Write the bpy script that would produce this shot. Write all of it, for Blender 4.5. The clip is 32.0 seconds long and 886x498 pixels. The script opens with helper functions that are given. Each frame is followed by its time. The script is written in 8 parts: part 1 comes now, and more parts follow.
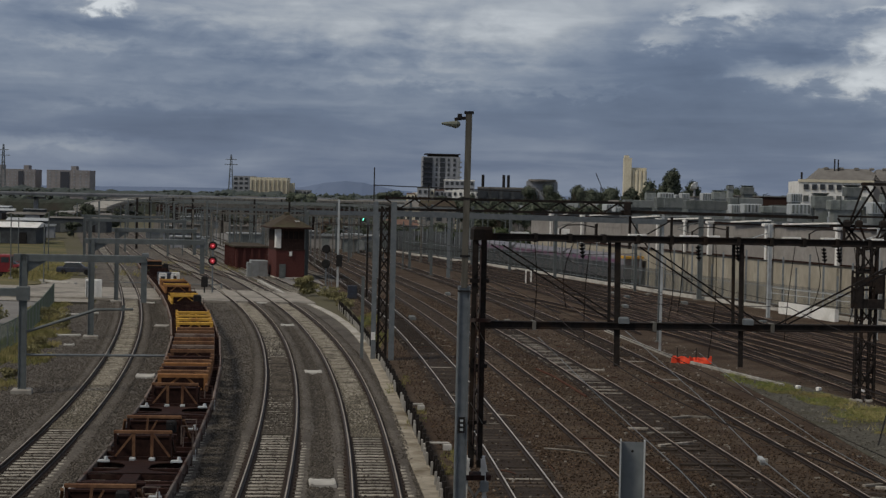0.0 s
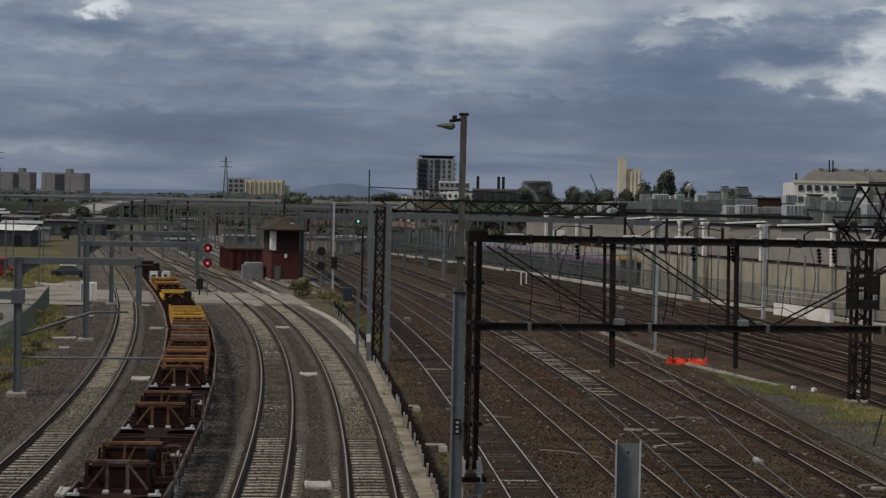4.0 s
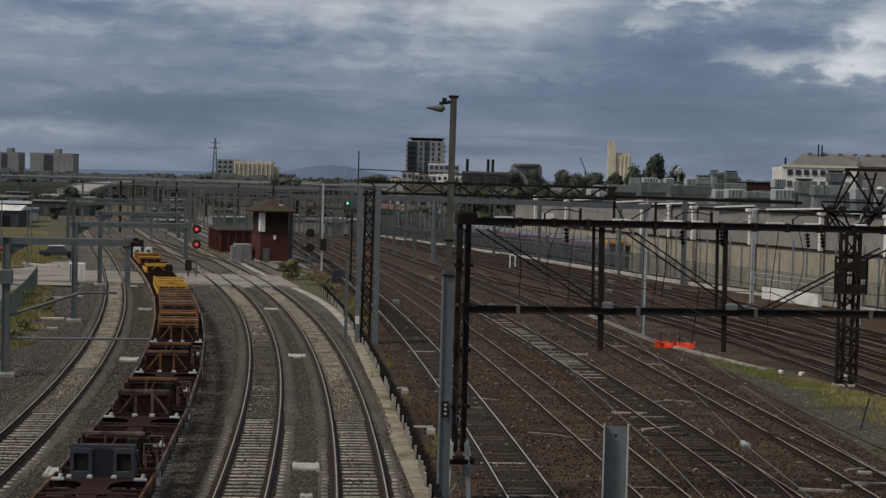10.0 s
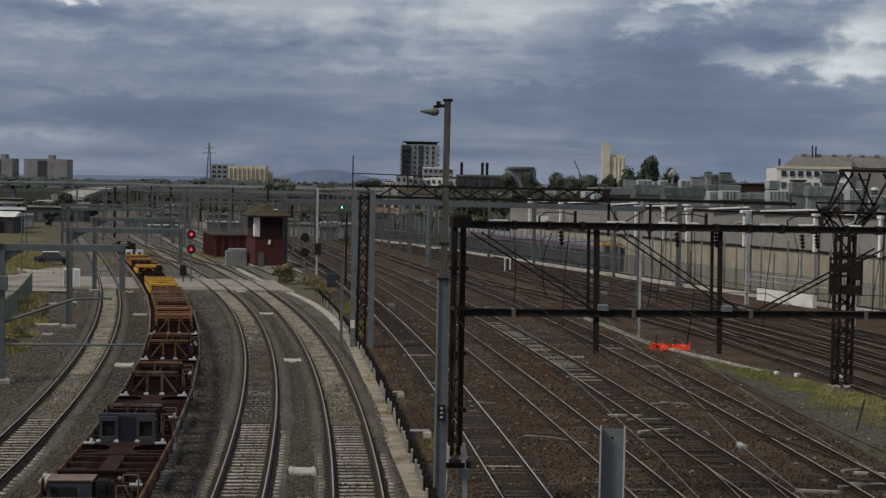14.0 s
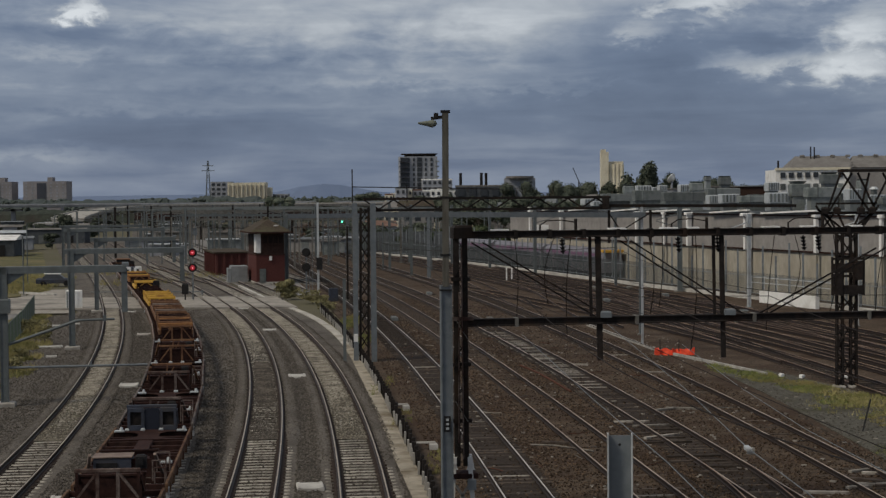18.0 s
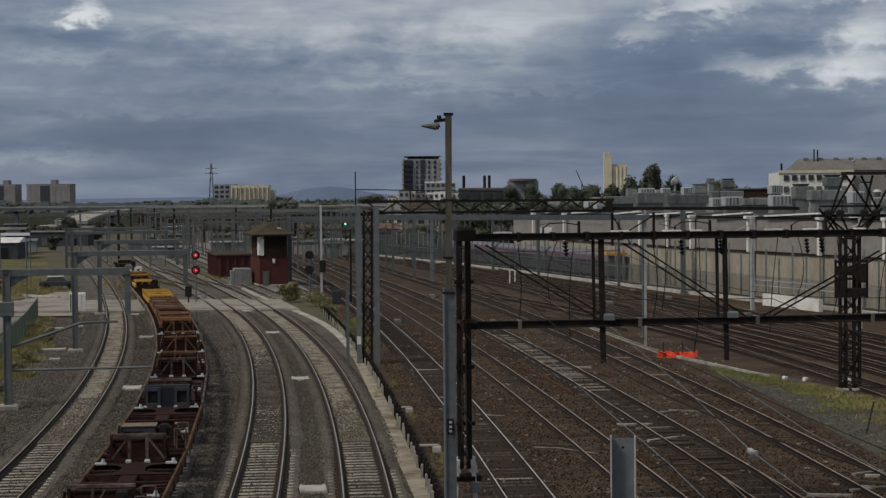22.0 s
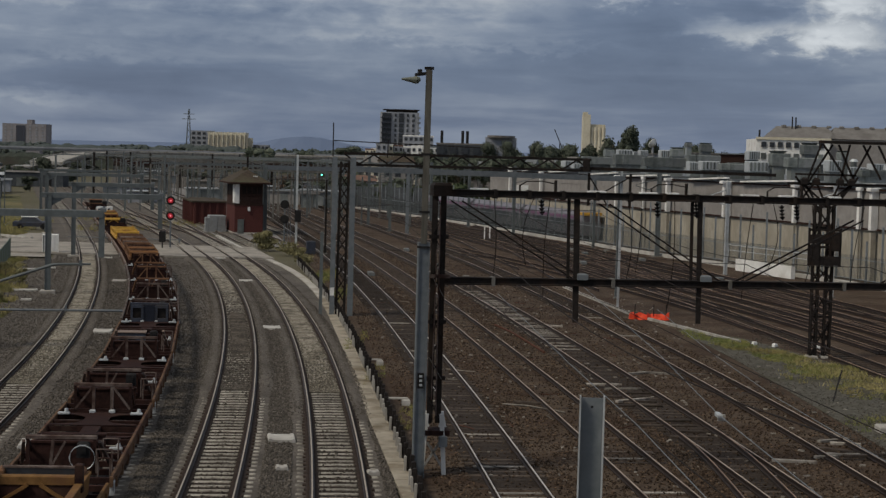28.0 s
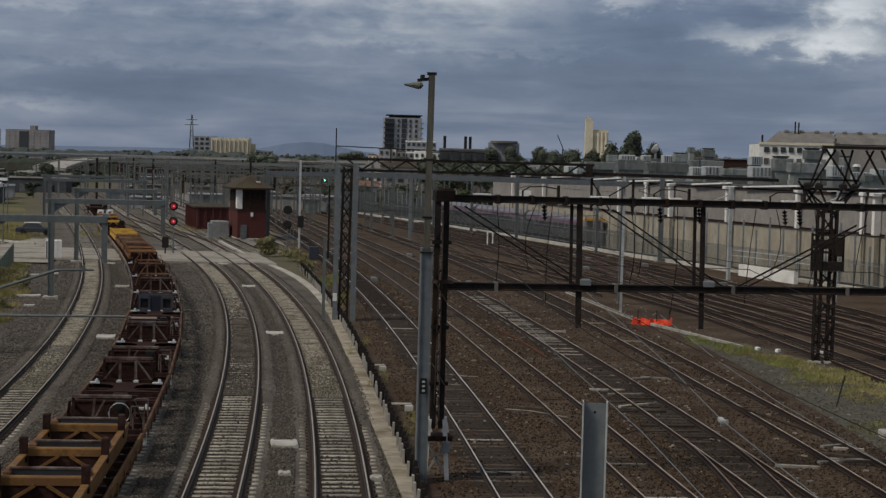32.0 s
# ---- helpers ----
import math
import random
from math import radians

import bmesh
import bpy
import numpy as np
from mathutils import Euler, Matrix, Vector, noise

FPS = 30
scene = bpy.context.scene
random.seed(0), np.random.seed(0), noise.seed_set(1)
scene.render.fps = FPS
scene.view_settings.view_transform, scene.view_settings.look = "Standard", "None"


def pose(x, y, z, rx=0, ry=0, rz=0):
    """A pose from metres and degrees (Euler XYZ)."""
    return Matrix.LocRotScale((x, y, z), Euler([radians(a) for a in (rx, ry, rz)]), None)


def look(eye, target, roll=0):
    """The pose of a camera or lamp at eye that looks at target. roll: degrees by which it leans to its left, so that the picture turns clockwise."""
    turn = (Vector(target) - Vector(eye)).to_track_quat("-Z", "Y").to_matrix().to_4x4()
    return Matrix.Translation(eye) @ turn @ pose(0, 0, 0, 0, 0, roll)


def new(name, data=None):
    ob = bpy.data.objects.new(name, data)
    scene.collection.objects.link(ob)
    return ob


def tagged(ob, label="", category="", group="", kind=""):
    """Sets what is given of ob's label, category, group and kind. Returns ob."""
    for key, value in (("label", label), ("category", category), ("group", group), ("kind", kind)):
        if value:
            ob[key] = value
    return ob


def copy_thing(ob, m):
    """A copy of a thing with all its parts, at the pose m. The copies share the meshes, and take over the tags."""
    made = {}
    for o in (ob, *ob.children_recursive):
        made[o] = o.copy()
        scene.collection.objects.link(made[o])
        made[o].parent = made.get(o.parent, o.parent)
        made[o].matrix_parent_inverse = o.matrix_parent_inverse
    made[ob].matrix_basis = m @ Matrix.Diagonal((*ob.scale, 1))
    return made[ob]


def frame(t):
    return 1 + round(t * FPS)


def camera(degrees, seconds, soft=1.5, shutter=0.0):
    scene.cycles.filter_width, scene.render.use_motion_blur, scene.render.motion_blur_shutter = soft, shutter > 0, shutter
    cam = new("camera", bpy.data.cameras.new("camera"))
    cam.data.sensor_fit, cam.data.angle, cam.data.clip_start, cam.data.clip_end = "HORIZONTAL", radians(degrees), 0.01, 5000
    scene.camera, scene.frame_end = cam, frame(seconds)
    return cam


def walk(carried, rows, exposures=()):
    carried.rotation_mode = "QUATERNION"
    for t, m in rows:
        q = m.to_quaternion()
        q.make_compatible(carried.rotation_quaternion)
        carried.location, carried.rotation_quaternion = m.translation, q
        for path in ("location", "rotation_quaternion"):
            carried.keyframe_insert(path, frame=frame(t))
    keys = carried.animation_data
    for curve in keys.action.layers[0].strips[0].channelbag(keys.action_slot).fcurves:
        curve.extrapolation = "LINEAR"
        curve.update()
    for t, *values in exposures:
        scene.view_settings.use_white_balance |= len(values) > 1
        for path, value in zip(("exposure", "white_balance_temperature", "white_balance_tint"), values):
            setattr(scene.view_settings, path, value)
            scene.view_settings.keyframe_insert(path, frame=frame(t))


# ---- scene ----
EYE = Vector((0.0, 0.0, 10.2))
cam = camera(29.77, 32.0, soft=1.38)
# seconds, yaw to the left, pitch up, lean to the left (degrees), sideways drift (metres)
PATH = [
    (0, 1.455, -1.757, 1.282, 0.014), (0.5, 1.448, -1.840, 1.248, 0.012), (1, 1.251, -1.820, 1.235, 0.010), (1.5, 1.030, -1.674, 1.162, 0.009),
    (2, 1.045, -1.604, 1.204, 0.009), (2.5, 1.223, -1.564, 1.171, 0.009), (3, 1.327, -1.613, 1.179, 0.010), (3.5, 1.270, -1.636, 1.139, 0.011),
    (5.5, 1.384, -1.890, 1.193, 0.012), (6, 1.307, -1.857, 1.192, 0.013), (6.5, 1.273, -1.852, 1.205, 0.014), (7, 1.331, -1.878, 1.203, 0.015),
    (7.5, 1.498, -1.887, 1.220, 0.016), (8, 2.046, -1.969, 1.453, 0.016), (8.5, 2.038, -2.117, 1.383, 0.015), (9, 1.504, -2.292, 1.319, 0.014),
    (9.5, 1.086, -2.333, 1.360, 0.012), (10, 0.897, -2.286, 1.465, 0.010), (10.5, 0.888, -2.237, 1.485, 0.009), (11, 0.946, -2.288, 1.464, 0.008),
    (11.5, 0.996, -2.339, 1.524, 0.008), (12, 1.042, -2.352, 1.560, 0.008), (12.5, 1.016, -2.347, 1.550, 0.008), (13, 1.020, -2.408, 1.572, 0.007),
    (13.5, 0.921, -2.445, 1.904, 0.005), (14, 0.720, -2.162, 1.095, 0.003), (14.5, 0.741, -1.849, -0.227, 0.001), (16.5, 0.765, -1.861, -0.488, -0.004),
    (17, 0.784, -1.835, -0.472, -0.005), (17.5, 0.776, -1.762, -0.472, -0.006), (18, 0.758, -1.774, -0.495, -0.006), (18.5, 0.735, -1.801, -0.523, -0.006),
    (19, 0.763, -1.792, -0.527, -0.006), (19.5, 0.727, -1.745, -0.512, -0.005), (20, 0.725, -1.656, -0.517, -0.005), (20.5, 0.823, -1.654, -0.513, -0.004),
    (21, 0.840, -1.722, -0.505, -0.004), (21.5, 0.843, -1.729, -0.497, -0.004), (22, 0.867, -1.683, -0.485, -0.005), (22.5, 0.788, -1.682, -0.515, -0.005),
    (23, 0.697, -1.776, -0.529, -0.006), (23.5, 0.545, -2.007, -0.702, -0.007), (24, 0.535, -2.021, -0.151, -0.007), (24.5, 0.463, -1.965, 0.607, -0.008),
    (25, 0.419, -1.927, 0.674, -0.008), (25.5, 0.331, -2.099, 1.103, -0.009), (27.5, -0.017, -3.310, 1.532, -0.021), (28, -0.011, -3.236, 1.575, -0.021),
    (28.5, -0.016, -3.142, 1.557, -0.021), (29, -0.041, -3.109, 1.536, -0.020), (29.5, -0.039, -3.074, 1.510, -0.020), (30, -0.017, -3.081, 1.535, -0.020),
    (30.5, 0.033, -3.083, 1.529, -0.019), (31, 0.091, -3.060, 1.532, -0.019), (31.5, 0.096, -3.065, 1.557, -0.018), (32, 0.095, -3.053, 1.521, -0.017),
]

def turned(yaw, pitch, lean, drift):
    ahead = Vector((-math.sin(radians(yaw)) * math.cos(radians(pitch)), math.cos(radians(yaw)) * math.cos(radians(pitch)), math.sin(radians(pitch))))
    eye = EYE + Vector((drift, 0.0, 0.0))
    return look(eye, eye + ahead, lean)


walk(cam, [(t, turned(a, b, c, d)) for t, a, b, c, d in PATH], exposures=[(0, -0.06), (5, -0.04), (6, 0.0), (7, -0.07), (9, 0.0), (12, 0.08), (14, 0.07), (18, 0.03), (24, -0.03), (28, 0.03), (32, 0.03)])

# ---- world and light ----
SUN_EL, SUN_AZ = radians(48), radians(238)


def make_world():
    w = bpy.data.worlds.new("overcast_sky")
    scene.world = w
    w.use_nodes = True
    nt = w.node_tree
    nt.nodes.clear()
    N, L = nt.nodes.new, nt.links.new

    def math_node(op, a, b=None, c=None):
        n = N("ShaderNodeMath")
        n.operation = op
        for i, v in enumerate((a, b, c)):
            if v is None:
                continue
            if isinstance(v, (int, float)):
                n.inputs[i].default_value = v
            else:
                L(v, n.inputs[i])
        return n.outputs[0]

    def smooth(v, lo, hi, to_lo=0.0, to_hi=1.0):
        n = N("ShaderNodeMapRange")
        n.interpolation_type = "SMOOTHSTEP"
        L(v, n.inputs[0])
        for i, x in enumerate((lo, hi, to_lo, to_hi)):
            n.inputs[1 + i].default_value = x
        return n.outputs[0]

    def noise_at(vec, scale, detail, rough, dist=0.0):
        n = N("ShaderNodeTexNoise")
        L(vec, n.inputs["Vector"])
        n.inputs["Scale"].default_value, n.inputs["Detail"].default_value = scale, detail
        n.inputs["Roughness"].default_value, n.inputs["Distortion"].default_value = rough, dist
        return n.outputs["Fac"]

    def combine(x, y, z=0.0):
        n = N("ShaderNodeCombineXYZ")
        for i, v in enumerate((x, y, z)):
            if isinstance(v, (int, float)):
                n.inputs[i].default_value = v
            else:
                L(v, n.inputs[i])
        return n.outputs[0]

    tc = N("ShaderNodeTexCoord")
    sep = N("ShaderNodeSeparateXYZ")
    L(tc.outputs["Generated"], sep.inputs[0])
    x, y, z = sep.outputs
    az = math_node("MULTIPLY", math_node("ARCTAN2", x, y), 57.3)
    el = math_node("MULTIPLY", math_node("ARCSINE", z), 57.3)
    # wind-drawn banks of cloud, longer than high near the horizon
    def field(ka, ke, z0, detail, rough, dist):
        return noise_at(combine(math_node("MULTIPLY", az, ka), math_node("MULTIPLY", el, ke), z0), 1.0, detail, rough, dist)

    bank = field(0.06, 0.34, 3.7, 6.0, 0.55, 0.9)
    streak = field(0.15, 1.25, 9.1, 4.0, 0.5, 0.5)
    puff = field(0.3, 0.75, 5.3, 6.0, 0.54, 0.5)
    wisp = field(0.8, 1.8, 1.3, 5.0, 0.55, 0.3)

    def swing(v, gain):
        return math_node("MULTIPLY", math_node("SUBTRACT", v, 0.5), gain)

    body = smooth(el, 1.6, 4.2, 0.50, 0.585)
    body = math_node("ADD", body, smooth(el, 4.2, 7.5, 0.0, 0.1))
    body = math_node("ADD", body, smooth(el, -0.5, 1.4, 0.05, 0.0))
    body = math_node("ADD", body, math_node("MULTIPLY", smooth(el, 0.8, 3.0, 0.085, 0.0), smooth(az, -7.0, 3.0, 1.0, 0.25)))
    upper = smooth(el, 2.0, 6.0, 0.35, 1.0)
    mixv = math_node("ADD", body, swing(bank, 0.36))
    mixv = math_node("ADD", mixv, swing(streak, 0.3))
    mixv = math_node("ADD", mixv, math_node("MULTIPLY", upper, swing(puff, 0.34)))
    mixv = math_node("ADD", mixv, math_node("MULTIPLY", upper, swing(wisp, 0.16)))

    grain = field(1.6, 2.6, 2.9, 6.0, 0.6, 0.4)

    def swell(a0, e0, ra, re, gain, tear, crisp):
        """A thinner or thicker place in the cloud, with a soft or a billowed edge."""
        da = math_node("DIVIDE", math_node("ADD", math_node("SUBTRACT", az, a0), math_node("ADD", swing(puff, 4.0 * tear), swing(wisp, 3.5 * tear))), ra)
        de = math_node("DIVIDE", math_node("ADD", math_node("SUBTRACT", el, e0), math_node("ADD", swing(wisp, 2.6 * tear), swing(grain, 0.8 * tear))), re)
        d2 = math_node("ADD", math_node("MULTIPLY", da, da), math_node("MULTIPLY", de, de))
        g = math_node("POWER", 2.718, math_node("MULTIPLY", d2, -1.0))
        if crisp:
            g = math_node("MULTIPLY", smooth(g, 0.04, 0.45), smooth(math_node("ADD", g, math_node("ADD", swing(grain, 0.7), swing(wisp, 0.9))), 0.05, 1.1, 0.0, 1.0))
        return math_node("MULTIPLY", g, gain)

    SOFT = ((0.6, 6.22, 4.08, 1.55, 0.15), (-6.9, 5.97, 3.88, 0.87, 0.1), (6.3, 4.8, 3.3, 1.46, -0.09), (10.5, 5.27, 2.14, 1.07, -0.1), (-13.3, 5.64, 2.91, 0.62, -0.07), (-7.2, 4.41, 3.3, 0.35, -0.05), (-10.0, 3.59, 5.05, 0.27, -0.03), (1.5, 2.57, 9.32, 0.68, -0.025), (-10.8, 2.26, 5.83, 0.54, -0.03), (-2.0, 3.93, 4.08, 0.23, 0.06), (-13.7, 4.89, 2.72, 0.19, 0.055), (-11.7, 3.0, 2.52, 0.17, 0.04), (-14.5, 1.57, 2.91, 0.23, 0.05), (8.2, 2.86, 5.05, 0.39, -0.02))
    CRISP = ((9.6, 4.3, 1.7, 0.4, 0.2), (12.9, 4.1, 1.6, 0.55, 0.3), (13.7, 5.23, 1.07, 0.62, 0.26), (8.1, 6.37, 1.46, 0.39, 0.24), (6.2, 5.43, 0.78, 0.31, 0.15), (8.1, 5.58, 0.58, 0.23, 0.14), (-12.4, 6.27, 0.62, 0.33, 0.34), (12.9, 6.29, 0.82, 0.23, 0.2), (3.5, 3.6, 2.33, 0.19, 0.07))
    thin = None
    for rows, tear, crisp in ((SOFT, 0.55, False), (CRISP, 0.6, True)):
        for a0, e0, ra, re, gain in rows:
            one = swell(a0, e0 + (0.14 if crisp else 0.0), ra * (1.3 if crisp else 1.0), re * (1.15 if crisp else 1.0), gain * (0.95 if crisp else 1.4), tear, crisp)
            thin = one if thin is None else math_node("ADD", thin, one)
    value = math_node("ADD", mixv, thin)
    ramp = N("ShaderNodeValToRGB")
    L(value, ramp.inputs[0])
    e = ramp.color_ramp.elements
    e[0].position, e[0].color = 0.36, (0.0705, 0.0985, 0.167, 1)
    e[1].position, e[1].color = 1.05, (0.62, 0.65, 0.68, 1)
    for pos, col in ((0.52, (0.112, 0.148, 0.228, 1)), (0.64, (0.19, 0.228, 0.303, 1)), (0.78, (0.345, 0.375, 0.42, 1))):
        k = e.new(pos)
        k.color = col
    sky = N("ShaderNodeTexSky")
    sky.sky_type, sky.sun_disc = "NISHITA", False
    sky.sun_elevation, sky.sun_rotation = SUN_EL, SUN_AZ
    dim = N("ShaderNodeMix")
    dim.data_type, dim.blend_type = "RGBA", "MULTIPLY"
    dim.inputs[0].default_value = 1.0
    L(ramp.outputs[0], dim.inputs["A"])
    gray = N("ShaderNodeCombineColor")
    for i, gain in enumerate((1.12, 1.03, 0.92)):
        L(smooth(el, 9.0, 45.0, 1.0, gain), gray.inputs[i])
    L(gray.outputs[0], dim.inputs["B"])
    b_sky, b_cloud, add = N("ShaderNodeBackground"), N("ShaderNodeBackground"), N("ShaderNodeAddShader")
    L(sky.outputs[0], b_sky.inputs[0])
    b_sky.inputs[1].default_value = 0.008
    L(dim.outputs["Result"], b_cloud.inputs[0])
    b_cloud.inputs[1].default_value = 1.0
    L(b_sky.outputs[0], add.inputs[0])
    L(b_cloud.outputs[0], add.inputs[1])
    out = N("ShaderNodeOutputWorld")
    L(add.outputs[0], out.inputs[0])


make_world()
sun = new("sun", bpy.data.lights.new("sun", "SUN"))
sun.data.energy, sun.data.angle, sun.data.color = 1.95, radians(14), (1.0, 0.915, 0.78)
sun.matrix_world = look((0, 0, 80), Vector((0, 0, 80)) - Vector((math.sin(SUN_AZ) * math.cos(SUN_EL), math.cos(SUN_AZ) * math.cos(SUN_EL), math.sin(SUN_EL))))


# ---- materials ----
def material(name, c1, c2, scale=4.0, rough=0.8, metal=0.0, bump=0.15, bump_scale=None, stain=None, stain_scale=0.5, stain_at=0.6, vary=0.0, world=False, voro=0.0, streak=1.0, emit=None):
    """Two colours mixed by fine noise, a stain colour by coarse noise, and relief."""
    m = bpy.data.materials.new(name)
    m.use_nodes = True
    nt = m.node_tree
    N, L = nt.nodes.new, nt.links.new
    b = nt.nodes["Principled BSDF"]
    b.inputs["Metallic"].default_value = metal
    if metal < 0.08 and rough >= 0.75:
        b.inputs["Specular IOR Level"].default_value = 0.1
    if world:
        src = N("ShaderNodeNewGeometry").outputs["Position"]
    else:
        src = N("ShaderNodeTexCoord").outputs["Object"]
    mp = N("ShaderNodeMapping")
    L(src, mp.inputs[0])
    mp.inputs["Scale"].default_value = (1, 1, streak)
    src = mp.outputs[0]
    n1 = N("ShaderNodeTexNoise")
    n1.inputs["Scale"].default_value, n1.inputs["Detail"].default_value, n1.inputs["Roughness"].default_value = scale, 5.0, 0.65
    L(src, n1.inputs["Vector"])
    mr = N("ShaderNodeMapRange")
    mr.inputs[1].default_value, mr.inputs[2].default_value = 0.3, 0.7
    L(n1.outputs["Fac"], mr.inputs[0])
    fac = mr.outputs[0]
    height = n1.outputs["Fac"]
    if voro:
        v = N("ShaderNodeTexVoronoi")
        v.inputs["Scale"].default_value = voro
        L(src, v.inputs["Vector"])
        sepv = N("ShaderNodeSeparateColor")
        L(v.outputs["Color"], sepv.inputs[0])
        mxv = N("ShaderNodeMath")
        mxv.operation = "MULTIPLY_ADD"
        L(sepv.outputs[0], mxv.inputs[0])
        mxv.inputs[1].default_value = 0.65
        hv = N("ShaderNodeMath")
        hv.operation = "MULTIPLY"
        L(fac, hv.inputs[0])
        hv.inputs[1].default_value = 0.35
        L(hv.outputs[0], mxv.inputs[2])
        fac, height = mxv.outputs[0], v.outputs["Distance"]
    mix = N("ShaderNodeMix")
    mix.data_type = "RGBA"
    mix.inputs["A"].default_value, mix.inputs["B"].default_value = (*c1, 1), (*c2, 1)
    L(fac, mix.inputs["Factor"])
    col = mix.outputs["Result"]
    if stain:
        n2 = N("ShaderNodeTexNoise")
        n2.inputs["Scale"].default_value, n2.inputs["Detail"].default_value = stain_scale, 4.0
        L(src, n2.inputs["Vector"])
        r2 = N("ShaderNodeMapRange")
        r2.inputs[1].default_value, r2.inputs[2].default_value = stain_at - 0.12, stain_at + 0.12
        L(n2.outputs["Fac"], r2.inputs[0])
        m2 = N("ShaderNodeMix")
        m2.data_type = "RGBA"
        L(r2.outputs[0], m2.inputs["Factor"])
        L(col, m2.inputs["A"])
        m2.inputs["B"].default_value = (*stain, 1)
        col = m2.outputs["Result"]
    if vary:
        oi = N("ShaderNodeObjectInfo")
        hs = N("ShaderNodeHueSaturation")
        r3 = N("ShaderNodeMapRange")
        L(oi.outputs["Random"], r3.inputs[0])
        r3.inputs[3].default_value, r3.inputs[4].default_value = 1 - vary, 1 + vary
        L(r3.outputs[0], hs.inputs["Value"])
        L(col, hs.inputs["Color"])
        col = hs.outputs[0]
    L(col, b.inputs["Base Color"])
    rr = N("ShaderNodeMapRange")
    L(n1.outputs["Fac"], rr.inputs[0])
    rr.inputs[3].default_value, rr.inputs[4].default_value = max(0.05, rough - 0.12), min(1.0, rough + 0.12)
    L(rr.outputs[0], b.inputs["Roughness"])
    if bump:
        bp = N("ShaderNodeBump")
        bp.inputs["Strength"].default_value = bump
        bp.inputs["Distance"].default_value = 0.03
        if bump_scale:
            n3 = N("ShaderNodeTexNoise")
            n3.inputs["Scale"].default_value = bump_scale
            L(src, n3.inputs["Vector"])
            height = n3.outputs["Fac"]
        L(height, bp.inputs["Height"])
        L(bp.outputs[0], b.inputs["Normal"])
    if emit:
        b.inputs["Emission Color"].default_value, b.inputs["Emission Strength"].default_value = (*emit[0], 1), emit[1]
    return m


BALLAST = material("grey_ballast", (0.051, 0.0448, 0.038), (0.176, 0.155, 0.132), 1.2, 0.95, bump=0.5, voro=13, world=True, stain=(0.066, 0.058, 0.05), stain_scale=0.25, stain_at=0.6)
BROWN = material("rusty_ballast", (0.026, 0.0195, 0.014), (0.134, 0.098, 0.069), 1.0, 0.95, bump=0.9, voro=12, world=True, stain=(0.05, 0.032, 0.021), stain_scale=0.3, stain_at=0.52)
SOIL = material("trodden_soil", (0.075, 0.068, 0.047), (0.15, 0.135, 0.09), 0.9, 0.95, bump=0.6, voro=6, world=True, stain=(0.1, 0.092, 0.055), stain_scale=0.06, stain_at=0.55)
ASPHALT = material("worn_asphalt", (0.16, 0.152, 0.143), (0.25, 0.24, 0.226), 3, 0.9, bump=0.3, world=True, stain=(0.16, 0.15, 0.14), stain_scale=0.2)
CROSSING = material("dusty_crossing_concrete", (0.232, 0.212, 0.182), (0.378, 0.348, 0.303), 2, 0.9, bump=0.3, world=True, stain=(0.15, 0.137, 0.12), stain_scale=0.3)
CONCRETE = material("weathered_concrete", (0.3, 0.285, 0.255), (0.42, 0.4, 0.36), 3, 0.9, bump=0.3, stain=(0.22, 0.2, 0.17), stain_scale=0.9, vary=0.12)
SLEEPER_C = material("concrete_sleeper", (0.237, 0.218, 0.183), (0.412, 0.383, 0.326), 5, 0.9, bump=0.3, stain=(0.1, 0.088, 0.072), stain_scale=2.2, stain_at=0.56, vary=0.3)
SLEEPER_T = material("oily_timber_sleeper", (0.04, 0.031, 0.025), (0.1, 0.08, 0.066), 5, 0.9, bump=0.4, stain=(0.05, 0.04, 0.03), stain_scale=2, vary=0.45)
SLEEPER_L = material("bleached_timber_sleeper", (0.2, 0.182, 0.155), (0.36, 0.33, 0.285), 5, 0.9, bump=0.4, stain=(0.12, 0.1, 0.085), stain_scale=2, vary=0.35)
RAIL = material("rusty_rail", (0.016, 0.01, 0.0075), (0.042, 0.027, 0.02), 8, 0.6, 0.35, bump=0.2)
RAILTOP = material("polished_rail_head", (0.5, 0.455, 0.39), (0.68, 0.63, 0.56), 6, 0.4, 0.35, bump=0.05, stain=(0.22, 0.17, 0.13), stain_scale=0.4, stain_at=0.66)
RAILWARM = material("worn_warm_rail_head", (0.28, 0.235, 0.185), (0.46, 0.4, 0.325), 6, 0.55, 0.1, bump=0.05, stain=(0.22, 0.17, 0.13), stain_scale=0.4, stain_at=0.66)
RAILDULL = material("dull_rail_head", (0.28, 0.22, 0.165), (0.48, 0.39, 0.3), 6, 0.5, 0.15, bump=0.05, stain=(0.15, 0.1, 0.07), stain_scale=0.4)
RAILRUST = material("rust_orange_rail_head", (0.17, 0.105, 0.068), (0.36, 0.25, 0.17), 5, 0.6, 0.05, bump=0.05, stain=(0.1, 0.06, 0.04), stain_scale=0.3)
GALV = material("galvanised_steel", (0.112, 0.128, 0.136), (0.19, 0.208, 0.217), 3, 0.55, 0.3, bump=0.06, stain=(0.17, 0.185, 0.19), stain_scale=1.1)
FARGREY = material("dull_grey_green_steel", (0.085, 0.098, 0.098), (0.145, 0.16, 0.16), 3, 0.65, 0.2, bump=0.06, stain=(0.1, 0.11, 0.108), stain_scale=1.1)
GALV_PALE = material("pale_galvanised_steel", (0.4, 0.42, 0.42), (0.55, 0.57, 0.57), 3, 0.5, 0.35, bump=0.06, stain=(0.3, 0.3, 0.29), stain_scale=1.1)
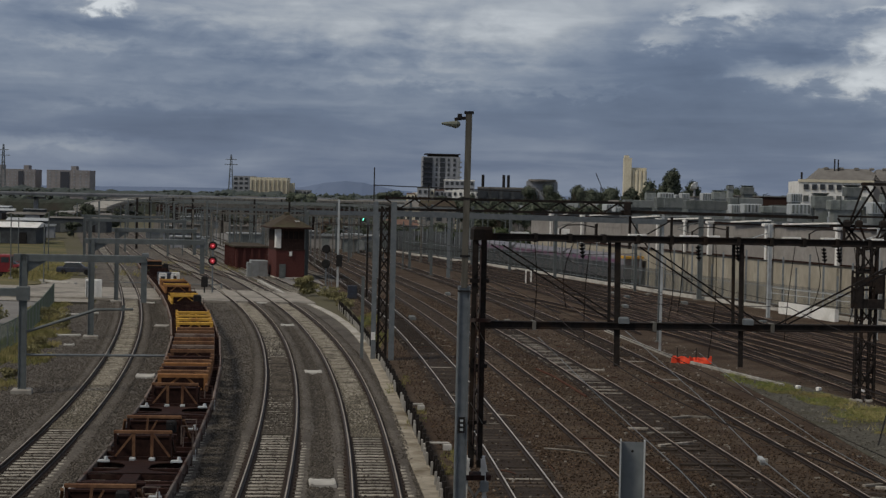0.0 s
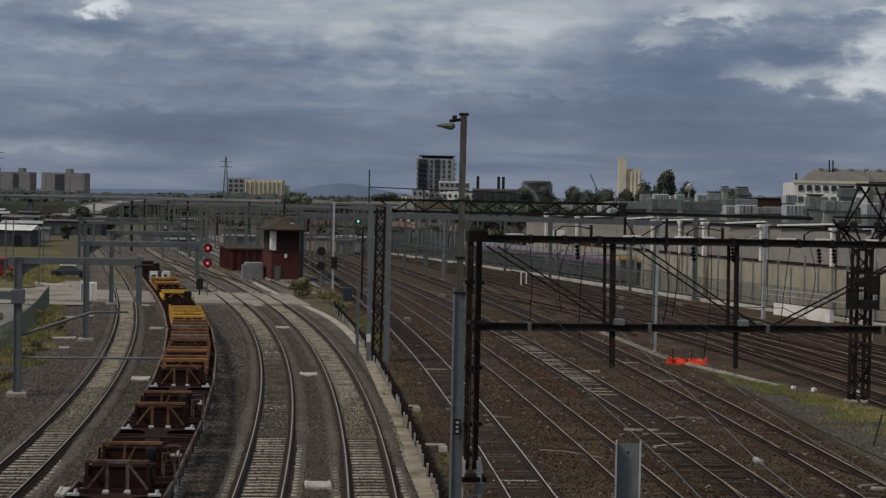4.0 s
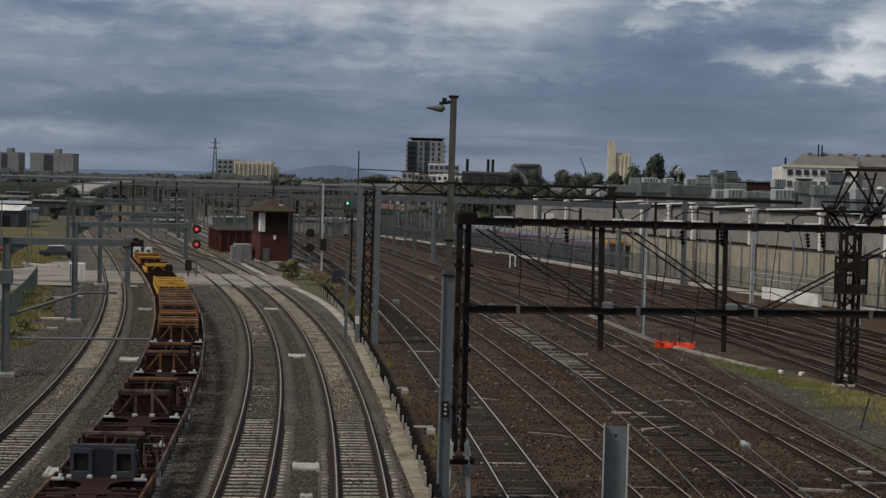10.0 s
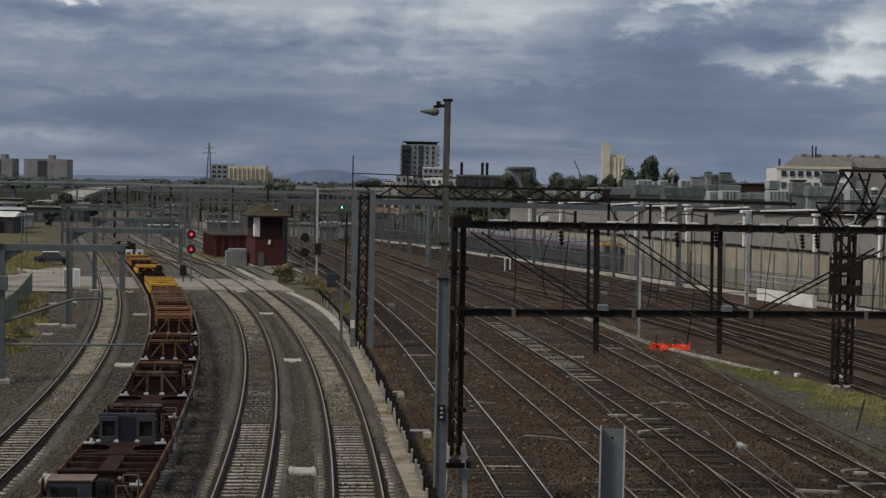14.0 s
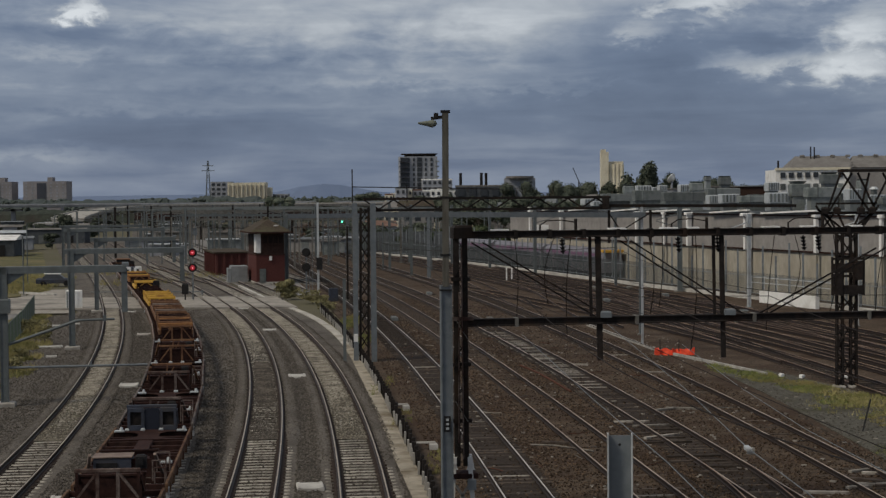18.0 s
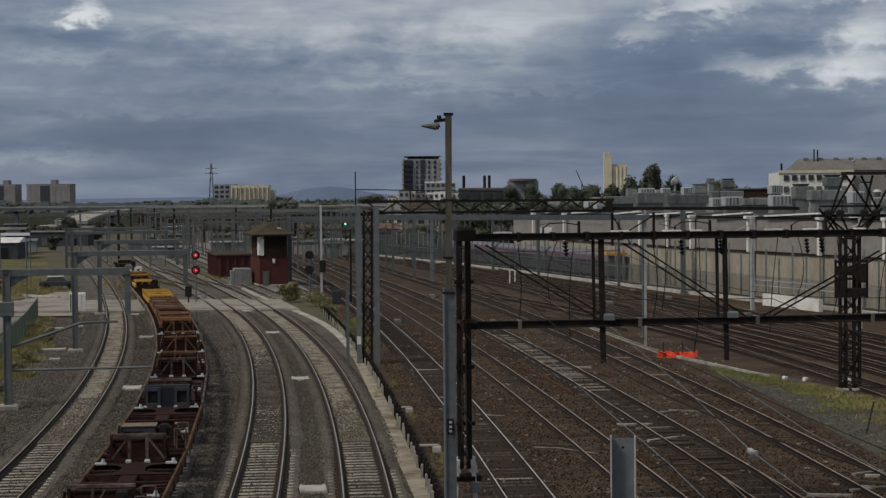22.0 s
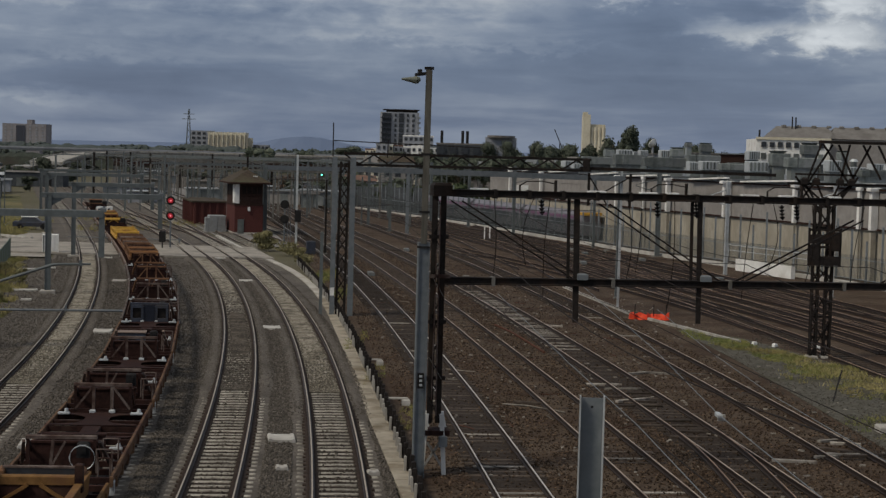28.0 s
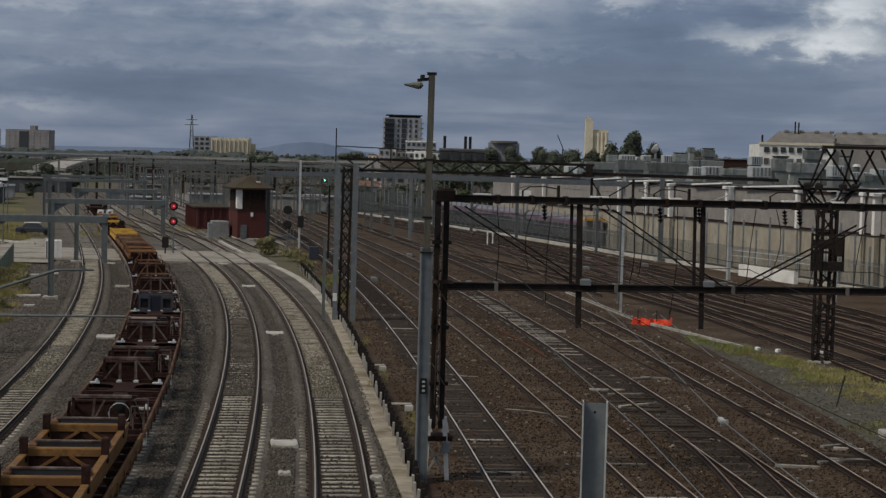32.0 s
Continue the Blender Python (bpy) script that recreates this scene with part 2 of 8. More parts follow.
BLACK = material("sooty_black_steel", (0.012, 0.0104, 0.0094), (0.031, 0.026, 0.0235), 5, 0.8, 0.0, bump=0.2, stain=(0.036, 0.023, 0.016), stain_scale=1.3, stain_at=0.62)
POLE = material("weathered_pole_paint", (0.11, 0.104, 0.09), (0.19, 0.18, 0.16), 3, 0.8, 0.1, bump=0.2, stain=(0.09, 0.08, 0.065), stain_scale=0.9)
BROWNSTEEL = material("brown_oxide_steel", (0.014, 0.0075, 0.0065), (0.046, 0.022, 0.018), 5, 0.8, 0.0, bump=0.3, stain=(0.066, 0.038, 0.027), stain_scale=1.2, stain_at=0.66, vary=0.2)
DUSTYSTEEL = material("dust_coated_brown_steel", (0.12, 0.085, 0.066), (0.27, 0.205, 0.165), 5, 0.85, 0.1, bump=0.3, stain=(0.09, 0.05, 0.038), stain_scale=1.2)
RUSTORANGE = material("rusted_orange_steel", (0.2, 0.09, 0.035), (0.36, 0.18, 0.075), 4, 0.75, 0.0, bump=0.2, stain=(0.14, 0.06, 0.03), stain_scale=1.0)
ORANGE = material("rusty_ochre_steel", (0.12, 0.062, 0.022), (0.25, 0.138, 0.052), 4, 0.75, 0.05, bump=0.2, stain=(0.14, 0.07, 0.035), stain_scale=1.0, vary=0.12)
YELLOW = material("yellow_painted_steel", (0.46, 0.25, 0.03), (0.62, 0.36, 0.05), 4, 0.7, 0.0, bump=0.2, stain=(0.33, 0.16, 0.03), stain_scale=0.8, stain_at=0.62, vary=0.1)
BLUESTEEL = material("slate_blue_steel", (0.019, 0.023, 0.036), (0.046, 0.055, 0.078), 4, 0.7, 0.1, bump=0.2, stain=(0.05, 0.045, 0.045), stain_scale=1.1)
GREYRIM = material("grimy_grey_rim_steel", (0.075, 0.055, 0.047), (0.2, 0.16, 0.14), 6, 0.85, 0.0, bump=0.3, stain=(0.05, 0.026, 0.02), stain_scale=1.6, stain_at=0.55)
NAVYGREY = material("sooty_blue_grey_steel", (0.012, 0.013, 0.016), (0.035, 0.037, 0.044), 4, 0.7, 0.1, bump=0.2, stain=(0.03, 0.022, 0.018), stain_scale=1.2)
NAVY = material("dark_navy_steel", (0.003, 0.005, 0.012), (0.01, 0.014, 0.028), 4, 0.6, 0.1, bump=0.15)
TANSTEEL = material("rust_tan_steel", (0.11, 0.058, 0.032), (0.23, 0.125, 0.07), 5, 0.8, 0.0, bump=0.3, stain=(0.08, 0.035, 0.022), stain_scale=1.1)
GREYSILL = material("grime_grey_side_sill", (0.085, 0.07, 0.062), (0.17, 0.145, 0.13), 5, 0.85, 0.05, bump=0.3, stain=(0.06, 0.03, 0.022), stain_scale=1.0)
DARK = material("dark_rubber_and_grease", (0.012, 0.012, 0.013), (0.03, 0.028, 0.027), 5, 0.75, bump=0.2)
BRICK = material("painted_red_brick", (0.062, 0.022, 0.02), (0.112, 0.043, 0.037), 6, 0.85, bump=0.3, stain=(0.075, 0.028, 0.025), stain_scale=0.5)
TIMBER = material("dark_stained_weatherboard", (0.028, 0.015, 0.012), (0.062, 0.036, 0.028), 4, 0.8, bump=0.2)
SILL = material("dusty_tan_side_sill", (0.078, 0.045, 0.028), (0.18, 0.108, 0.064), 5, 0.85, 0.05, bump=0.3, stain=(0.07, 0.035, 0.025), stain_scale=1.0, stain_at=0.58)
PALEBED = material("dust_filled_track_bed", (0.135, 0.118, 0.089), (0.415, 0.375, 0.3), 2.6, 0.95, bump=0.7, voro=11, world=True, stain=(0.075, 0.063, 0.048), stain_scale=0.9, stain_at=0.56)
# Rust and oil, with the rail's shadow put into the same dark colour.
RAILGRIMESHADE = material("rust_oil_and_rail_shade", (0.02, 0.014, 0.011), (0.05, 0.036, 0.028), 3, 0.9, bump=0.4, world=True, stain=(0.03, 0.021, 0.016), stain_scale=1.3)
DARKBED = material("brown_fouled_track_bed", (0.045, 0.037, 0.029), (0.2, 0.172, 0.134), 2.2, 0.95, bump=0.7, voro=11, world=True, stain=(0.04, 0.032, 0.025), stain_scale=0.8, stain_at=0.5)
# Oil dark in the yard; on freight tracks also painted shade between sleepers.
OILSHADEBED = material("oil_and_shade_dark_bed", (0.014, 0.0105, 0.008), (0.058, 0.044, 0.034), 1.5, 0.9, bump=0.7, voro=12, world=True)
SCRUB = material("dark_grey_green_verge", (0.036, 0.034, 0.027), (0.14, 0.131, 0.106), 2.0, 0.95, bump=0.7, voro=10, world=True, stain=(0.06, 0.055, 0.035), stain_scale=0.4, stain_at=0.6)
SANDY = material("tan_dusty_concrete", (0.25, 0.22, 0.172), (0.39, 0.35, 0.28), 2.0, 0.9, bump=0.3, world=True, stain=(0.15, 0.12, 0.08), stain_scale=0.7, stain_at=0.58, vary=0.1)
FENCEMAT = material("blue_grey_fence_paint", (0.06, 0.071, 0.073), (0.11, 0.123, 0.125), 2, 0.6, 0.2, bump=0.05)
ROOF = material("brown_hip_roofing", (0.038, 0.029, 0.022), (0.082, 0.064, 0.047), 3, 0.85, bump=0.3, stain=(0.078, 0.074, 0.045), stain_scale=0.5)
WHITE = material("white_paint", (0.68, 0.67, 0.63), (0.8, 0.79, 0.76), 3, 0.6, bump=0.05, stain=(0.5, 0.48, 0.43), stain_scale=0.6, stain_at=0.62)
CLAD = material("grey_wall_cladding", (0.215, 0.202, 0.188), (0.3, 0.284, 0.266), 1.5, 0.8, bump=0.05, stain=(0.205, 0.19, 0.178), stain_scale=0.15, world=True)
TILT = material("tan_tilt_up_concrete", (0.28, 0.257, 0.208), (0.415, 0.382, 0.315), 2.2, 0.9, bump=0.1, stain=(0.27, 0.242, 0.192), stain_scale=0.5, stain_at=0.55, world=True, streak=0.45)
METALROOF = material("grey_metal_roofing", (0.11, 0.117, 0.113), (0.2, 0.21, 0.203), 0.8, 0.55, 0.3, bump=0.1, world=True, stain=(0.22, 0.23, 0.235), stain_scale=0.15)
HVAC = material("grey_duct_metal", (0.09, 0.102, 0.096), (0.21, 0.225, 0.21), 2, 0.6, 0.3, bump=0.1, stain=(0.2, 0.21, 0.21), stain_scale=0.6, vary=0.55)
CREAM = material("cream_render", (0.55, 0.5, 0.38), (0.68, 0.63, 0.5), 1.0, 0.85, bump=0.05, stain=(0.45, 0.4, 0.3), stain_scale=0.1)
GREYB = material("grey_precast_panel", (0.22, 0.23, 0.25), (0.32, 0.33, 0.35), 0.6, 0.8, bump=0.05, stain=(0.18, 0.19, 0.21), stain_scale=0.12)
BROWNB = material("grey_brick_flats", (0.21, 0.2, 0.205), (0.3, 0.285, 0.29), 0.4, 0.85, bump=0.05, stain=(0.2, 0.18, 0.18), stain_scale=0.1)
HUTGREY = material("pale_grey_cabinet_paint", (0.2, 0.21, 0.21), (0.29, 0.3, 0.3), 2, 0.6, 0.0, bump=0.05, stain=(0.17, 0.17, 0.165), stain_scale=0.8)
GLASS = material("dark_window_glass", (0.015, 0.018, 0.022), (0.035, 0.04, 0.046), 2, 0.45, 0.0, bump=0.0)
DARKROOF = material("dark_grey_slate_roofing", (0.14, 0.13, 0.12), (0.21, 0.2, 0.185), 0.6, 0.85, bump=0.2, world=True, stain=(0.11, 0.1, 0.09), stain_scale=0.2)
MESHFENCE = material("grey_palisade_paint", (0.16, 0.18, 0.19), (0.26, 0.28, 0.29), 3, 0.6, 0.3, bump=0.05)
ORANGEMESH = material("orange_safety_mesh", (0.62, 0.05, 0.025), (0.8, 0.11, 0.05), 4, 0.8, bump=0.2)
PURPLE = material("purple_livery", (0.15, 0.075, 0.13), (0.22, 0.115, 0.19), 2, 0.4, bump=0.0)
SILVER = material("brushed_train_body", (0.15, 0.14, 0.155), (0.23, 0.215, 0.23), 2, 0.4, 0.3, bump=0.02, stain=(0.22, 0.2, 0.205), stain_scale=0.5)
GRASS = material("grass_blades", (0.115, 0.145, 0.042), (0.25, 0.26, 0.09), 1.2, 0.9, bump=0.1, world=True, stain=(0.24, 0.2, 0.085), stain_scale=0.35, stain_at=0.52)
DRYGRASS = material("dry_yellow_grass", (0.24, 0.205, 0.085), (0.4, 0.345, 0.16), 2, 0.9, bump=0.1, world=True, stain=(0.12, 0.14, 0.035), stain_scale=0.4)
LEAF = material("dull_green_foliage", (0.036, 0.047, 0.025), (0.09, 0.105, 0.052), 3, 0.85, bump=0.0, vary=0.15, stain=(0.022, 0.035, 0.02), stain_scale=0.6)
# Paler, greyer copy of LEAF; distance haze is put into its colour.
LEAFFAR = material("haze_greyed_foliage", (0.056, 0.066, 0.05), (0.115, 0.128, 0.094), 2, 0.9, bump=0.0, vary=0.15, stain=(0.034, 0.044, 0.032), stain_scale=0.4)
BUSH = material("olive_bush_foliage", (0.15, 0.138, 0.066), (0.3, 0.272, 0.145), 3, 0.85, bump=0.0, vary=0.15)
BARK = material("grey_bark", (0.1, 0.08, 0.06), (0.17, 0.14, 0.11), 4, 0.9, bump=0.4)
# Blue air haze is put into the hills' base colour.
FAR = material("haze_blue_hills", (0.13, 0.172, 0.262), (0.15, 0.19, 0.28), 0.01, 1.0, bump=0.0, world=True)


def stone_material(name, dark, light):
    """Broken stone, each piece with a tone of its own."""
    m = bpy.data.materials.new(name)
    m.use_nodes = True
    nt = m.node_tree
    geo, ramp = nt.nodes.new("ShaderNodeNewGeometry"), nt.nodes.new("ShaderNodeValToRGB")
    nt.links.new(geo.outputs["Random Per Island"], ramp.inputs[0])
    ramp.color_ramp.elements[0].color, ramp.color_ramp.elements[1].color = (*dark, 1), (*light, 1)
    mid = ramp.color_ramp.elements.new(0.72)
    mid.color = (*[a * 0.62 + b * 0.38 for a, b in zip(dark, light)], 1)
    b = nt.nodes["Principled BSDF"]
    nt.links.new(ramp.outputs[0], b.inputs["Base Color"])
    b.inputs["Roughness"].default_value = 0.9
    b.inputs["Specular IOR Level"].default_value = 0.1
    return m


STONE_GREY = stone_material("loose_grey_stone", (0.06, 0.053, 0.045), (0.168, 0.148, 0.125))
STONE_BROWN = stone_material("loose_rusty_stone", (0.018, 0.012, 0.008), (0.17, 0.118, 0.08))
STONE_MID = stone_material("dusty_spilled_stone", (0.085, 0.075, 0.058), (0.3, 0.27, 0.215))
STONE_PALE = stone_material("pale_spilled_stone", (0.15, 0.138, 0.112), (0.33, 0.306, 0.255))
# Haze on the far woods is put into these paler leaf tones.
LEAFMIX = stone_material("haze_paled_leaf_tones", (0.052, 0.063, 0.056), (0.092, 0.108, 0.092))
REDLIGHT = material("lit_red_lens", (0.25, 0.008, 0.015), (0.32, 0.015, 0.02), 2, 0.4, bump=0.0, emit=((1.0, 0.012, 0.04), 0.14))
REDCORE = material("lit_red_lamp_core", (0.8, 0.3, 0.3), (0.9, 0.4, 0.4), 2, 0.4, bump=0.0, emit=((1.0, 0.22, 0.28), 0.6))
GREENLIGHT = material("lit_green_lens", (0.05, 0.5, 0.3), (0.08, 0.6, 0.4), 2, 0.4, bump=0.0, emit=((0.15, 1.0, 0.6), 2.0))


# ---- mesh builders ----
class Mesh:
    """Collects boxes, beams and tubes into one mesh."""

    def __init__(self):
        self.v, self.f, self.mi = [], [], []

    def quad(self, *pts, m=0):
        n = len(self.v)
        self.v.extend(tuple(p) for p in pts)
        self.f.append(tuple(range(n, n + len(pts))))
        self.mi.append(m)
        return self

    def hull(self, ring0, ring1, m=0, caps=True):
        n, k = len(self.v), len(ring0)
        self.v.extend(tuple(p) for p in ring0)
        self.v.extend(tuple(p) for p in ring1)
        for i in range(k):
            j = (i + 1) % k
            self.f.append((n + i, n + j, n + k + j, n + k + i))
            self.mi.append(m)
        if caps:
            self.f.append(tuple(range(n + k - 1, n - 1, -1)))
            self.f.append(tuple(range(n + k, n + 2 * k)))
            self.mi += [m, m]
        return self

    def box(self, cx, cy, cz, sx, sy, sz, rz=0.0, m=0, ch=0.0):
        """A box about its centre; ch chamfers its top edges."""
        c, s = math.cos(radians(rz)), math.sin(radians(rz))

        def ring(hx, hy, z):
            return [(cx + a * c - b * s, cy + a * s + b * c, z) for a, b in ((-hx, -hy), (hx, -hy), (hx, hy), (-hx, hy))]
        hx, hy = sx / 2, sy / 2
        if ch:
            self.hull(ring(hx, hy, cz - sz / 2), ring(hx, hy, cz + sz / 2 - ch), m)
            self.hull(ring(hx, hy, cz + sz / 2 - ch), ring(hx - ch, hy - ch, cz + sz / 2), m)
        else:
            self.hull(ring(hx, hy, cz - sz / 2), ring(hx, hy, cz + sz / 2), m)
        return self

    def beam(self, p, q, w, h=None, m=0):
        """A square bar from p to q."""
        h = h or w
        p, q = Vector(p), Vector(q)
        d = (q - p).normalized()
        side = d.cross(Vector((0, 0, 1)))
        side = side.normalized() if side.length > 1e-3 else Vector((1, 0, 0))
        up = side.cross(d)
        off = [side * a * w / 2 + up * b * h / 2 for a, b in ((-1, -1), (1, -1), (1, 1), (-1, 1))]
        return self.hull([p + o for o in off], [q + o for o in off], m)

    def tube(self, p, q, r, r2=None, n=8, m=0):
        p, q = Vector(p), Vector(q)
        r2 = r if r2 is None else r2
        d = (q - p).normalized()
        side = d.cross(Vector((0, 0, 1)))
        side = side.normalized() if side.length > 1e-3 else Vector((1, 0, 0))
        up = side.cross(d)
        ang = [2 * math.pi * i / n for i in range(n)]
        return self.hull([p + (side * math.cos(a) + up * math.sin(a)) * r for a in ang], [q + (side * math.cos(a) + up * math.sin(a)) * r2 for a in ang], m)

    def sweep(self, pts, profile, m=0, closed=True):
        """A profile (sideways, up) carried along level points."""
        rings = []
        for i, p in enumerate(pts):
            a, b = Vector(pts[max(0, i - 1)]), Vector(pts[min(len(pts) - 1, i + 1)])
            d = (b - a)
            side = Vector((d.y, -d.x, 0)).normalized()
            rings.append([Vector(p) + side * u + Vector((0, 0, w)) for u, w in profile])
        n, k = len(self.v), len(profile)
        for r in rings:
            self.v.extend(tuple(p) for p in r)
        for i in range(len(rings) - 1):
            for j in range(k if closed else k - 1):
                a, b = n + i * k + j, n + i * k + (j + 1) % k
                self.f.append((a, b, b + k, a + k))
                self.mi.append(m)
        if closed:
            self.f.append(tuple(range(n + k - 1, n - 1, -1)))
            self.f.append(tuple(range(n + (len(rings) - 1) * k, n + len(rings) * k)))
            self.mi += [m, m]
        return self

    def data(self, name, *mats):
        me = bpy.data.meshes.new(name)
        me.from_pydata(self.v, [], self.f)
        for m in mats:
            me.materials.append(m)
        if len(mats) > 1:
            me.polygons.foreach_set("material_index", self.mi)
        me.update()
        return me


def thing(name, label, category, m=None, mesh=None, mats=(), group="", kind=""):
    """A top-level thing: an Empty, or a mesh where one is given."""
    ob = new(name, mesh.data(name, *mats) if mesh else None)
    if m:
        ob.matrix_basis = m
    return tagged(ob, label, category, group, kind)


def part(name, mesh, mat, parent, label="", at=None, kind=""):
    data = mesh if isinstance(mesh, bpy.types.Mesh) else mesh.data(name, mat)
    ob = new(name, data)
    ob.parent = parent
    if at:
        ob.matrix_basis = at
    return tagged(ob, label, kind=kind)


rnd = random.Random(7)


def curve(coefs, last=165.0):
    """x of a track's centre over y: a polynomial, and straight on past its last fitted place."""
    def x(y):
        if y <= last:
            return float(np.polyval(coefs, y))
        return float(np.polyval(coefs, last) + np.polyval(np.polyder(coefs), last) * (y - last))
    return x


def heading(x, y):
    """Degrees by which a track's way leans from +y to the left."""
    return math.degrees(math.atan2(-(x(y + 0.5) - x(y - 0.5)), 1.0))


T1 = curve([-2.5929e-09, 3.2426e-06, -0.0015076, 0.046476, -14.601], 243)
TT = curve([-4.17564e-13, 2.29286e-10, -2.85826e-08, -1.70429e-06, -0.000278399, -0.0444773, -7.46747], 250)
T2 = curve([-1.1702e-06, -0.00040127, -0.028052, -4.2903], 165)
T3 = curve([-5.4958e-07, -0.00054558, -0.021537, -0.4629], 165)
PATH_X = curve([-4.62097e-08, 8.57936e-06, -0.000315438, -0.125678, 5.43243], 167)
T4 = curve([-0.00028815, -0.058248, 6.1512], 190)
T5 = curve([-0.00022457, -0.078744, 11.475], 220)
T6 = curve([-0.00031096, -0.059501, 14.502], 200)
T7 = curve([-0.0003781, -0.03198, 17.38], 200)


def shifted(x, d):
    return lambda y: x(y) + d


def stones(name, label, xs, ys, zs, size, mat, seed):
    """Broken stones, one small eight-sided lump each, as one heap."""
    r = np.random.RandomState(seed)
    n = len(xs)
    unit = np.array([(1, 0, 0), (-1, 0, 0), (0, 1, 0), (0, -1, 0), (0, 0, 1), (0, 0, -1)], float)
    tri = np.array([(0, 2, 4), (2, 1, 4), (1, 3, 4), (3, 0, 4), (2, 0, 5), (1, 2, 5), (3, 1, 5), (0, 3, 5)])
    v = unit[None] * r.uniform(0.55, 1.3, (n, 6, 1)) * (np.asarray(size)[:, None, None] * r.uniform(0.7, 1.25, (n, 1, 3)))
    a = r.uniform(0, 6.283, n)
    c, s_ = np.cos(a)[:, None], np.sin(a)[:, None]
    tilt = r.normal(0, 0.35, (n, 1))
    x, y, z = v[..., 0] * c - v[..., 1] * s_, v[..., 0] * s_ + v[..., 1] * c, v[..., 2] * 0.75
    z = z + x * tilt
    v = np.stack([x + np.asarray(xs)[:, None], y + np.asarray(ys)[:, None], z + np.asarray(zs)[:, None]], -1).reshape(-1, 3)
    f = (tri[None] + (np.arange(n) * 6)[:, None, None]).reshape(-1, 3)
    me = bpy.data.meshes.new(name)
    me.vertices.add(len(v))
    me.vertices.foreach_set("co", v.ravel())
    me.loops.add(f.size)
    me.loops.foreach_set("vertex_index", f.ravel())
    me.polygons.add(len(f))
    me.polygons.foreach_set("loop_start", np.arange(len(f)) * 3)
    me.polygons.foreach_set("loop_total", np.full(len(f), 3))
    me.materials.append(mat)
    me.update(calc_edges=True)
    return tagged(new(name, me), label, "stones", kind="stuff")


# ---- ground ----
def ribbon(name, left, right, ys, z, mat, label, category, thick=0.06, kind="structure"):
    """A sheet with a thin edge between two lines that run away from the eye."""
    me = Mesh()
    L = [(left(y), y, z) for y in ys]
    R = [(right(y), y, z) for y in ys]
    for i in range(len(ys) - 1):
        me.quad(L[i], R[i], R[i + 1], L[i + 1])
        for a, b in ((L[i + 1], L[i]), (R[i], R[i + 1])):
            me.quad(a, b, (b[0], b[1], z - thick), (a[0], a[1], z - thick))
    return thing(name, label, category, mesh=me, mats=(mat,), kind=kind)


def steps(a, b, n):
    return [a + (b - a) * i / n for i in range(n + 1)]


g = Mesh()
for x0, x1 in zip((-4500, -600, -80, 60, 600), (-600, -80, 60, 600, 4500)):
    for y0, y1 in zip((-400, 0, 300, 900), (0, 300, 900, 4800)):
        g.quad((x0, y0, -0.12), (x1, y0, -0.12), (x1, y1, -0.12), (x0, y1, -0.12))
thing("ground", "trodden soil and thin grass of the railway land", "ground", mesh=g, mats=(SOIL,), kind="structure")

far_ys = [-70, -30, 0, 20] + steps(30, 170, 28) + steps(180, 420, 12)
ribbon("ballast_bed_freight", lambda y: T1(y) - (6.4 if y < 148 else 3.2), lambda y: T3(y) + 1.75 if y < 95 or y > 172 else max(T3(y) + 1.75, PATH_X(y) - 0.2), far_ys, 0.0, BALLAST, "dark grey crushed stone under the freight tracks", "ballast")
ribbon("ballast_bed_yard", shifted(T4, -2.9), lambda y: T7(y) + 34.0 - max(0, y - 130) * 0.06, far_ys, 0.004, BROWN, "rust-brown stained ballast of the electrified yard", "ballast")

ribbon("ballast_bed_station", lambda y: -0.2 * y, lambda y: -0.03 * y, steps(300, 700, 8), -0.05, BALLAST, "dark stone of the distant station approach", "ballast")
ribbon("ballast_bed_approach", shifted(T3, 2.2), lambda y: T4(y) - 2.95, steps(176, 420, 12), -0.004, ASPHALT, "dusty grey stone under the tracks of the station approach", "ballast")


def rail_profile(w=1.0):
    return [(-0.075, 0.0), (0.075, 0.0), (0.075, 0.03), (0.012, 0.045), (0.012, 0.125), (0.036, 0.138), (0.036, 0.172), (-0.036, 0.172), (-0.036, 0.138), (-0.012, 0.125), (-0.012, 0.045), (-0.075, 0.03)]


def concrete_sleeper():
    """Pale mid part and ends, dark greased rail seats with the rail's shade painted in."""
    me = Mesh().box(0, 0, -0.06, 1.22, 0.25, 0.18, ch=0.03)
    for s in (-1, 1):
        me.box(s * 0.84, 0, -0.05, 0.46, 0.27, 0.2, m=1, ch=0.02).box(s * 1.17, 0, -0.07, 0.24, 0.25, 0.18, ch=0.03)
    return me.data("sleeper", SLEEPER_C, SEAT)


# Seat colour holds both rust and the soft shade beside the rail.
SEAT = material("rust_and_rail_shade_seat", (0.03, 0.021, 0.016), (0.065, 0.048, 0.038), 5, 0.9, bump=0.3, vary=0.2)
SL_C = concrete_sleeper()
SL_T = Mesh().box(0, 0, -0.043, 2.7, 0.24, 0.13, ch=0.012).data("sleeper", SLEEPER_T)
SL_L = Mesh().box(0, 0, -0.015, 1.9, 0.2, 0.13, ch=0.012).data("sleeper", SLEEPER_L)


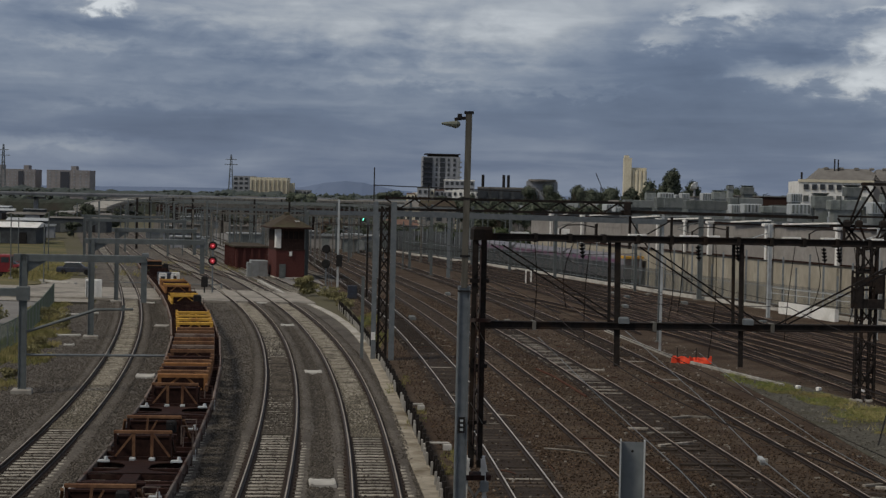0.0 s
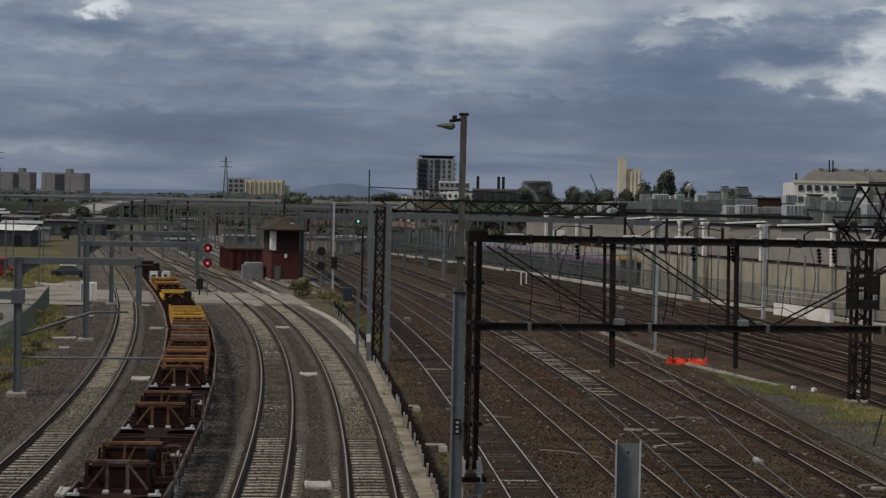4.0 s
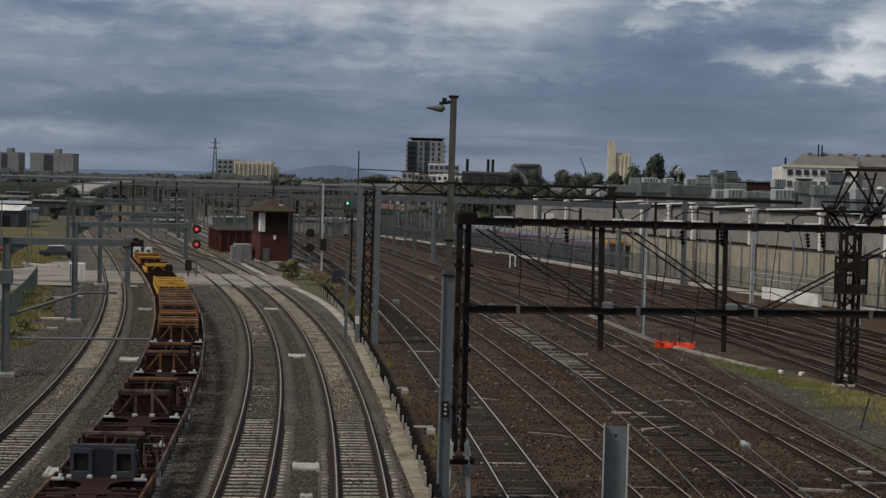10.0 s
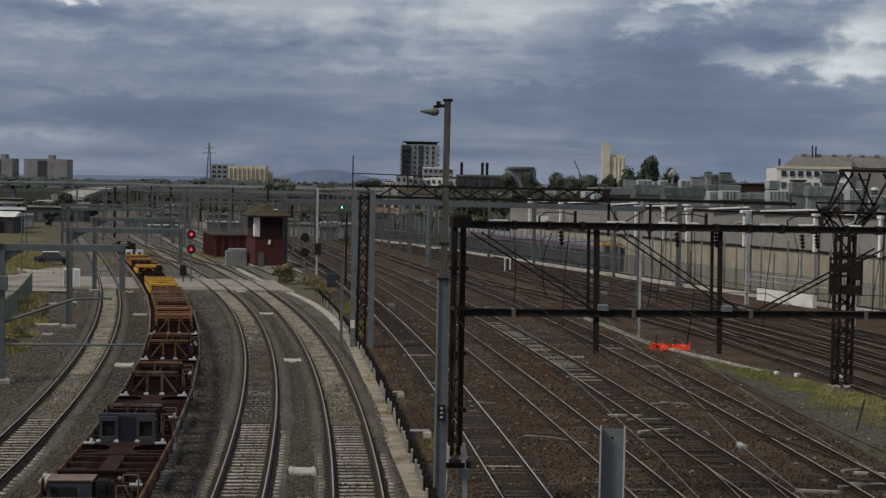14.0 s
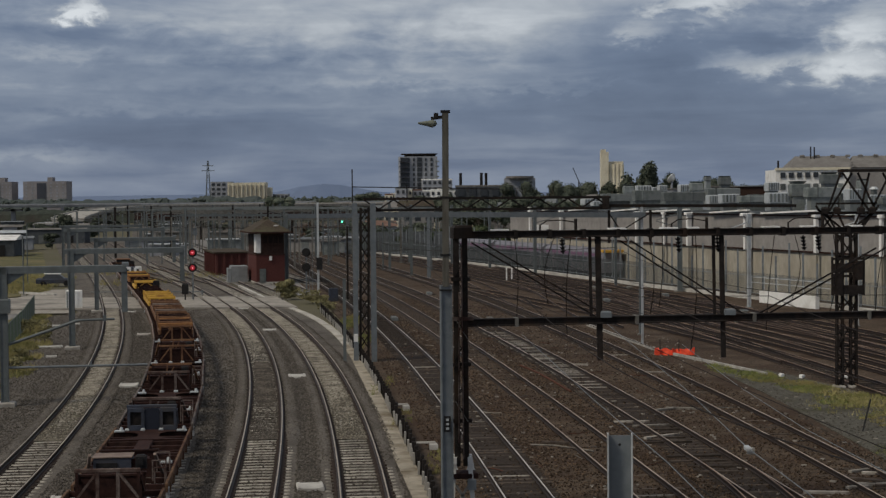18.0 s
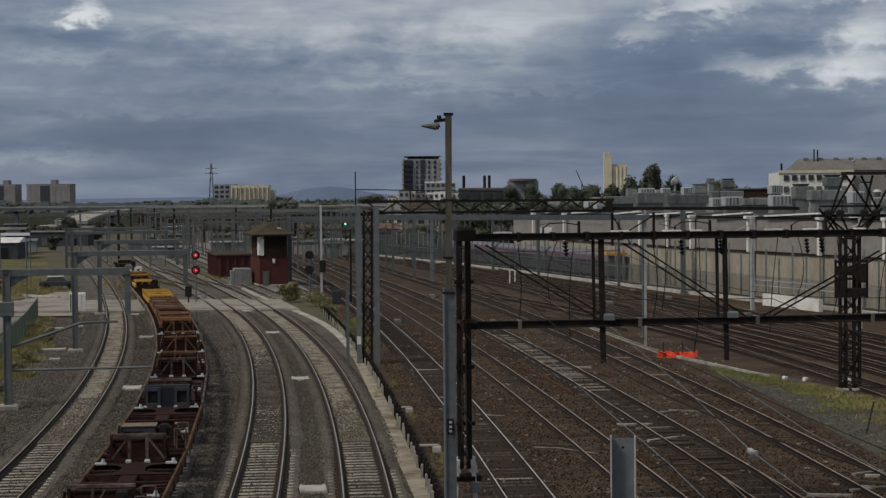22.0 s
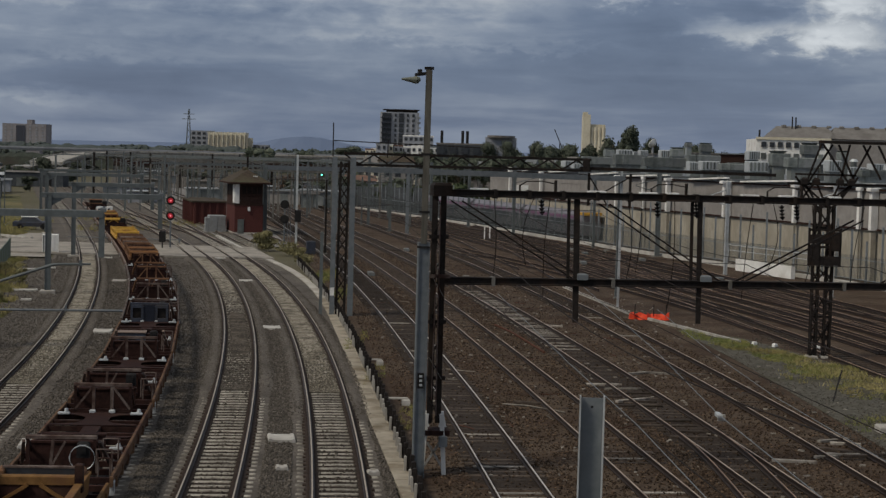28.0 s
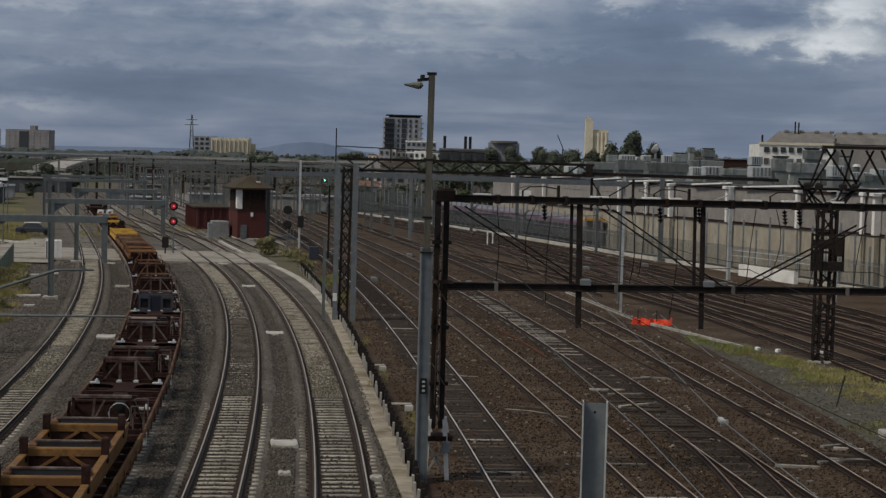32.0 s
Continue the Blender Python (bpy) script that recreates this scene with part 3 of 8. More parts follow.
def track(name, label, x, y0, y1, gauge, near, choose, head, spacing=0.66, far_kind=0, shoulder=0, bed=None, infill=None):
    """Two rails on sleepers: the near sleepers one by one, the far ones joined."""
    top = thing(name, label, "railway track", kind="structure", group="railway tracks")
    ys = []
    y = y0
    while y < y1:
        ys.append(y)
        y += 2.5 if y < 160 else 8.0
    ys.append(y1)
    for s in (-1, 1):
        pts = []
        for y in ys:
            a = radians(heading(x, y))
            pts.append((x(y) + s * gauge / 2 * math.cos(a), y + s * gauge / 2 * math.sin(a), 0.035))
        rail = part("rail", Mesh().sweep(pts, rail_profile()), RAIL, top, "rusty steel rail with a worn bright head")
        part("rail_head", Mesh().sweep([(p[0], p[1], 0.035 + 0.173) for p in pts], [(-0.025, 0), (0.025, 0), (0.019, 0.012), (-0.019, 0.012)]), head, rail)
        if shoulder:
            # Strip paints grime and the rail's shadow on both sides.
            part("rail_grime_and_shade", Mesh().sweep([(p[0], p[1], 0.0) for p in pts], [(0.2, 0.046), (0.12, 0.064), (-0.12, 0.064), (-0.2, 0.046)], closed=False), RAILGRIMESHADE, top, kind="stuff")
    y, n, rest = y0, 0, Mesh()
    while y < y1 * 0.75:
        mesh = choose(y, n)
        if y < near:
            if mesh:
                part("sleeper", mesh, None, top, at=pose(x(y) + rnd.uniform(-0.03, 0.03), y, 0.0 + rnd.uniform(-0.012, 0.012), 0, 0, heading(x, y) + rnd.uniform(-0.6, 0.6)))
            y += spacing
        else:
            rest.box(x(y), y, 0.0, 2.6, 0.26, 0.09, heading(x, y))
            y += spacing
        n += 1
    if shoulder:
        for s in (-1, 1):
            me = Mesh()
            yy = [v for v in ys if v > shoulder]
            me.sweep([(x(v), v, -0.13 * max(0, 1 - (v - yy[0]) / 9)) for v in yy], [(s * 0.92, 0.05), (s * 1.15, 0.1), (s * 1.45, 0.075), (s * 1.75, -0.03)][::s], closed=False)
            part("ballast_shoulder", me, BALLAST, top, kind="stuff")
    if shoulder:
        # Shade in the gaps between sleepers, put in as a dark strip.
        me = Mesh()
        yy = [v for v in ys if v < 165]
        me.sweep([(x(v), v, 0.0) for v in yy], [(0.66, 0.006), (-0.66, 0.006)], closed=False)
        part("dark_bed", me, OILSHADEBED, top, kind="stuff")
    if bed:
        mat_, b0 = bed
        me = Mesh()
        yy = [v for v in ys if b0 < v < (156 if mat_ is PALEBED else 430)]
        me.sweep([(x(v), v, -0.05 * max(0, 1 - (v - yy[0]) / 15)) for v in yy], [(-0.52, 0.04), (-0.28, 0.058), (0, 0.052), (0.28, 0.06), (0.52, 0.04)][::-1] if mat_ is not OILSHADEBED else [(1.25, 0.009), (0.62, 0.013), (-0.62, 0.013), (-1.25, 0.009)], closed=False)
        part("bed_infill", me, mat_, top, kind="stuff")
    if infill:
        mat_, b0, b1 = infill
        yy = [v for v in ys if b0 < v < b1]
        me = Mesh().sweep([(x(v), v, -0.03 * max(0, 1 - (v - yy[0]) / 6)) for v in yy], [(0.54, 0.03), (0.28, 0.05), (0, 0.044), (-0.28, 0.051), (-0.54, 0.03)], closed=False)
        part("dark_infill", me, mat_, top, kind="stuff")
    part("sleeper_bed", rest, (SLEEPER_C, SLEEPER_T)[far_kind], top, kind="stuff")
    return top


concrete = lambda y, n: SL_C


def timber(p_light, seed, fill=0.75):
    r = random.Random(seed)

    def pick(y, n):
        v = r.random()
        return SL_L if v < p_light else (SL_T if v < fill else None)
    return pick


def timber_stretch(a, b, seed):
    r = random.Random(seed)

    def pick(y, n):
        v = r.random()
        return SL_L if (a < y < b and v < 0.6) or v < 0.03 else (SL_T if v < 0.8 else None)
    return pick


track("railway_track_1", "freight track on concrete sleepers in grey ballast", T1, 44, 420, 1.6, 150, concrete, RAILWARM, shoulder=58, bed=(PALEBED, 72))
track("railway_track_2", "freight track on concrete sleepers under the wagons", TT, -62, 420, 1.6, 110, concrete, RAILWARM, shoulder=66, bed=(BALLAST, 60))
track("railway_track_3", "curving freight track on pale concrete sleepers", T2, 36, 420, 1.6, 158, concrete, RAILWARM, shoulder=63, bed=(PALEBED, 104), infill=(DARKBED, 76, 104))
track("railway_track_4", "curving freight track beside the cable trough", T3, 36, 420, 1.6, 158, concrete, RAILWARM, shoulder=56, bed=(PALEBED, 73))
track("railway_track_5", "suburban track with polished rails on dark sleepers", T4, 36, 420, 1.6, 110, timber(0.04, 1), RAILTOP, 0.7, 1, bed=(OILSHADEBED, 36))
track("railway_track_6", "suburban track on half-buried timber sleepers", T5, 36, 420, 1.6, 110, timber(0.03, 2, 0.3), RAILDULL, 0.7, 1)
track("railway_track_7", "yard track with a stretch of bleached sleepers", T6, 36, 420, 1.6, 130, timber_stretch(88, 125, 3), RAILDULL, 0.7, 1, bed=(OILSHADEBED, 36))
track("railway_track_8", "yard track on dark timber sleepers", T7, 40, 420, 1.6, 110, timber(0.03, 4, 0.3), RAILDULL, 0.7, 1)
for i, d in enumerate((9.6, 13.6, 17.4, 21.0)):
    x = (lambda d: lambda y: T7(y) + d - max(0, y - 120) * 0.035 * d / 15)(d)
    track("railway_track_%d" % (9 + i), "far yard track with rust-brown rails", x, 60, 400, 1.6, 62, timber(0.05, 5 + i), RAILRUST, 0.8, 1)


def turnout(x0, x1, ya, yb, label):
    """A crossover that eases from one track to the next."""
    def x(y):
        t = min(1, max(0, (y - ya) / (yb - ya)))
        t = t * t * (3 - 2 * t)
        return x0(y) * (1 - t) + x1(y) * t
    top = thing("crossover_track", label, "railway track", kind="structure", group="railway tracks")
    for s in (-1, 1):
        pts = [(x(y) + s * 0.8, y, 0.037) for y in steps(ya, yb, 24)]
        part("rail", Mesh().sweep(pts, rail_profile()), RAIL, top)
        part("rail_head", Mesh().sweep([(p[0], p[1], 0.21) for p in pts], [(-0.017, 0), (0.017, 0), (0.012, 0.012), (-0.012, 0.012)]), RAILRUST, top)


turnout(T6, shifted(T6, -1.5), 62, 38, "diverging rails of a turnout on dark timbers")
turnout(shifted(T7, 9.3), T7, 100, 215, "ladder rails that join the far yard tracks")
turnout(shifted(T7, 13.2), shifted(T7, 9), 90, 170, "ladder rails that join the far yard tracks")
turnout(shifted(T7, 17), shifted(T7, 13), 85, 160, "ladder rails that join the far yard tracks")
for d0, d1, y0, y1 in ((21.0, 17.2, 80, 140), (9.6, 13.4, 112, 175), (13.4, 16.6, 128, 190), (17.0, 20.2, 100, 165), (4.2, 9.4, 128, 200), (2.0, 5.0, 150, 215)):
    turnout(shifted(T7, d0), shifted(T7, d1), y0, y1, "rust-brown rails of the yard ladder")
turnout(T2, TT, 185, 270, "crossover rails beyond the level crossing")
turnout(T3, T2, 180, 265, "crossover rails beyond the level crossing")
for k, (d, l) in enumerate(((3.8, T3), (7.6, T3), (11.5, T3))):
    track("railway_track_%d" % (13 + k), "track beyond the level crossing on pale sleepers", shifted(l, d + 0.0), 172 + 12 * k, 400, 1.6, 0, concrete, RAILDULL)

# level crossing
ya, yb = 154.5, 171.5
road = thing("level_crossing", "pale dusty concrete road across the freight tracks", "road", kind="structure")
spans = [(-70, T1(163) - 1.0)] + [(t(163) - 0.66, t(163) + 0.66) for t in (T1, TT, T2, T3)]
outer = [(a(163) + 1.0, b(163) - 1.0) for a, b in ((T1, TT), (TT, T2), (T2, T3))] + [(T3(163) + 1.0, T3(163) + 3.2)]
slope = -0.235
for a, b in spans + outer:
    me = Mesh()
    n = 6
    for i in range(n):
        y0, y1 = ya + (yb - ya) * i / n, ya + (yb - ya) * (i + 1) / n
        s0, s1 = (y0 - 163) * slope, (y1 - 163) * slope
        me.hull([(a + s0, y0, 0.0), (b + s0, y0, 0.0), (b + s1, y1, 0.0), (a + s1, y1, 0.0)], [(a + s0, y0, 0.17), (b + s0, y0, 0.17), (b + s1, y1 - 0.02, 0.17), (a + s1, y1 - 0.02, 0.17)])
    part("road_panel", me, CROSSING, road)

# cable trough of lidded concrete slabs beside track 4
PALELID = material("whitened_lid_concrete", (0.34, 0.32, 0.28), (0.5, 0.475, 0.425), 2, 0.9, bump=0.2, world=True, stain=(0.27, 0.25, 0.21), stain_scale=0.5, vary=0.12)
trough = thing("cable_trough", "row of pale concrete lids along the tracks", "cable trough", kind="structure")
me = Mesh()
rp = random.Random(3)
pts_l, pts_r = [], []
for y in steps(44, 168, 200):
    a = radians(heading(PATH_X, y))
    l, r0 = 0.3 + 0.02 * math.sin(y * 0.21), 0.38
    pts_l.append((PATH_X(y) - l * math.cos(a), y - l * math.sin(a), 0.045))
    pts_r.append((PATH_X(y) + r0 * math.cos(a), y + r0 * math.sin(a), 0.045))
for i in range(200):
    me.quad(pts_l[i], pts_r[i], pts_r[i + 1], pts_l[i + 1])
part("sandy_margin", me, SANDY, trough, kind="stuff")
lid = Mesh().box(0, 0, 0.0, 0.58, 0.97, 0.14, ch=0.015).data("lid", SANDY)
pale_lid = Mesh().box(0, 0, 0.01, 0.58, 0.97, 0.14, ch=0.015).data("lid", PALELID)
y = 45.0
while y < 168:
    part("lid", lid if y < 116 else pale_lid, None, trough, at=pose(PATH_X(y), y, rnd.uniform(-0.015, 0.01), rnd.uniform(-.6, .6), rnd.uniform(-.6, .6), heading(PATH_X, y)))
    y += 1.0

# low retaining fence of short steel posts and boards
FENCE_X = curve([-0.0003502, -0.05434, 2.93], 150)
fence = thing("retaining_fence", "low dark board fence on short steel posts", "fence", kind="structure")
fpost = Mesh().box(0, 0, 0.38, 0.13, 0.15, 0.8, ch=0.015).data("fence_post", BLACK)
fcap = Mesh().box(-0.11, -0.02, 0.27, 0.08, 0.16, 0.54, ch=0.015).data("stone_face", CONCRETE)
board = Mesh().box(0.09, 0.55, 0.24, 0.06, 1.1, 0.46).data("board", TIMBER)
y = 44.0
while y < 150:
    m = pose(FENCE_X(y), y, 0, rnd.uniform(-2, 2), rnd.uniform(-4, 4), heading(FENCE_X, y))
    part("fence_post", fpost, None, fence, at=m)
    if rnd.random() < 0.6:
        part("post_footing", fcap, None, fence, at=m)
    part("board", board, None, fence, at=m)
    y += 1.12


# loose stones on the ballast
rs = np.random.RandomState(4)


def scatter(n, left, right, y0, y1, name, label, mat, seed, z=0.02):
    y = y0 + (y1 - y0) * rs.random_sample(n) ** 2.2
    l, r0 = np.array([left(v) for v in y]), np.array([right(v) for v in y])
    x = l + (r0 - l) * rs.random_sample(n)
    return stones(name, label, x, y, np.full(n, z), rs.uniform(0.028, 0.062, n), mat, seed)


scatter(9000, shifted(T1, -3.0), shifted(T1, -1.5), 52, 165, "loose_stone", "grey crushed stone beside the freight track", STONE_GREY, 1)
scatter(15000, shifted(T1, 1.5), shifted(TT, -1.4), 46, 165, "loose_stone", "grey crushed stone between the freight tracks", STONE_GREY, 2)
scatter(16000, shifted(TT, 1.45), shifted(T2, -1.45), 42, 165, "loose_stone", "grey crushed stone between the freight tracks", STONE_GREY, 3)
scatter(13000, shifted(T2, 1.45), shifted(T3, -1.45), 42, 165, "loose_stone", "grey crushed stone between the freight tracks", STONE_GREY, 4)
scatter(3500, shifted(T3, 1.4), shifted(T3, 1.75), 42, 110, "loose_stone", "grey crushed stone beside the cable trough", STONE_GREY, 5)
for n_, l_, r_ in ((5000, shifted(T4, -2.5), shifted(T4, -1.2)), (9000, shifted(T4, 1.2), shifted(T5, -1.2)), (9000, shifted(T5, 1.2), shifted(T6, -1.2)), (6000, shifted(T6, 1.2), shifted(T7, -1.2)), (4000, shifted(T7, 1.2), shifted(T7, 2.2))):
    scatter(n_, l_, r_, 40, 170, "loose_stone", "rust-stained stone of the yard", STONE_BROWN, 6)
for tr, n_ in ((T5, 5200), (T7, 5200), (T6, 2600), (T4, 1500)):
    scatter(n_, shifted(tr, -1.25), shifted(tr, 1.25), 42, 170, "loose_stone", "rust-stained stone between the rails", STONE_BROWN, 14, 0.035)
for tr, ys_ in ((T1, 66), (TT, 74), (T2, 71), (T3, 64)):
    for sd in (-1, 1):
        v = ys_ + (150 - ys_) * rs.random_sample(6500) ** 1.5
        v = v[rs.random_sample(6500) < np.clip((v - ys_) / 14, 0.05, 1)]
        off = sd * rs.uniform(0.95, 1.62, len(v))
        stones("loose_stone", "grey crushed stone on the track shoulder", np.array([tr(u) for u in v]) + off, v, np.full(len(v), 0.075), rs.uniform(0.028, 0.058, len(v)), STONE_GREY, 9)
scatter(12000, shifted(T1, -6.2), shifted(T1, -2.8), 62, 148, "loose_stone", "grey stone spread beside the service road", STONE_GREY, 10)
scatter(3500, lambda y: 15.2, lambda y: 21.5, 55, 98, "loose_stone", "dark stone and dirt of the verge", STONE_GREY, 12, 0.045)
for tr in (T1, T2, T3):
    scatter(700, shifted(tr, -0.66), shifted(tr, 0.66), 44, 70, "loose_stone", "grey stone spilled between the rails", STONE_GREY, 7, 0.03)
    scatter(3800, shifted(tr, -0.64), shifted(tr, 0.64), 70, 135, "loose_stone", "stone spilled between the rails", STONE_GREY if tr is T2 else STONE_MID, 8, 0.045)

# ---- the train ----
def wagon_frame(top, body, sill_mat, length):
    """Skeletal deck: two side sills, a centre sill, cross members, bogies, couplers, grab rails. Local +y runs ahead."""
    sills = []
    for s in (-1, 1):
        me = Mesh().box(s * 1.45, length / 2, 0.98, 0.1, length, 0.3, ch=0.02)
        for k in range(8):
            me.box(s * 1.48, 0.8 + k * (length - 1.6) / 7, 0.86, 0.12, 0.16, 0.3)
        part("side_sill", me, sill_mat, top)
    part("centre_sill", Mesh().box(0, length / 2, 0.93, 0.55, length, 0.36, ch=0.02), body, top)
    n = int(length / 1.15)
    cm = Mesh().box(0, 0, 1.0, 2.84, 0.14, 0.16, ch=0.01).data("cross_member", body)
    for k in range(n + 1):
        part("cross_member", cm, None, top, at=pose(0, 0.12 + k * (length - 0.24) / n, 0))
    for yb in (2.1, length - 2.1):
        bog = part("bogie", Mesh().box(-1.0, yb, 0.52, 0.16, 1.9, 0.26, ch=0.05).box(1.0, yb, 0.52, 0.16, 1.9, 0.26, ch=0.05).box(0, yb, 0.58, 2.0, 0.4, 0.24), DARK, top, "greasy cast steel bogie")
        for dy in (-0.9, 0.9):
            part("wheelset", Mesh().tube((-0.86, yb + dy, 0.46), (-0.74, yb + dy, 0.46), 0.46, n=16).tube((0.74, yb + dy, 0.46), (0.86, yb + dy, 0.46), 0.46, n=16).tube((-0.8, yb + dy, 0.46), (0.8, yb + dy, 0.46), 0.08), DARK, bog)
    for e, yb in ((-1, 0.0), (1, length)):
        part("coupler", Mesh().box(0, yb + e * 0.25, 0.82, 0.22, 0.6, 0.22, ch=0.04).box(0, yb + e * 0.5, 0.82, 0.32, 0.2, 0.3), DARK, top)
        if e > 0:
            continue
        rail = Mesh()
        for a, b in (((1.4, yb - e * 0.1, 1.1), (1.4, yb - e * 0.1, 1.6)), ((1.4, yb - e * 0.1, 1.6), (1.08, yb - e * 0.1, 1.6)), ((1.08, yb - e * 0.1, 1.6), (1.08, yb - e * 0.1, 1.1))):
            rail.tube(a, b, 0.022, n=6)
        part("grab_rail", rail, GREYRIM, top, "worn pale grab rail")
    for s in (-1, 1):
        part("end_step", Mesh().box(s * 1.45, 0.18, 0.8, 0.14, 0.24, 0.4, ch=0.04), GALV_PALE, top, "pale end casting")


def bulkhead(top, y, mat, rim, braces, blue=False):
    """Braced end wall: an outer frame with struts before a plate, 0.85 m over the deck."""
    z0, z1, w = 1.1, 1.98, 0.9
    fr = part("bulkhead_frame", Mesh().box(-w, y, (z0 + z1) / 2, 0.09, 0.1, z1 - z0).box(w, y, (z0 + z1) / 2, 0.09, 0.1, z1 - z0).box(0, y, z0 + 0.05, 2 * w, 0.1, 0.1), mat, top)
    part("top_rail", Mesh().box(0, y, z1 + 0.04, 2 * w + 0.12, 0.13, 0.1, ch=0.02), rim, fr, "dust-covered top rail")
    if braces:
        for s in (-1, 1):
            part("strut", Mesh().beam((s * 0.3, y, z0), (s * 0.3, y, z1), 0.1), rim, fr)
            part("diagonal_brace", Mesh().beam((s * 0.34, y - 0.02, z1 - 0.05), (s * 0.9, y - 0.02, z0 + 0.1), 0.07), rim, fr)
            part("foot_casting", Mesh().box(s * 0.32, y - 0.12, z0 + 0.04, 0.2, 0.22, 0.1, ch=0.03), GALV_PALE, fr, "pale foot casting")
    pl = part("bulkhead_plate", Mesh().box(0, y + 0.62, 1.42, 1.86, 0.05, 0.66).box(0, y + 0.62, 1.78, 1.9, 0.12, 0.07, ch=0.015), mat, top)
    for s in (-1, 1):
        part("side_brace", Mesh().beam((s * w, y + 0.05, z1 - 0.1), (s * w, y + 1.3, z0 + 0.08), 0.08), mat, fr)
    if blue:
        for cx in (-0.62, 0.62):
            part("blue_panel", Mesh().box(cx, y - 0.07, 1.88, 0.62, 0.09, 0.16, ch=0.015).box(cx, y - 0.07, 1.18, 0.62, 0.09, 0.2, ch=0.015).box(cx - 0.26, y - 0.07, 1.53, 0.1, 0.09, 0.56).box(cx + 0.26, y - 0.07, 1.53, 0.1, 0.09, 0.56), BLUESTEEL, fr, "slate blue panel round a dark recess")
            # The panel recess has its shade put in as a black plate.
            part("recess", Mesh().box(cx, y - 0.015, 1.52, 0.46, 0.03, 0.58), BLACK, fr)
        part("centre_panel", Mesh().box(0, y - 0.04, 1.52, 0.56, 0.05, 0.86, ch=0.01), NAVY, fr, "dark navy centre panel")
        for cx in (-0.95, -0.35, 0.35):
            part("foot_casting", Mesh().box(cx, y - 0.16, 1.13, 0.16, 0.18, 0.1, ch=0.03), GALV_PALE, fr, "pale foot casting")


def deck_plate(y0, y1, mat, top):
    """A waisted deck plate: wide at both ends, narrow over the centre sill."""
    out = [(-1.38, y0), (-1.38, y0 + 0.16), (-0.62, y0 + 0.42), (-0.4, y0 + 0.8), (-0.4, y1 - 0.8), (-0.62, y1 - 0.42), (-1.38, y1 - 0.16), (-1.38, y1)]
    ring = [(-x, y) for x, y in out] + [(x, y) for x, y in reversed(out)]
    me = Mesh()
    n = len(out)
    for i in range(n - 1):
        (xa, ya), (xb, yb) = out[i], out[i + 1]
        me.hull([(xa, ya, 1.11), (-xa, ya, 1.11), (-xb, yb, 1.11), (xb, yb, 1.11)], [(xa, ya, 1.135), (-xa, ya, 1.135), (-xb, yb, 1.135), (xb, yb, 1.135)])
    part("deck_plate", me, mat, top, "brown waisted deck plate")


def twist_lock(x, y, top):
    part("twist_lock_pad", Mesh().box(x, y, 1.17, 0.38, 0.16, 0.07, ch=0.02).tube((x + 0.08, y, 1.2), (x + 0.08, y, 1.32), 0.08, 0.05, n=8), GALV_PALE, top, "pale container twist-lock pad")


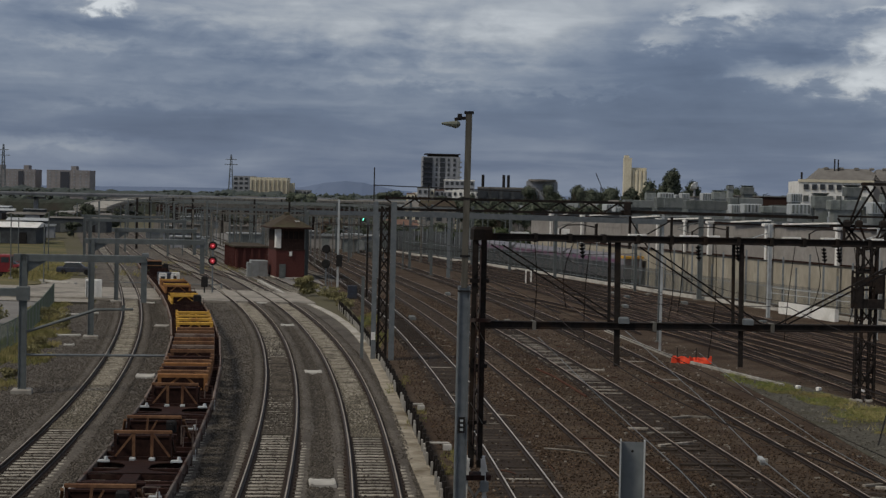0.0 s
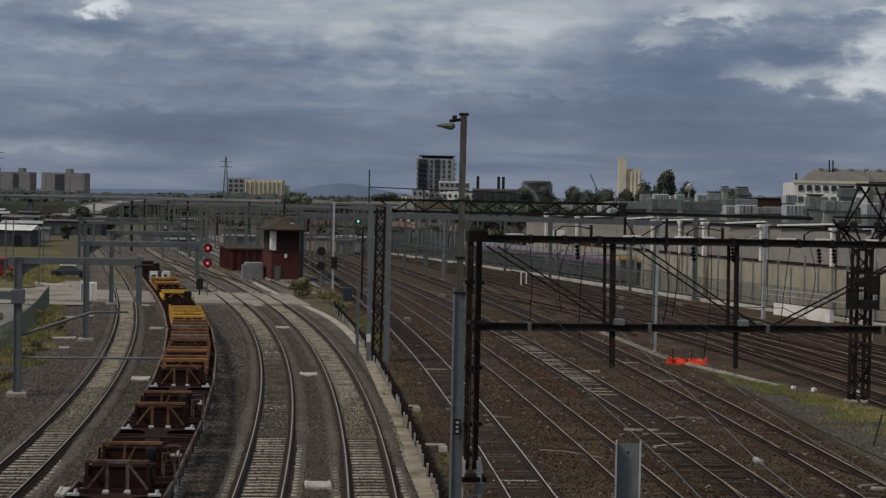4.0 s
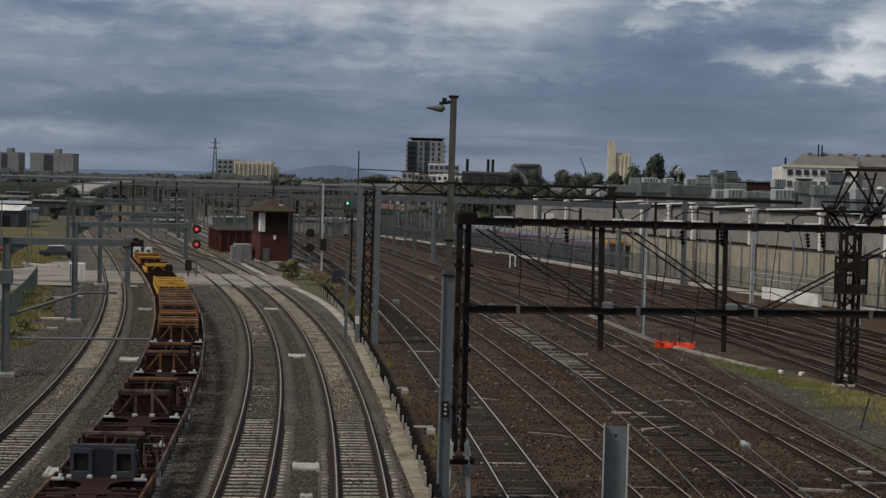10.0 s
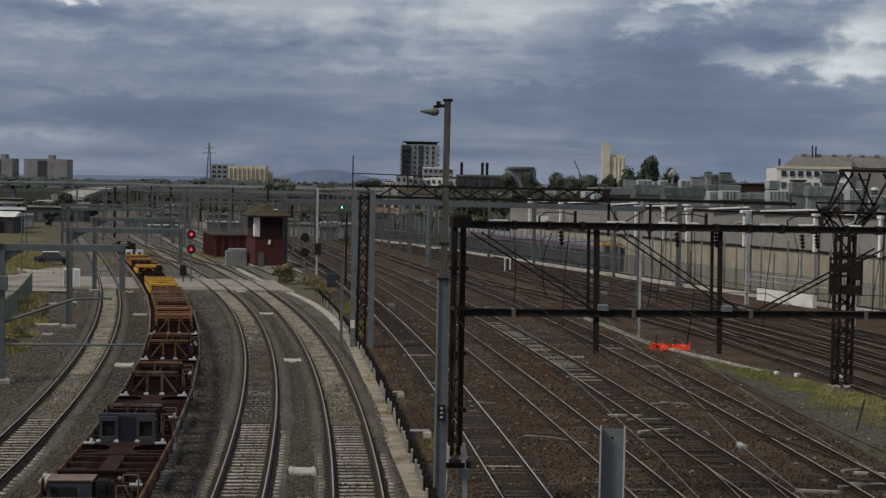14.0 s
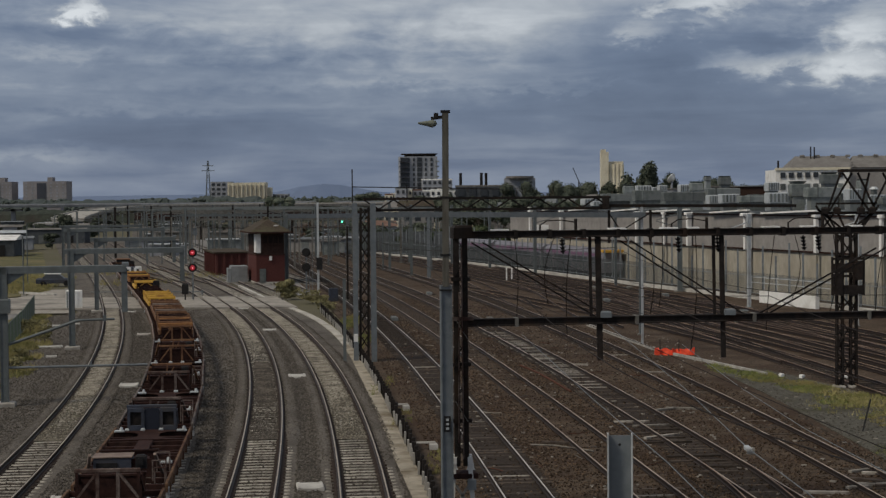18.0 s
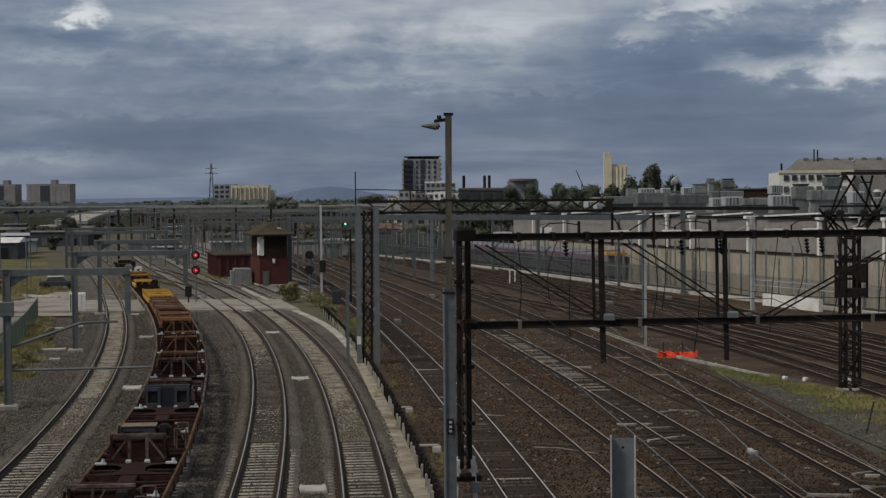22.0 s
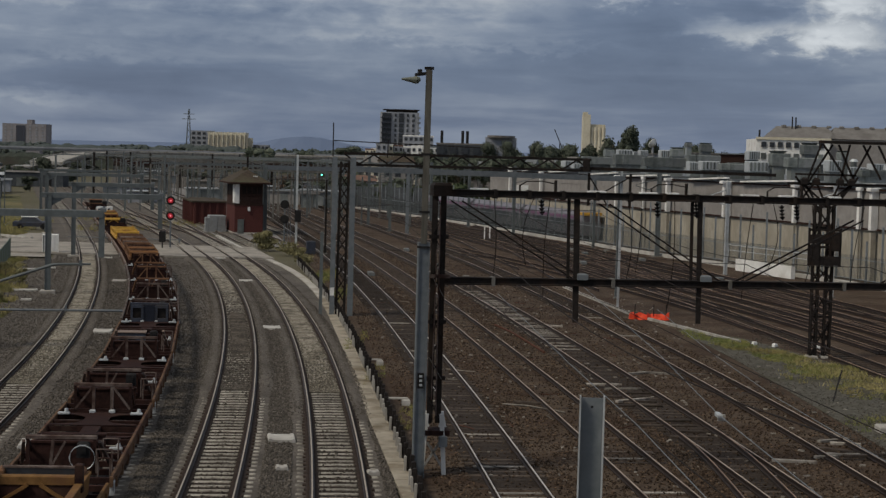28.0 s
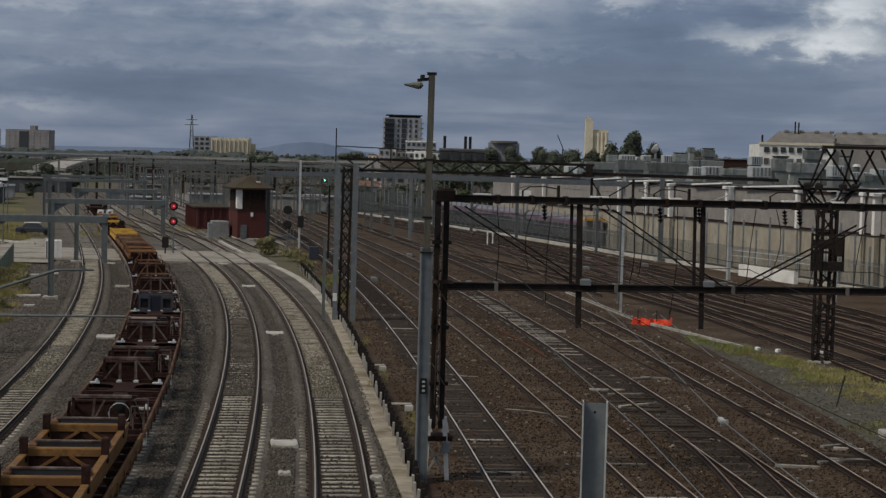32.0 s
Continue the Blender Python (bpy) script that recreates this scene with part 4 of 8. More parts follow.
def plain_wagon(blue=False, sill=SILL, rim=DUSTYSTEEL, body=BROWNSTEEL, wheel=False):
    top = thing("container_wagon", "brown skeletal flat wagon with %s bulkheads, empty" % ("slate blue panelled" if blue else "braced"), "railway wagon", group="wagons of the train")
    length = 13.2
    wagon_frame(top, body, sill, length)
    if blue:
        cr = part("blue_crate", Mesh().box(-0.35, 1.7, 1.44, 1.2, 0.9, 0.64, ch=0.04), BLUESTEEL, top, "slate blue low crate")
        # Dark plate on the crate front paints the shade of a recess.
        part("crate_recess", Mesh().box(-0.52, 1.24, 1.42, 0.66, 0.04, 0.36), DARK, cr)
        part("crate_lid", Mesh().box(-0.35, 1.7, 1.775, 1.26, 0.96, 0.03), DUSTYSTEEL, cr)
        part("crate_plate", Mesh().box(0.55, 1.36, 1.4, 0.7, 0.06, 0.6).box(0.55, 1.62, 1.66, 0.5, 0.4, 0.1), body, top)
    else:
        bulkhead(top, 0.95, body, rim, False)
        part("centre_post", Mesh().beam((-0.3, 0.93, 1.1), (-0.22, 0.93, 1.96), 0.08).beam((-0.3, 0.91, 1.15), (0.1, 0.91, 1.9), 0.06), rim, top)
    part("mid_plate", Mesh().box(0, 3.2, 1.38, 1.9, 0.06, 0.6).box(0, 3.2, 1.7, 1.94, 0.14, 0.06).box(-0.6, 3.4, 1.36, 0.08, 0.4, 0.5).box(0.6, 3.4, 1.36, 0.08, 0.4, 0.5), body, top)
    yb = 12.55 if blue else 11.2
    bulkhead(top, yb, BLUESTEEL if blue else body, BLUESTEEL if blue else rim, not blue, blue)
    if not blue:
        part("mid_plate", Mesh().box(0, 12.7, 1.38, 1.9, 0.06, 0.6).box(0, 12.7, 1.7, 1.94, 0.14, 0.06), body, top)
    part("valve_box", Mesh().box(0.62, 0.72, 1.72, 0.34, 0.3, 0.42, ch=0.05).box(0.62, 0.55, 1.72, 0.16, 0.08, 0.2), DARK, top, "dark brake valve box")
    deck_plate(yb - 2.9, yb - 0.5, body, top)
    deck_plate(3.7, 6.3, body, top)
    for x, y in ((-1.18, yb - 0.75), (1.18, yb - 0.75), (1.16, 4.0)):
        twist_lock(x, y, top)
    for x, y in ((0.98, 2.3), (0.98, 0.6)):
        part("handrail", Mesh().tube((x, y, 1.1), (x, y, 1.75), 0.022, n=6).tube((x, y, 1.75), (x + 0.42, y, 1.75), 0.022, n=6).tube((x + 0.42, y, 1.75), (x + 0.42, y, 1.1), 0.022, n=6), GREYRIM, top, "worn pale handrail")
    for s in (-1, 1):
        part("knee_brace", Mesh().beam((s * 1.02, 1.0, 1.9), (s * 1.2, 1.9, 1.15), 0.09), rim, top)
    if wheel:
        w = Mesh().sweep([(0.62 + 0.34 * math.cos(a), 0.4 + 0.004 * math.sin(2 * a), 1.55 + 0.34 * math.sin(a)) for a in steps(0, 2 * math.pi, 14)], [(0.02, 0), (0.006, 0.019), (-0.016, 0.012), (-0.016, -0.012), (0.006, -0.019)])
        part("brake_wheel", w, GALV_PALE, top, "worn pale ring-shaped hand brake wheel")
    return top


def rack_wagon(main, bars, label, n=6, length=13.2, first=0.9, last=None, sill=DUSTYSTEEL, stakes=True):
    """A wagon whose deck carries a row of close-set cradles between first and last."""
    top = thing("cradle_wagon", label, "railway wagon", group="wagons of the train")
    wagon_frame(top, BROWNSTEEL, sill, length)
    last = last or length - 2.0
    for s in (-1, 1):
        part("side_beam", Mesh().box(s * 1.08, (first + last) / 2, 1.28, 0.12, last - first + 1.6, 0.3, ch=0.02), main, top)
    for k in range(n):
        y = first + k * (last - first) / (n - 1)
        bar = bars[k % len(bars)]
        cr = part("cradle", Mesh().box(0, y, 1.74, 2.24, 0.24, 0.17, ch=0.03).box(-1.02, y, 1.4, 0.16, 0.2, 0.6).box(1.02, y, 1.4, 0.16, 0.2, 0.6), bar, top)
        part("cradle_plate", Mesh().box(0, y + 0.42, 1.45, 1.96, 0.06, 0.5), BROWNSTEEL, cr)
        for s in (-1, 1):
            part("cradle_brace", Mesh().beam((s * 0.16, y - 0.02, 1.66), (s * 0.86, y - 0.02, 1.12), 0.08), bar, cr)
            if stakes:
                part("stake", Mesh().box(s * 1.08, y + 0.8, 1.66, 0.16, 0.2, 0.42, ch=0.03), main, cr)
    return top


def trough_wagon():
    """An ochre wagon with deep cross troughs between sloping side plates."""
    top = thing("cradle_wagon", "rusty ochre wagon with deep cross troughs and stakes", "railway wagon", group="wagons of the train")
    length = 13.2
    wagon_frame(top, BROWNSTEEL, ORANGE, length)
    for s in (-1, 1):
        part("side_plate", Mesh().hull([(s * 1.0, 0.4, 1.1), (s * 1.12, 0.4, 1.1), (s * 1.12, 11.9, 1.1), (s * 1.0, 11.9, 1.1)], [(s * 1.06, 0.4, 1.62), (s * 1.16, 0.4, 1.62), (s * 1.16, 11.9, 1.62), (s * 1.06, 11.9, 1.62)]), ORANGE, top, "ochre side plate")
        part("side_lip", Mesh().box(s * 1.1, 6.15, 1.65, 0.2, 11.5, 0.06, ch=0.01), ORANGE, top)
    for k in range(3):
        y = 11.6 - k * 4.1
        cr = part("trough", Mesh().box(0, y - 1.05, 1.72, 2.1, 0.26, 0.22, ch=0.03).box(0, y - 2.1, 1.2, 2.0, 0.14, 0.12), ORANGE, top, "ochre cross beam")
        part("trough_plate", Mesh().box(0, y, 1.56, 1.86, 0.07, 0.5).box(0, y - 0.4, 1.28, 1.86, 0.7, 0.04), NAVYGREY, cr, "dull blue-black plate")
        part("trough_rim", Mesh().box(0, y + 0.03, 1.83, 1.96, 0.16, 0.05, ch=0.01), GREYRIM, cr, "dust-covered rim")
        part("web_plate", Mesh().box(0, y - 1.12, 1.38, 1.96, 0.05, 0.5), BROWNSTEEL, cr)
        for s in (-1, 1):
            part("trough_brace", Mesh().beam((s * 0.15, y - 1.22, 1.62), (s * 0.85, y - 1.22, 1.18), 0.08), ORANGE, cr)
            part("stake", Mesh().box(s * 1.1, y - 1.2, 1.8, 0.2, 0.24, 0.7, ch=0.03), BROWNSTEEL, cr)
            part("end_block", Mesh().box(s * 1.0, y - 0.05, 1.66, 0.2, 0.5, 0.34, ch=0.06), TANSTEEL, cr)
    return top


def low_wagon(kind, label):
    """A flat wagon that carries little: dark plates, white frames, or a yellow-banded end box."""
    top = thing("flat_wagon", label, "railway wagon", group="wagons of the train")
    wagon_frame(top, BROWNSTEEL, DUSTYSTEEL, 13.2)
    if kind == "plates":
        for y in (2.2, 6.4, 10.6):
            part("plate", Mesh().box(0, y, 1.35, 1.9, 0.1, 0.5).box(0, y + 1.2, 1.3, 1.7, 1.4, 0.3, ch=0.05), BROWNSTEEL, top)
        part("valve_box", Mesh().box(0.8, 11.6, 1.6, 0.6, 0.7, 0.9, ch=0.08), DARK, top)
    elif kind == "frames":
        for x, y in ((-0.7, 1.2), (0.5, 2.4), (-0.5, 5.0), (0.8, 6.2)):
            part("white_frame", Mesh().box(x - 0.3, y, 1.55, 0.16, 0.3, 0.9, ch=0.03).box(x + 0.3, y, 1.55, 0.16, 0.3, 0.9, ch=0.03).box(x, y, 1.95, 0.7, 0.3, 0.14, ch=0.03), WHITE, top, "white-painted cable frame")
        part("grey_box", Mesh().box(0, 8.6, 1.5, 1.7, 1.6, 0.8, ch=0.08), BLUESTEEL, top)
    else:
        part("end_box", Mesh().box(0, 1.6, 1.5, 1.8, 2.6, 0.8, ch=0.1), DARK, top, "dark end box")
        for z in (1.35, 1.86):
            part("yellow_band", Mesh().box(0, 1.58, z, 1.86, 2.66, 0.1, ch=0.03), TANSTEEL, top, "dusty yellow-brown band")
    return top


def train():
    """Wagons by the place of their rear end along the train, in metres."""
    wagons = {}
    base = plain_wagon(rim=GREYRIM)
    wagons[-14.0] = plain_wagon(True)
    wagons[-28.0], wagons[-42.0] = base, plain_wagon(wheel=True, rim=GREYRIM)
    wagons[0.0] = plain_wagon(sill=GREYSILL, rim=GREYRIM)
    wagons[14.0] = plain_wagon(sill=GREYSILL, rim=TANSTEEL)
    wagons[28.0] = copy_thing(wagons[14.0], pose(0, 0, 0))
    wagons[-56.0] = trough_wagon()
    wagons[-70.0] = copy_thing(wagons[-56.0], pose(0, 0, 0))
    wagons[42.0] = rack_wagon(TANSTEEL, (RUSTORANGE, TANSTEEL, BROWNSTEEL), "rusty orange wagon with cross beams", 6, first=3.0)
    wagons[56.0] = rack_wagon(TANSTEEL, (TANSTEEL, DUSTYSTEEL, TANSTEEL), "rusty brown wagon with close-set steel cradles", 7, 17.2, stakes=False)
    wagons[74.2] = rack_wagon(YELLOW, (YELLOW,), "bright yellow cradle wagon, empty", 4, first=1.0, last=10.5)
    wagons[88.2] = low_wagon("plates", "dark flat wagon with low brown plates")
    wagons[102.2] = rack_wagon(YELLOW, (YELLOW, YELLOW, BROWNSTEEL), "yellow cradle wagon with a bare dark end", 3, first=1.0, last=6.0, stakes=False)
    wagons[116.2] = rack_wagon(RUSTORANGE, (RUSTORANGE, YELLOW, BROWNSTEEL), "faded orange cradle wagon", 5)
    wagons[130.2] = low_wagon("frames", "flat wagon with white-painted frames")
    wagons[144.2] = low_wagon("plates", "dark flat wagon with low brown plates")
    wagons[166.0] = low_wagon("end", "dark wagon end with two dusty yellow bands")
    return wagons


WAGONS = train()

_ys = np.linspace(-80, 420, 5001)
_xs = np.array([TT(v) for v in _ys])
_ss = np.concatenate([[0], np.cumsum(np.hypot(np.diff(_xs), np.diff(_ys)))])
_ss -= np.interp(0, _ys, _ss)


def on_track(s):
    y = float(np.interp(s, _ss, _ys))
    return Vector((TT(y), y, 0.22))


def wagon_pose(k, t):
    """The wagon whose rear is k metres along the train, at t seconds."""
    s = 29.611 + 2.1292 * t + -0.01223 * t * t + 0.0002987 * t ** 3 + k
    p, q = on_track(s + 2.1), on_track(s + 11.3)
    a = math.atan2(-(q.x - p.x), q.y - p.y)
    d = (q - p).normalized()
    o = p - d * 2.1
    return pose(o.x, o.y, o.z, 0, 0, math.degrees(a))


def motions():
    for k, wg in WAGONS.items():
        walk(wg, [(t, wagon_pose(k, t)) for t in range(0, 33, 2)])


# ---- overhead line structures ----
def lattice(me, p, q, side, w, bay, bar, tap=None):
    """A lattice column or beam from p to q: four chords and zigzag bracing, w wide."""
    p, q = Vector(p), Vector(q)
    d = q - p
    n = max(1, round(d.length / bay))
    a = Vector(side).normalized()
    b = d.normalized().cross(a)
    w0, w1 = w, (tap or w)
    corners = [(-1, -1), (1, -1), (1, 1), (-1, 1)]

    def at(t, c):
        ww = (w0 + (w1 - w0) * t) / 2
        return p + d * t + a * c[0] * ww + b * c[1] * ww
    for c in corners:
        me.beam(at(0, c), at(1, c), bar)
    for i in range(n):
        t0, t1 = i / n, (i + 1) / n
        for j in range(4):
            c0, c1 = corners[j], corners[(j + 1) % 4]
            if i % 2:
                c0, c1 = c1, c0
            me.beam(at(t0, c0), at(t1, c1), bar * 0.55)
    return me


def insulator(top, p, q, n=4):
    me = Mesh()
    p, q = Vector(p), Vector(q)
    me.tube(p, q, 0.03, n=6)
    for i in range(n):
        c = p + (q - p) * ((i + 0.7) / (n + 0.4))
        e = (q - p).normalized() * 0.035
        me.tube(c - e, c + e, 0.1, 0.05, n=8)
    return part("insulator", me, DARK, top, "dark ribbed insulator")


def gantry_near():
    """Sooty portal over the yard: two beams, webs, drop posts and a lattice column."""
    top = thing("catenary_gantry", "sooty black steel gantry over the yard tracks", "gantry")
    x0, y0 = -0.15, 53.0

    def on(x):
        return y0 + (x - x0) * 0.17
    for dx in (-0.24, 0.22):
        f = -0.19 if dx > 0 else 0.19
        sec = [(0, -0.25), (f, -0.25), (f, -0.22), (f * 0.2, -0.22), (f * 0.2, 0.22), (f, 0.22), (f, 0.25), (0, 0.25)]
        ch = Mesh().hull([(x0 + dx + u, y0 + v, 1.65) for u, v in sec], [(x0 + dx + u, y0 + v, 9.15) for u, v in sec])
        part("column_channel", ch, BLACK, top, "sooty steel channel")
    for k in range(11):
        z = 1.75 + k * 0.66
        sx = 1 if k % 2 else -1
        for dy in (-0.26, 0.26):
            part("lacing_bar", Mesh().beam((x0 - sx * 0.2, y0 + dy, z), (x0 + sx * 0.2, y0 + dy, z + 0.66), 0.075, 0.02), POLE if k in (2, 6) and dy < 0 else BLACK, top)
        part("lacing_bar", Mesh().beam((x0 + sx * 0.2, y0 + 0.23, z), (x0 - sx * 0.2, y0 + 0.23, z + 0.66), 0.075, 0.02), BLACK, top)
    for z, w in ((3.1, 0.66), (4.9, 0.62), (6.35, 0.8), (7.6, 0.62)):
        part("batten_plate", Mesh().box(x0, y0 - 0.28, z, w, 0.03, 0.12, 8), GREYRIM if z > 6 and z < 7 else BLACK, top)
    part("down_cable", Mesh().tube((x0 + 0.05, y0 - 0.33, 1.9), (x0 + 0.02, y0 - 0.33, 8.6), 0.025, n=6).tube((x0 - 0.1, y0 - 0.33, 2.4), (x0 - 0.06, y0 - 0.33, 7.2), 0.02, n=6), GREYRIM, top, "grey cable down the column")
    for sx in (-1, 1):
        for dy in (-0.27, 0.27):
            part("foot_leg", Mesh().beam((x0 + sx * 0.36, y0 + dy, -0.1), (x0 + sx * 0.24, y0 + dy, 1.95), 0.16, 0.14), WHITE, top, "white-painted column foot")
        part("foot_brace", Mesh().beam((x0 + sx * 0.36, y0 - 0.3, 0.15), (x0 - sx * 0.2, y0 - 0.3, 1.05), 0.07), CONCRETE, top)
        part("foot_gusset", Mesh().hull([(x0 + sx * 0.14, y0 - 0.35, 1.55), (x0 + sx * 0.4, y0 - 0.35, 1.55), (x0 + sx * 0.3, y0 - 0.35, 2.05)], [(x0 + sx * 0.14, y0 - 0.32, 1.55), (x0 + sx * 0.4, y0 - 0.32, 1.55), (x0 + sx * 0.3, y0 - 0.32, 2.05)]), WHITE, top)
    part("foot_plate", Mesh().box(x0, y0, 1.35, 0.9, 0.8, 0.16, 10), BROWNSTEEL, top)
    part("cable_box", Mesh().box(x0 + 0.3, y0 - 0.42, 1.1, 0.26, 0.16, 0.34, 10, ch=0.03), GALV, top, "small grey cable box")
    part("column_head", Mesh().box(x0 + 0.03, y0, 9.1, 0.6, 0.7, 0.42, 10, ch=0.08), BLACK, top)
    for z, h in ((9.0, 0.19), (6.2, 0.2)):
        k = h * 0.6
        bm = Mesh().sweep([(x0, y0, z), (11, on(11), z), (22, on(22), z)], [(-0.17, -k), (0.17, -k), (0.17, -k + 0.03), (0.12, -k + 0.05), (0.12, k - 0.05), (0.17, k - 0.03), (0.17, k), (-0.17, k), (-0.17, k - 0.03), (-0.12, k - 0.05), (-0.12, -k + 0.05), (-0.17, -k + 0.03)])
        part("cross_beam", bm, BLACK, top)
        x = 1.6
        while x < 21:
            part("clamp", Mesh().box(x, on(x), z, 0.11, 0.4, h + 0.1, 10, ch=0.02), POLE if z < 7 else BLACK, top)
            x += 3.9 if z < 7 else 1.1
    for x, w in ((4.33, 0.16), (8.41, 0.13), (19.0, 0.14)):
        y = on(x)
        part("drop_post", Mesh().beam((x, y, 4.9), (x - 0.06, y, 8.95), w * 1.15, w * 1.15), BLACK, top)
        part("drop_post", Mesh().beam((x - 0.28, y, 6.1), (x - 0.32, y, 8.95), 0.1), BLACK, top)
        part("junction_box", Mesh().box(x + 0.18, y - 0.2, 6.4, 0.34, 0.26, 0.2, ch=0.04), GALV, top, "grey line junction box")
    for a, b in (((0.2, 8.75), (4.3, 6.25)), ((5.0, 8.75), (8.9, 6.2)), ((9.4, 6.2), (13.6, 8.4)), ((14.6, 6.3), (18.5, 8.4))):
        part("stay_bar", Mesh().beam((a[0], on(a[0]), a[1]), (b[0], on(b[0]), b[1]), 0.05), BLACK, top)
        part("stay_bar", Mesh().beam((a[0] + 0.35, on(a[0]) + 0.1, a[1]), (b[0] + 0.35, on(b[0]) + 0.1, b[1]), 0.045), BLACK, top)
    for x in (3.1, 6.9, 8.2, 11.1, 11.6, 15.6, 16.1):
        insulator(top, (x, on(x), 8.85), (x + 0.05, on(x), 8.35))
    for x in (1.1, 4.9, 6.6, 7.4, 10.0, 11.3, 12.9, 15.2):
        part("white_beam_pad", Mesh().box(x, on(x), 9.145, 0.36 + 0.2 * (int(x * 7) % 3), 0.3, 0.05, 10, ch=0.012), WHITE, top, "white pad on the beam")
    for x in (2.4, 6.7, 10.6, 15.4):
        y = on(x)
        part("feeder_arm", Mesh().tube((x, y, 8.9), (x, y, 9.3), 0.03, n=6).tube((x, y, 9.28), (x + 0.22, y + 0.02, 9.42), 0.02, n=6).tube((x + 0.22, y + 0.02, 9.42), (x + 0.7, y + 0.06, 9.44), 0.02, n=6).tube((x + 0.7, y + 0.06, 9.44), (x + 1.15, y + 0.1, 9.36), 0.02, n=6).tube((x + 1.15, y + 0.1, 9.1), (x + 1.15, y + 0.1, 9.48), 0.05, n=8), BLACK, top)


HORN = material("mossy_grey_lamp_shell", (0.1, 0.11, 0.085), (0.17, 0.18, 0.14), 5, 0.6, bump=0.1)


POLEWOOD = material("streaked_weathered_pole", (0.05, 0.047, 0.039), (0.15, 0.142, 0.12), 5, 0.85, 0.0, bump=0.3, streak=0.12, stain=(0.035, 0.03, 0.025), stain_scale=1.6, stain_at=0.56)


def lamp_mast():
    top = thing("horn_mast", "tall weathered pole with a grey horn floodlight", "lamp post")
    x, y = -0.62, 52.2
    part("pole", Mesh().beam((x, y, 7.4), (x + 0.03, y, 12.86), 0.25, 0.2), POLEWOOD, top, "weathered timber-coloured upper pole")
    part("pole_web", Mesh().box(x, y, 3.7, 0.28, 0.2, 7.5, 8, ch=0.02), GALV, top, "blue-grey steel channel lower pole")
    for s in (-1, 1):
        part("pole_flange", Mesh().box(x + s * 0.16, y + s * 0.022, 3.7, 0.036, 0.32, 7.5, 8), GALV, top)
    part("number_plate", Mesh().box(x + 0.02, y - 0.18, 3.1, 0.2, 0.03, 0.5, 8), DARK, top, "black plate with worn pale bars")
    for k in range(3):
        part("plate_bar", Mesh().box(x + 0.02, y - 0.2, 2.96 + k * 0.14, 0.09, 0.012, 0.07, 8), GALV_PALE, top)
    arm = part("lamp_arm", Mesh().beam((x, y, 12.72), (x - 0.42, y - 0.02, 12.66), 0.1).box(x - 0.26, y, 12.76, 0.14, 0.14, 0.16), DARK, top)
    part("horn", Mesh().tube((x - 0.26, y - 0.03, 12.54), (x - 0.36, y - 0.06, 12.50), 0.07, 0.12, 10).tube((x - 0.36, y - 0.06, 12.50), (x - 0.82, y - 0.16, 12.52), 0.125, 0.03, 10), HORN, arm, "pale tapered floodlight shell")
    part("pole_cap", Mesh().box(x + 0.03, y, 12.88, 0.3, 0.26, 0.08), DARK, top)
    for z, w in ((7.3, 0.4), (8.4, 0.32), (10.2, 0.3)):
        part("pole_strap", Mesh().box(x, y - 0.02, z, w, w - 0.06, 0.055), DARK, top)


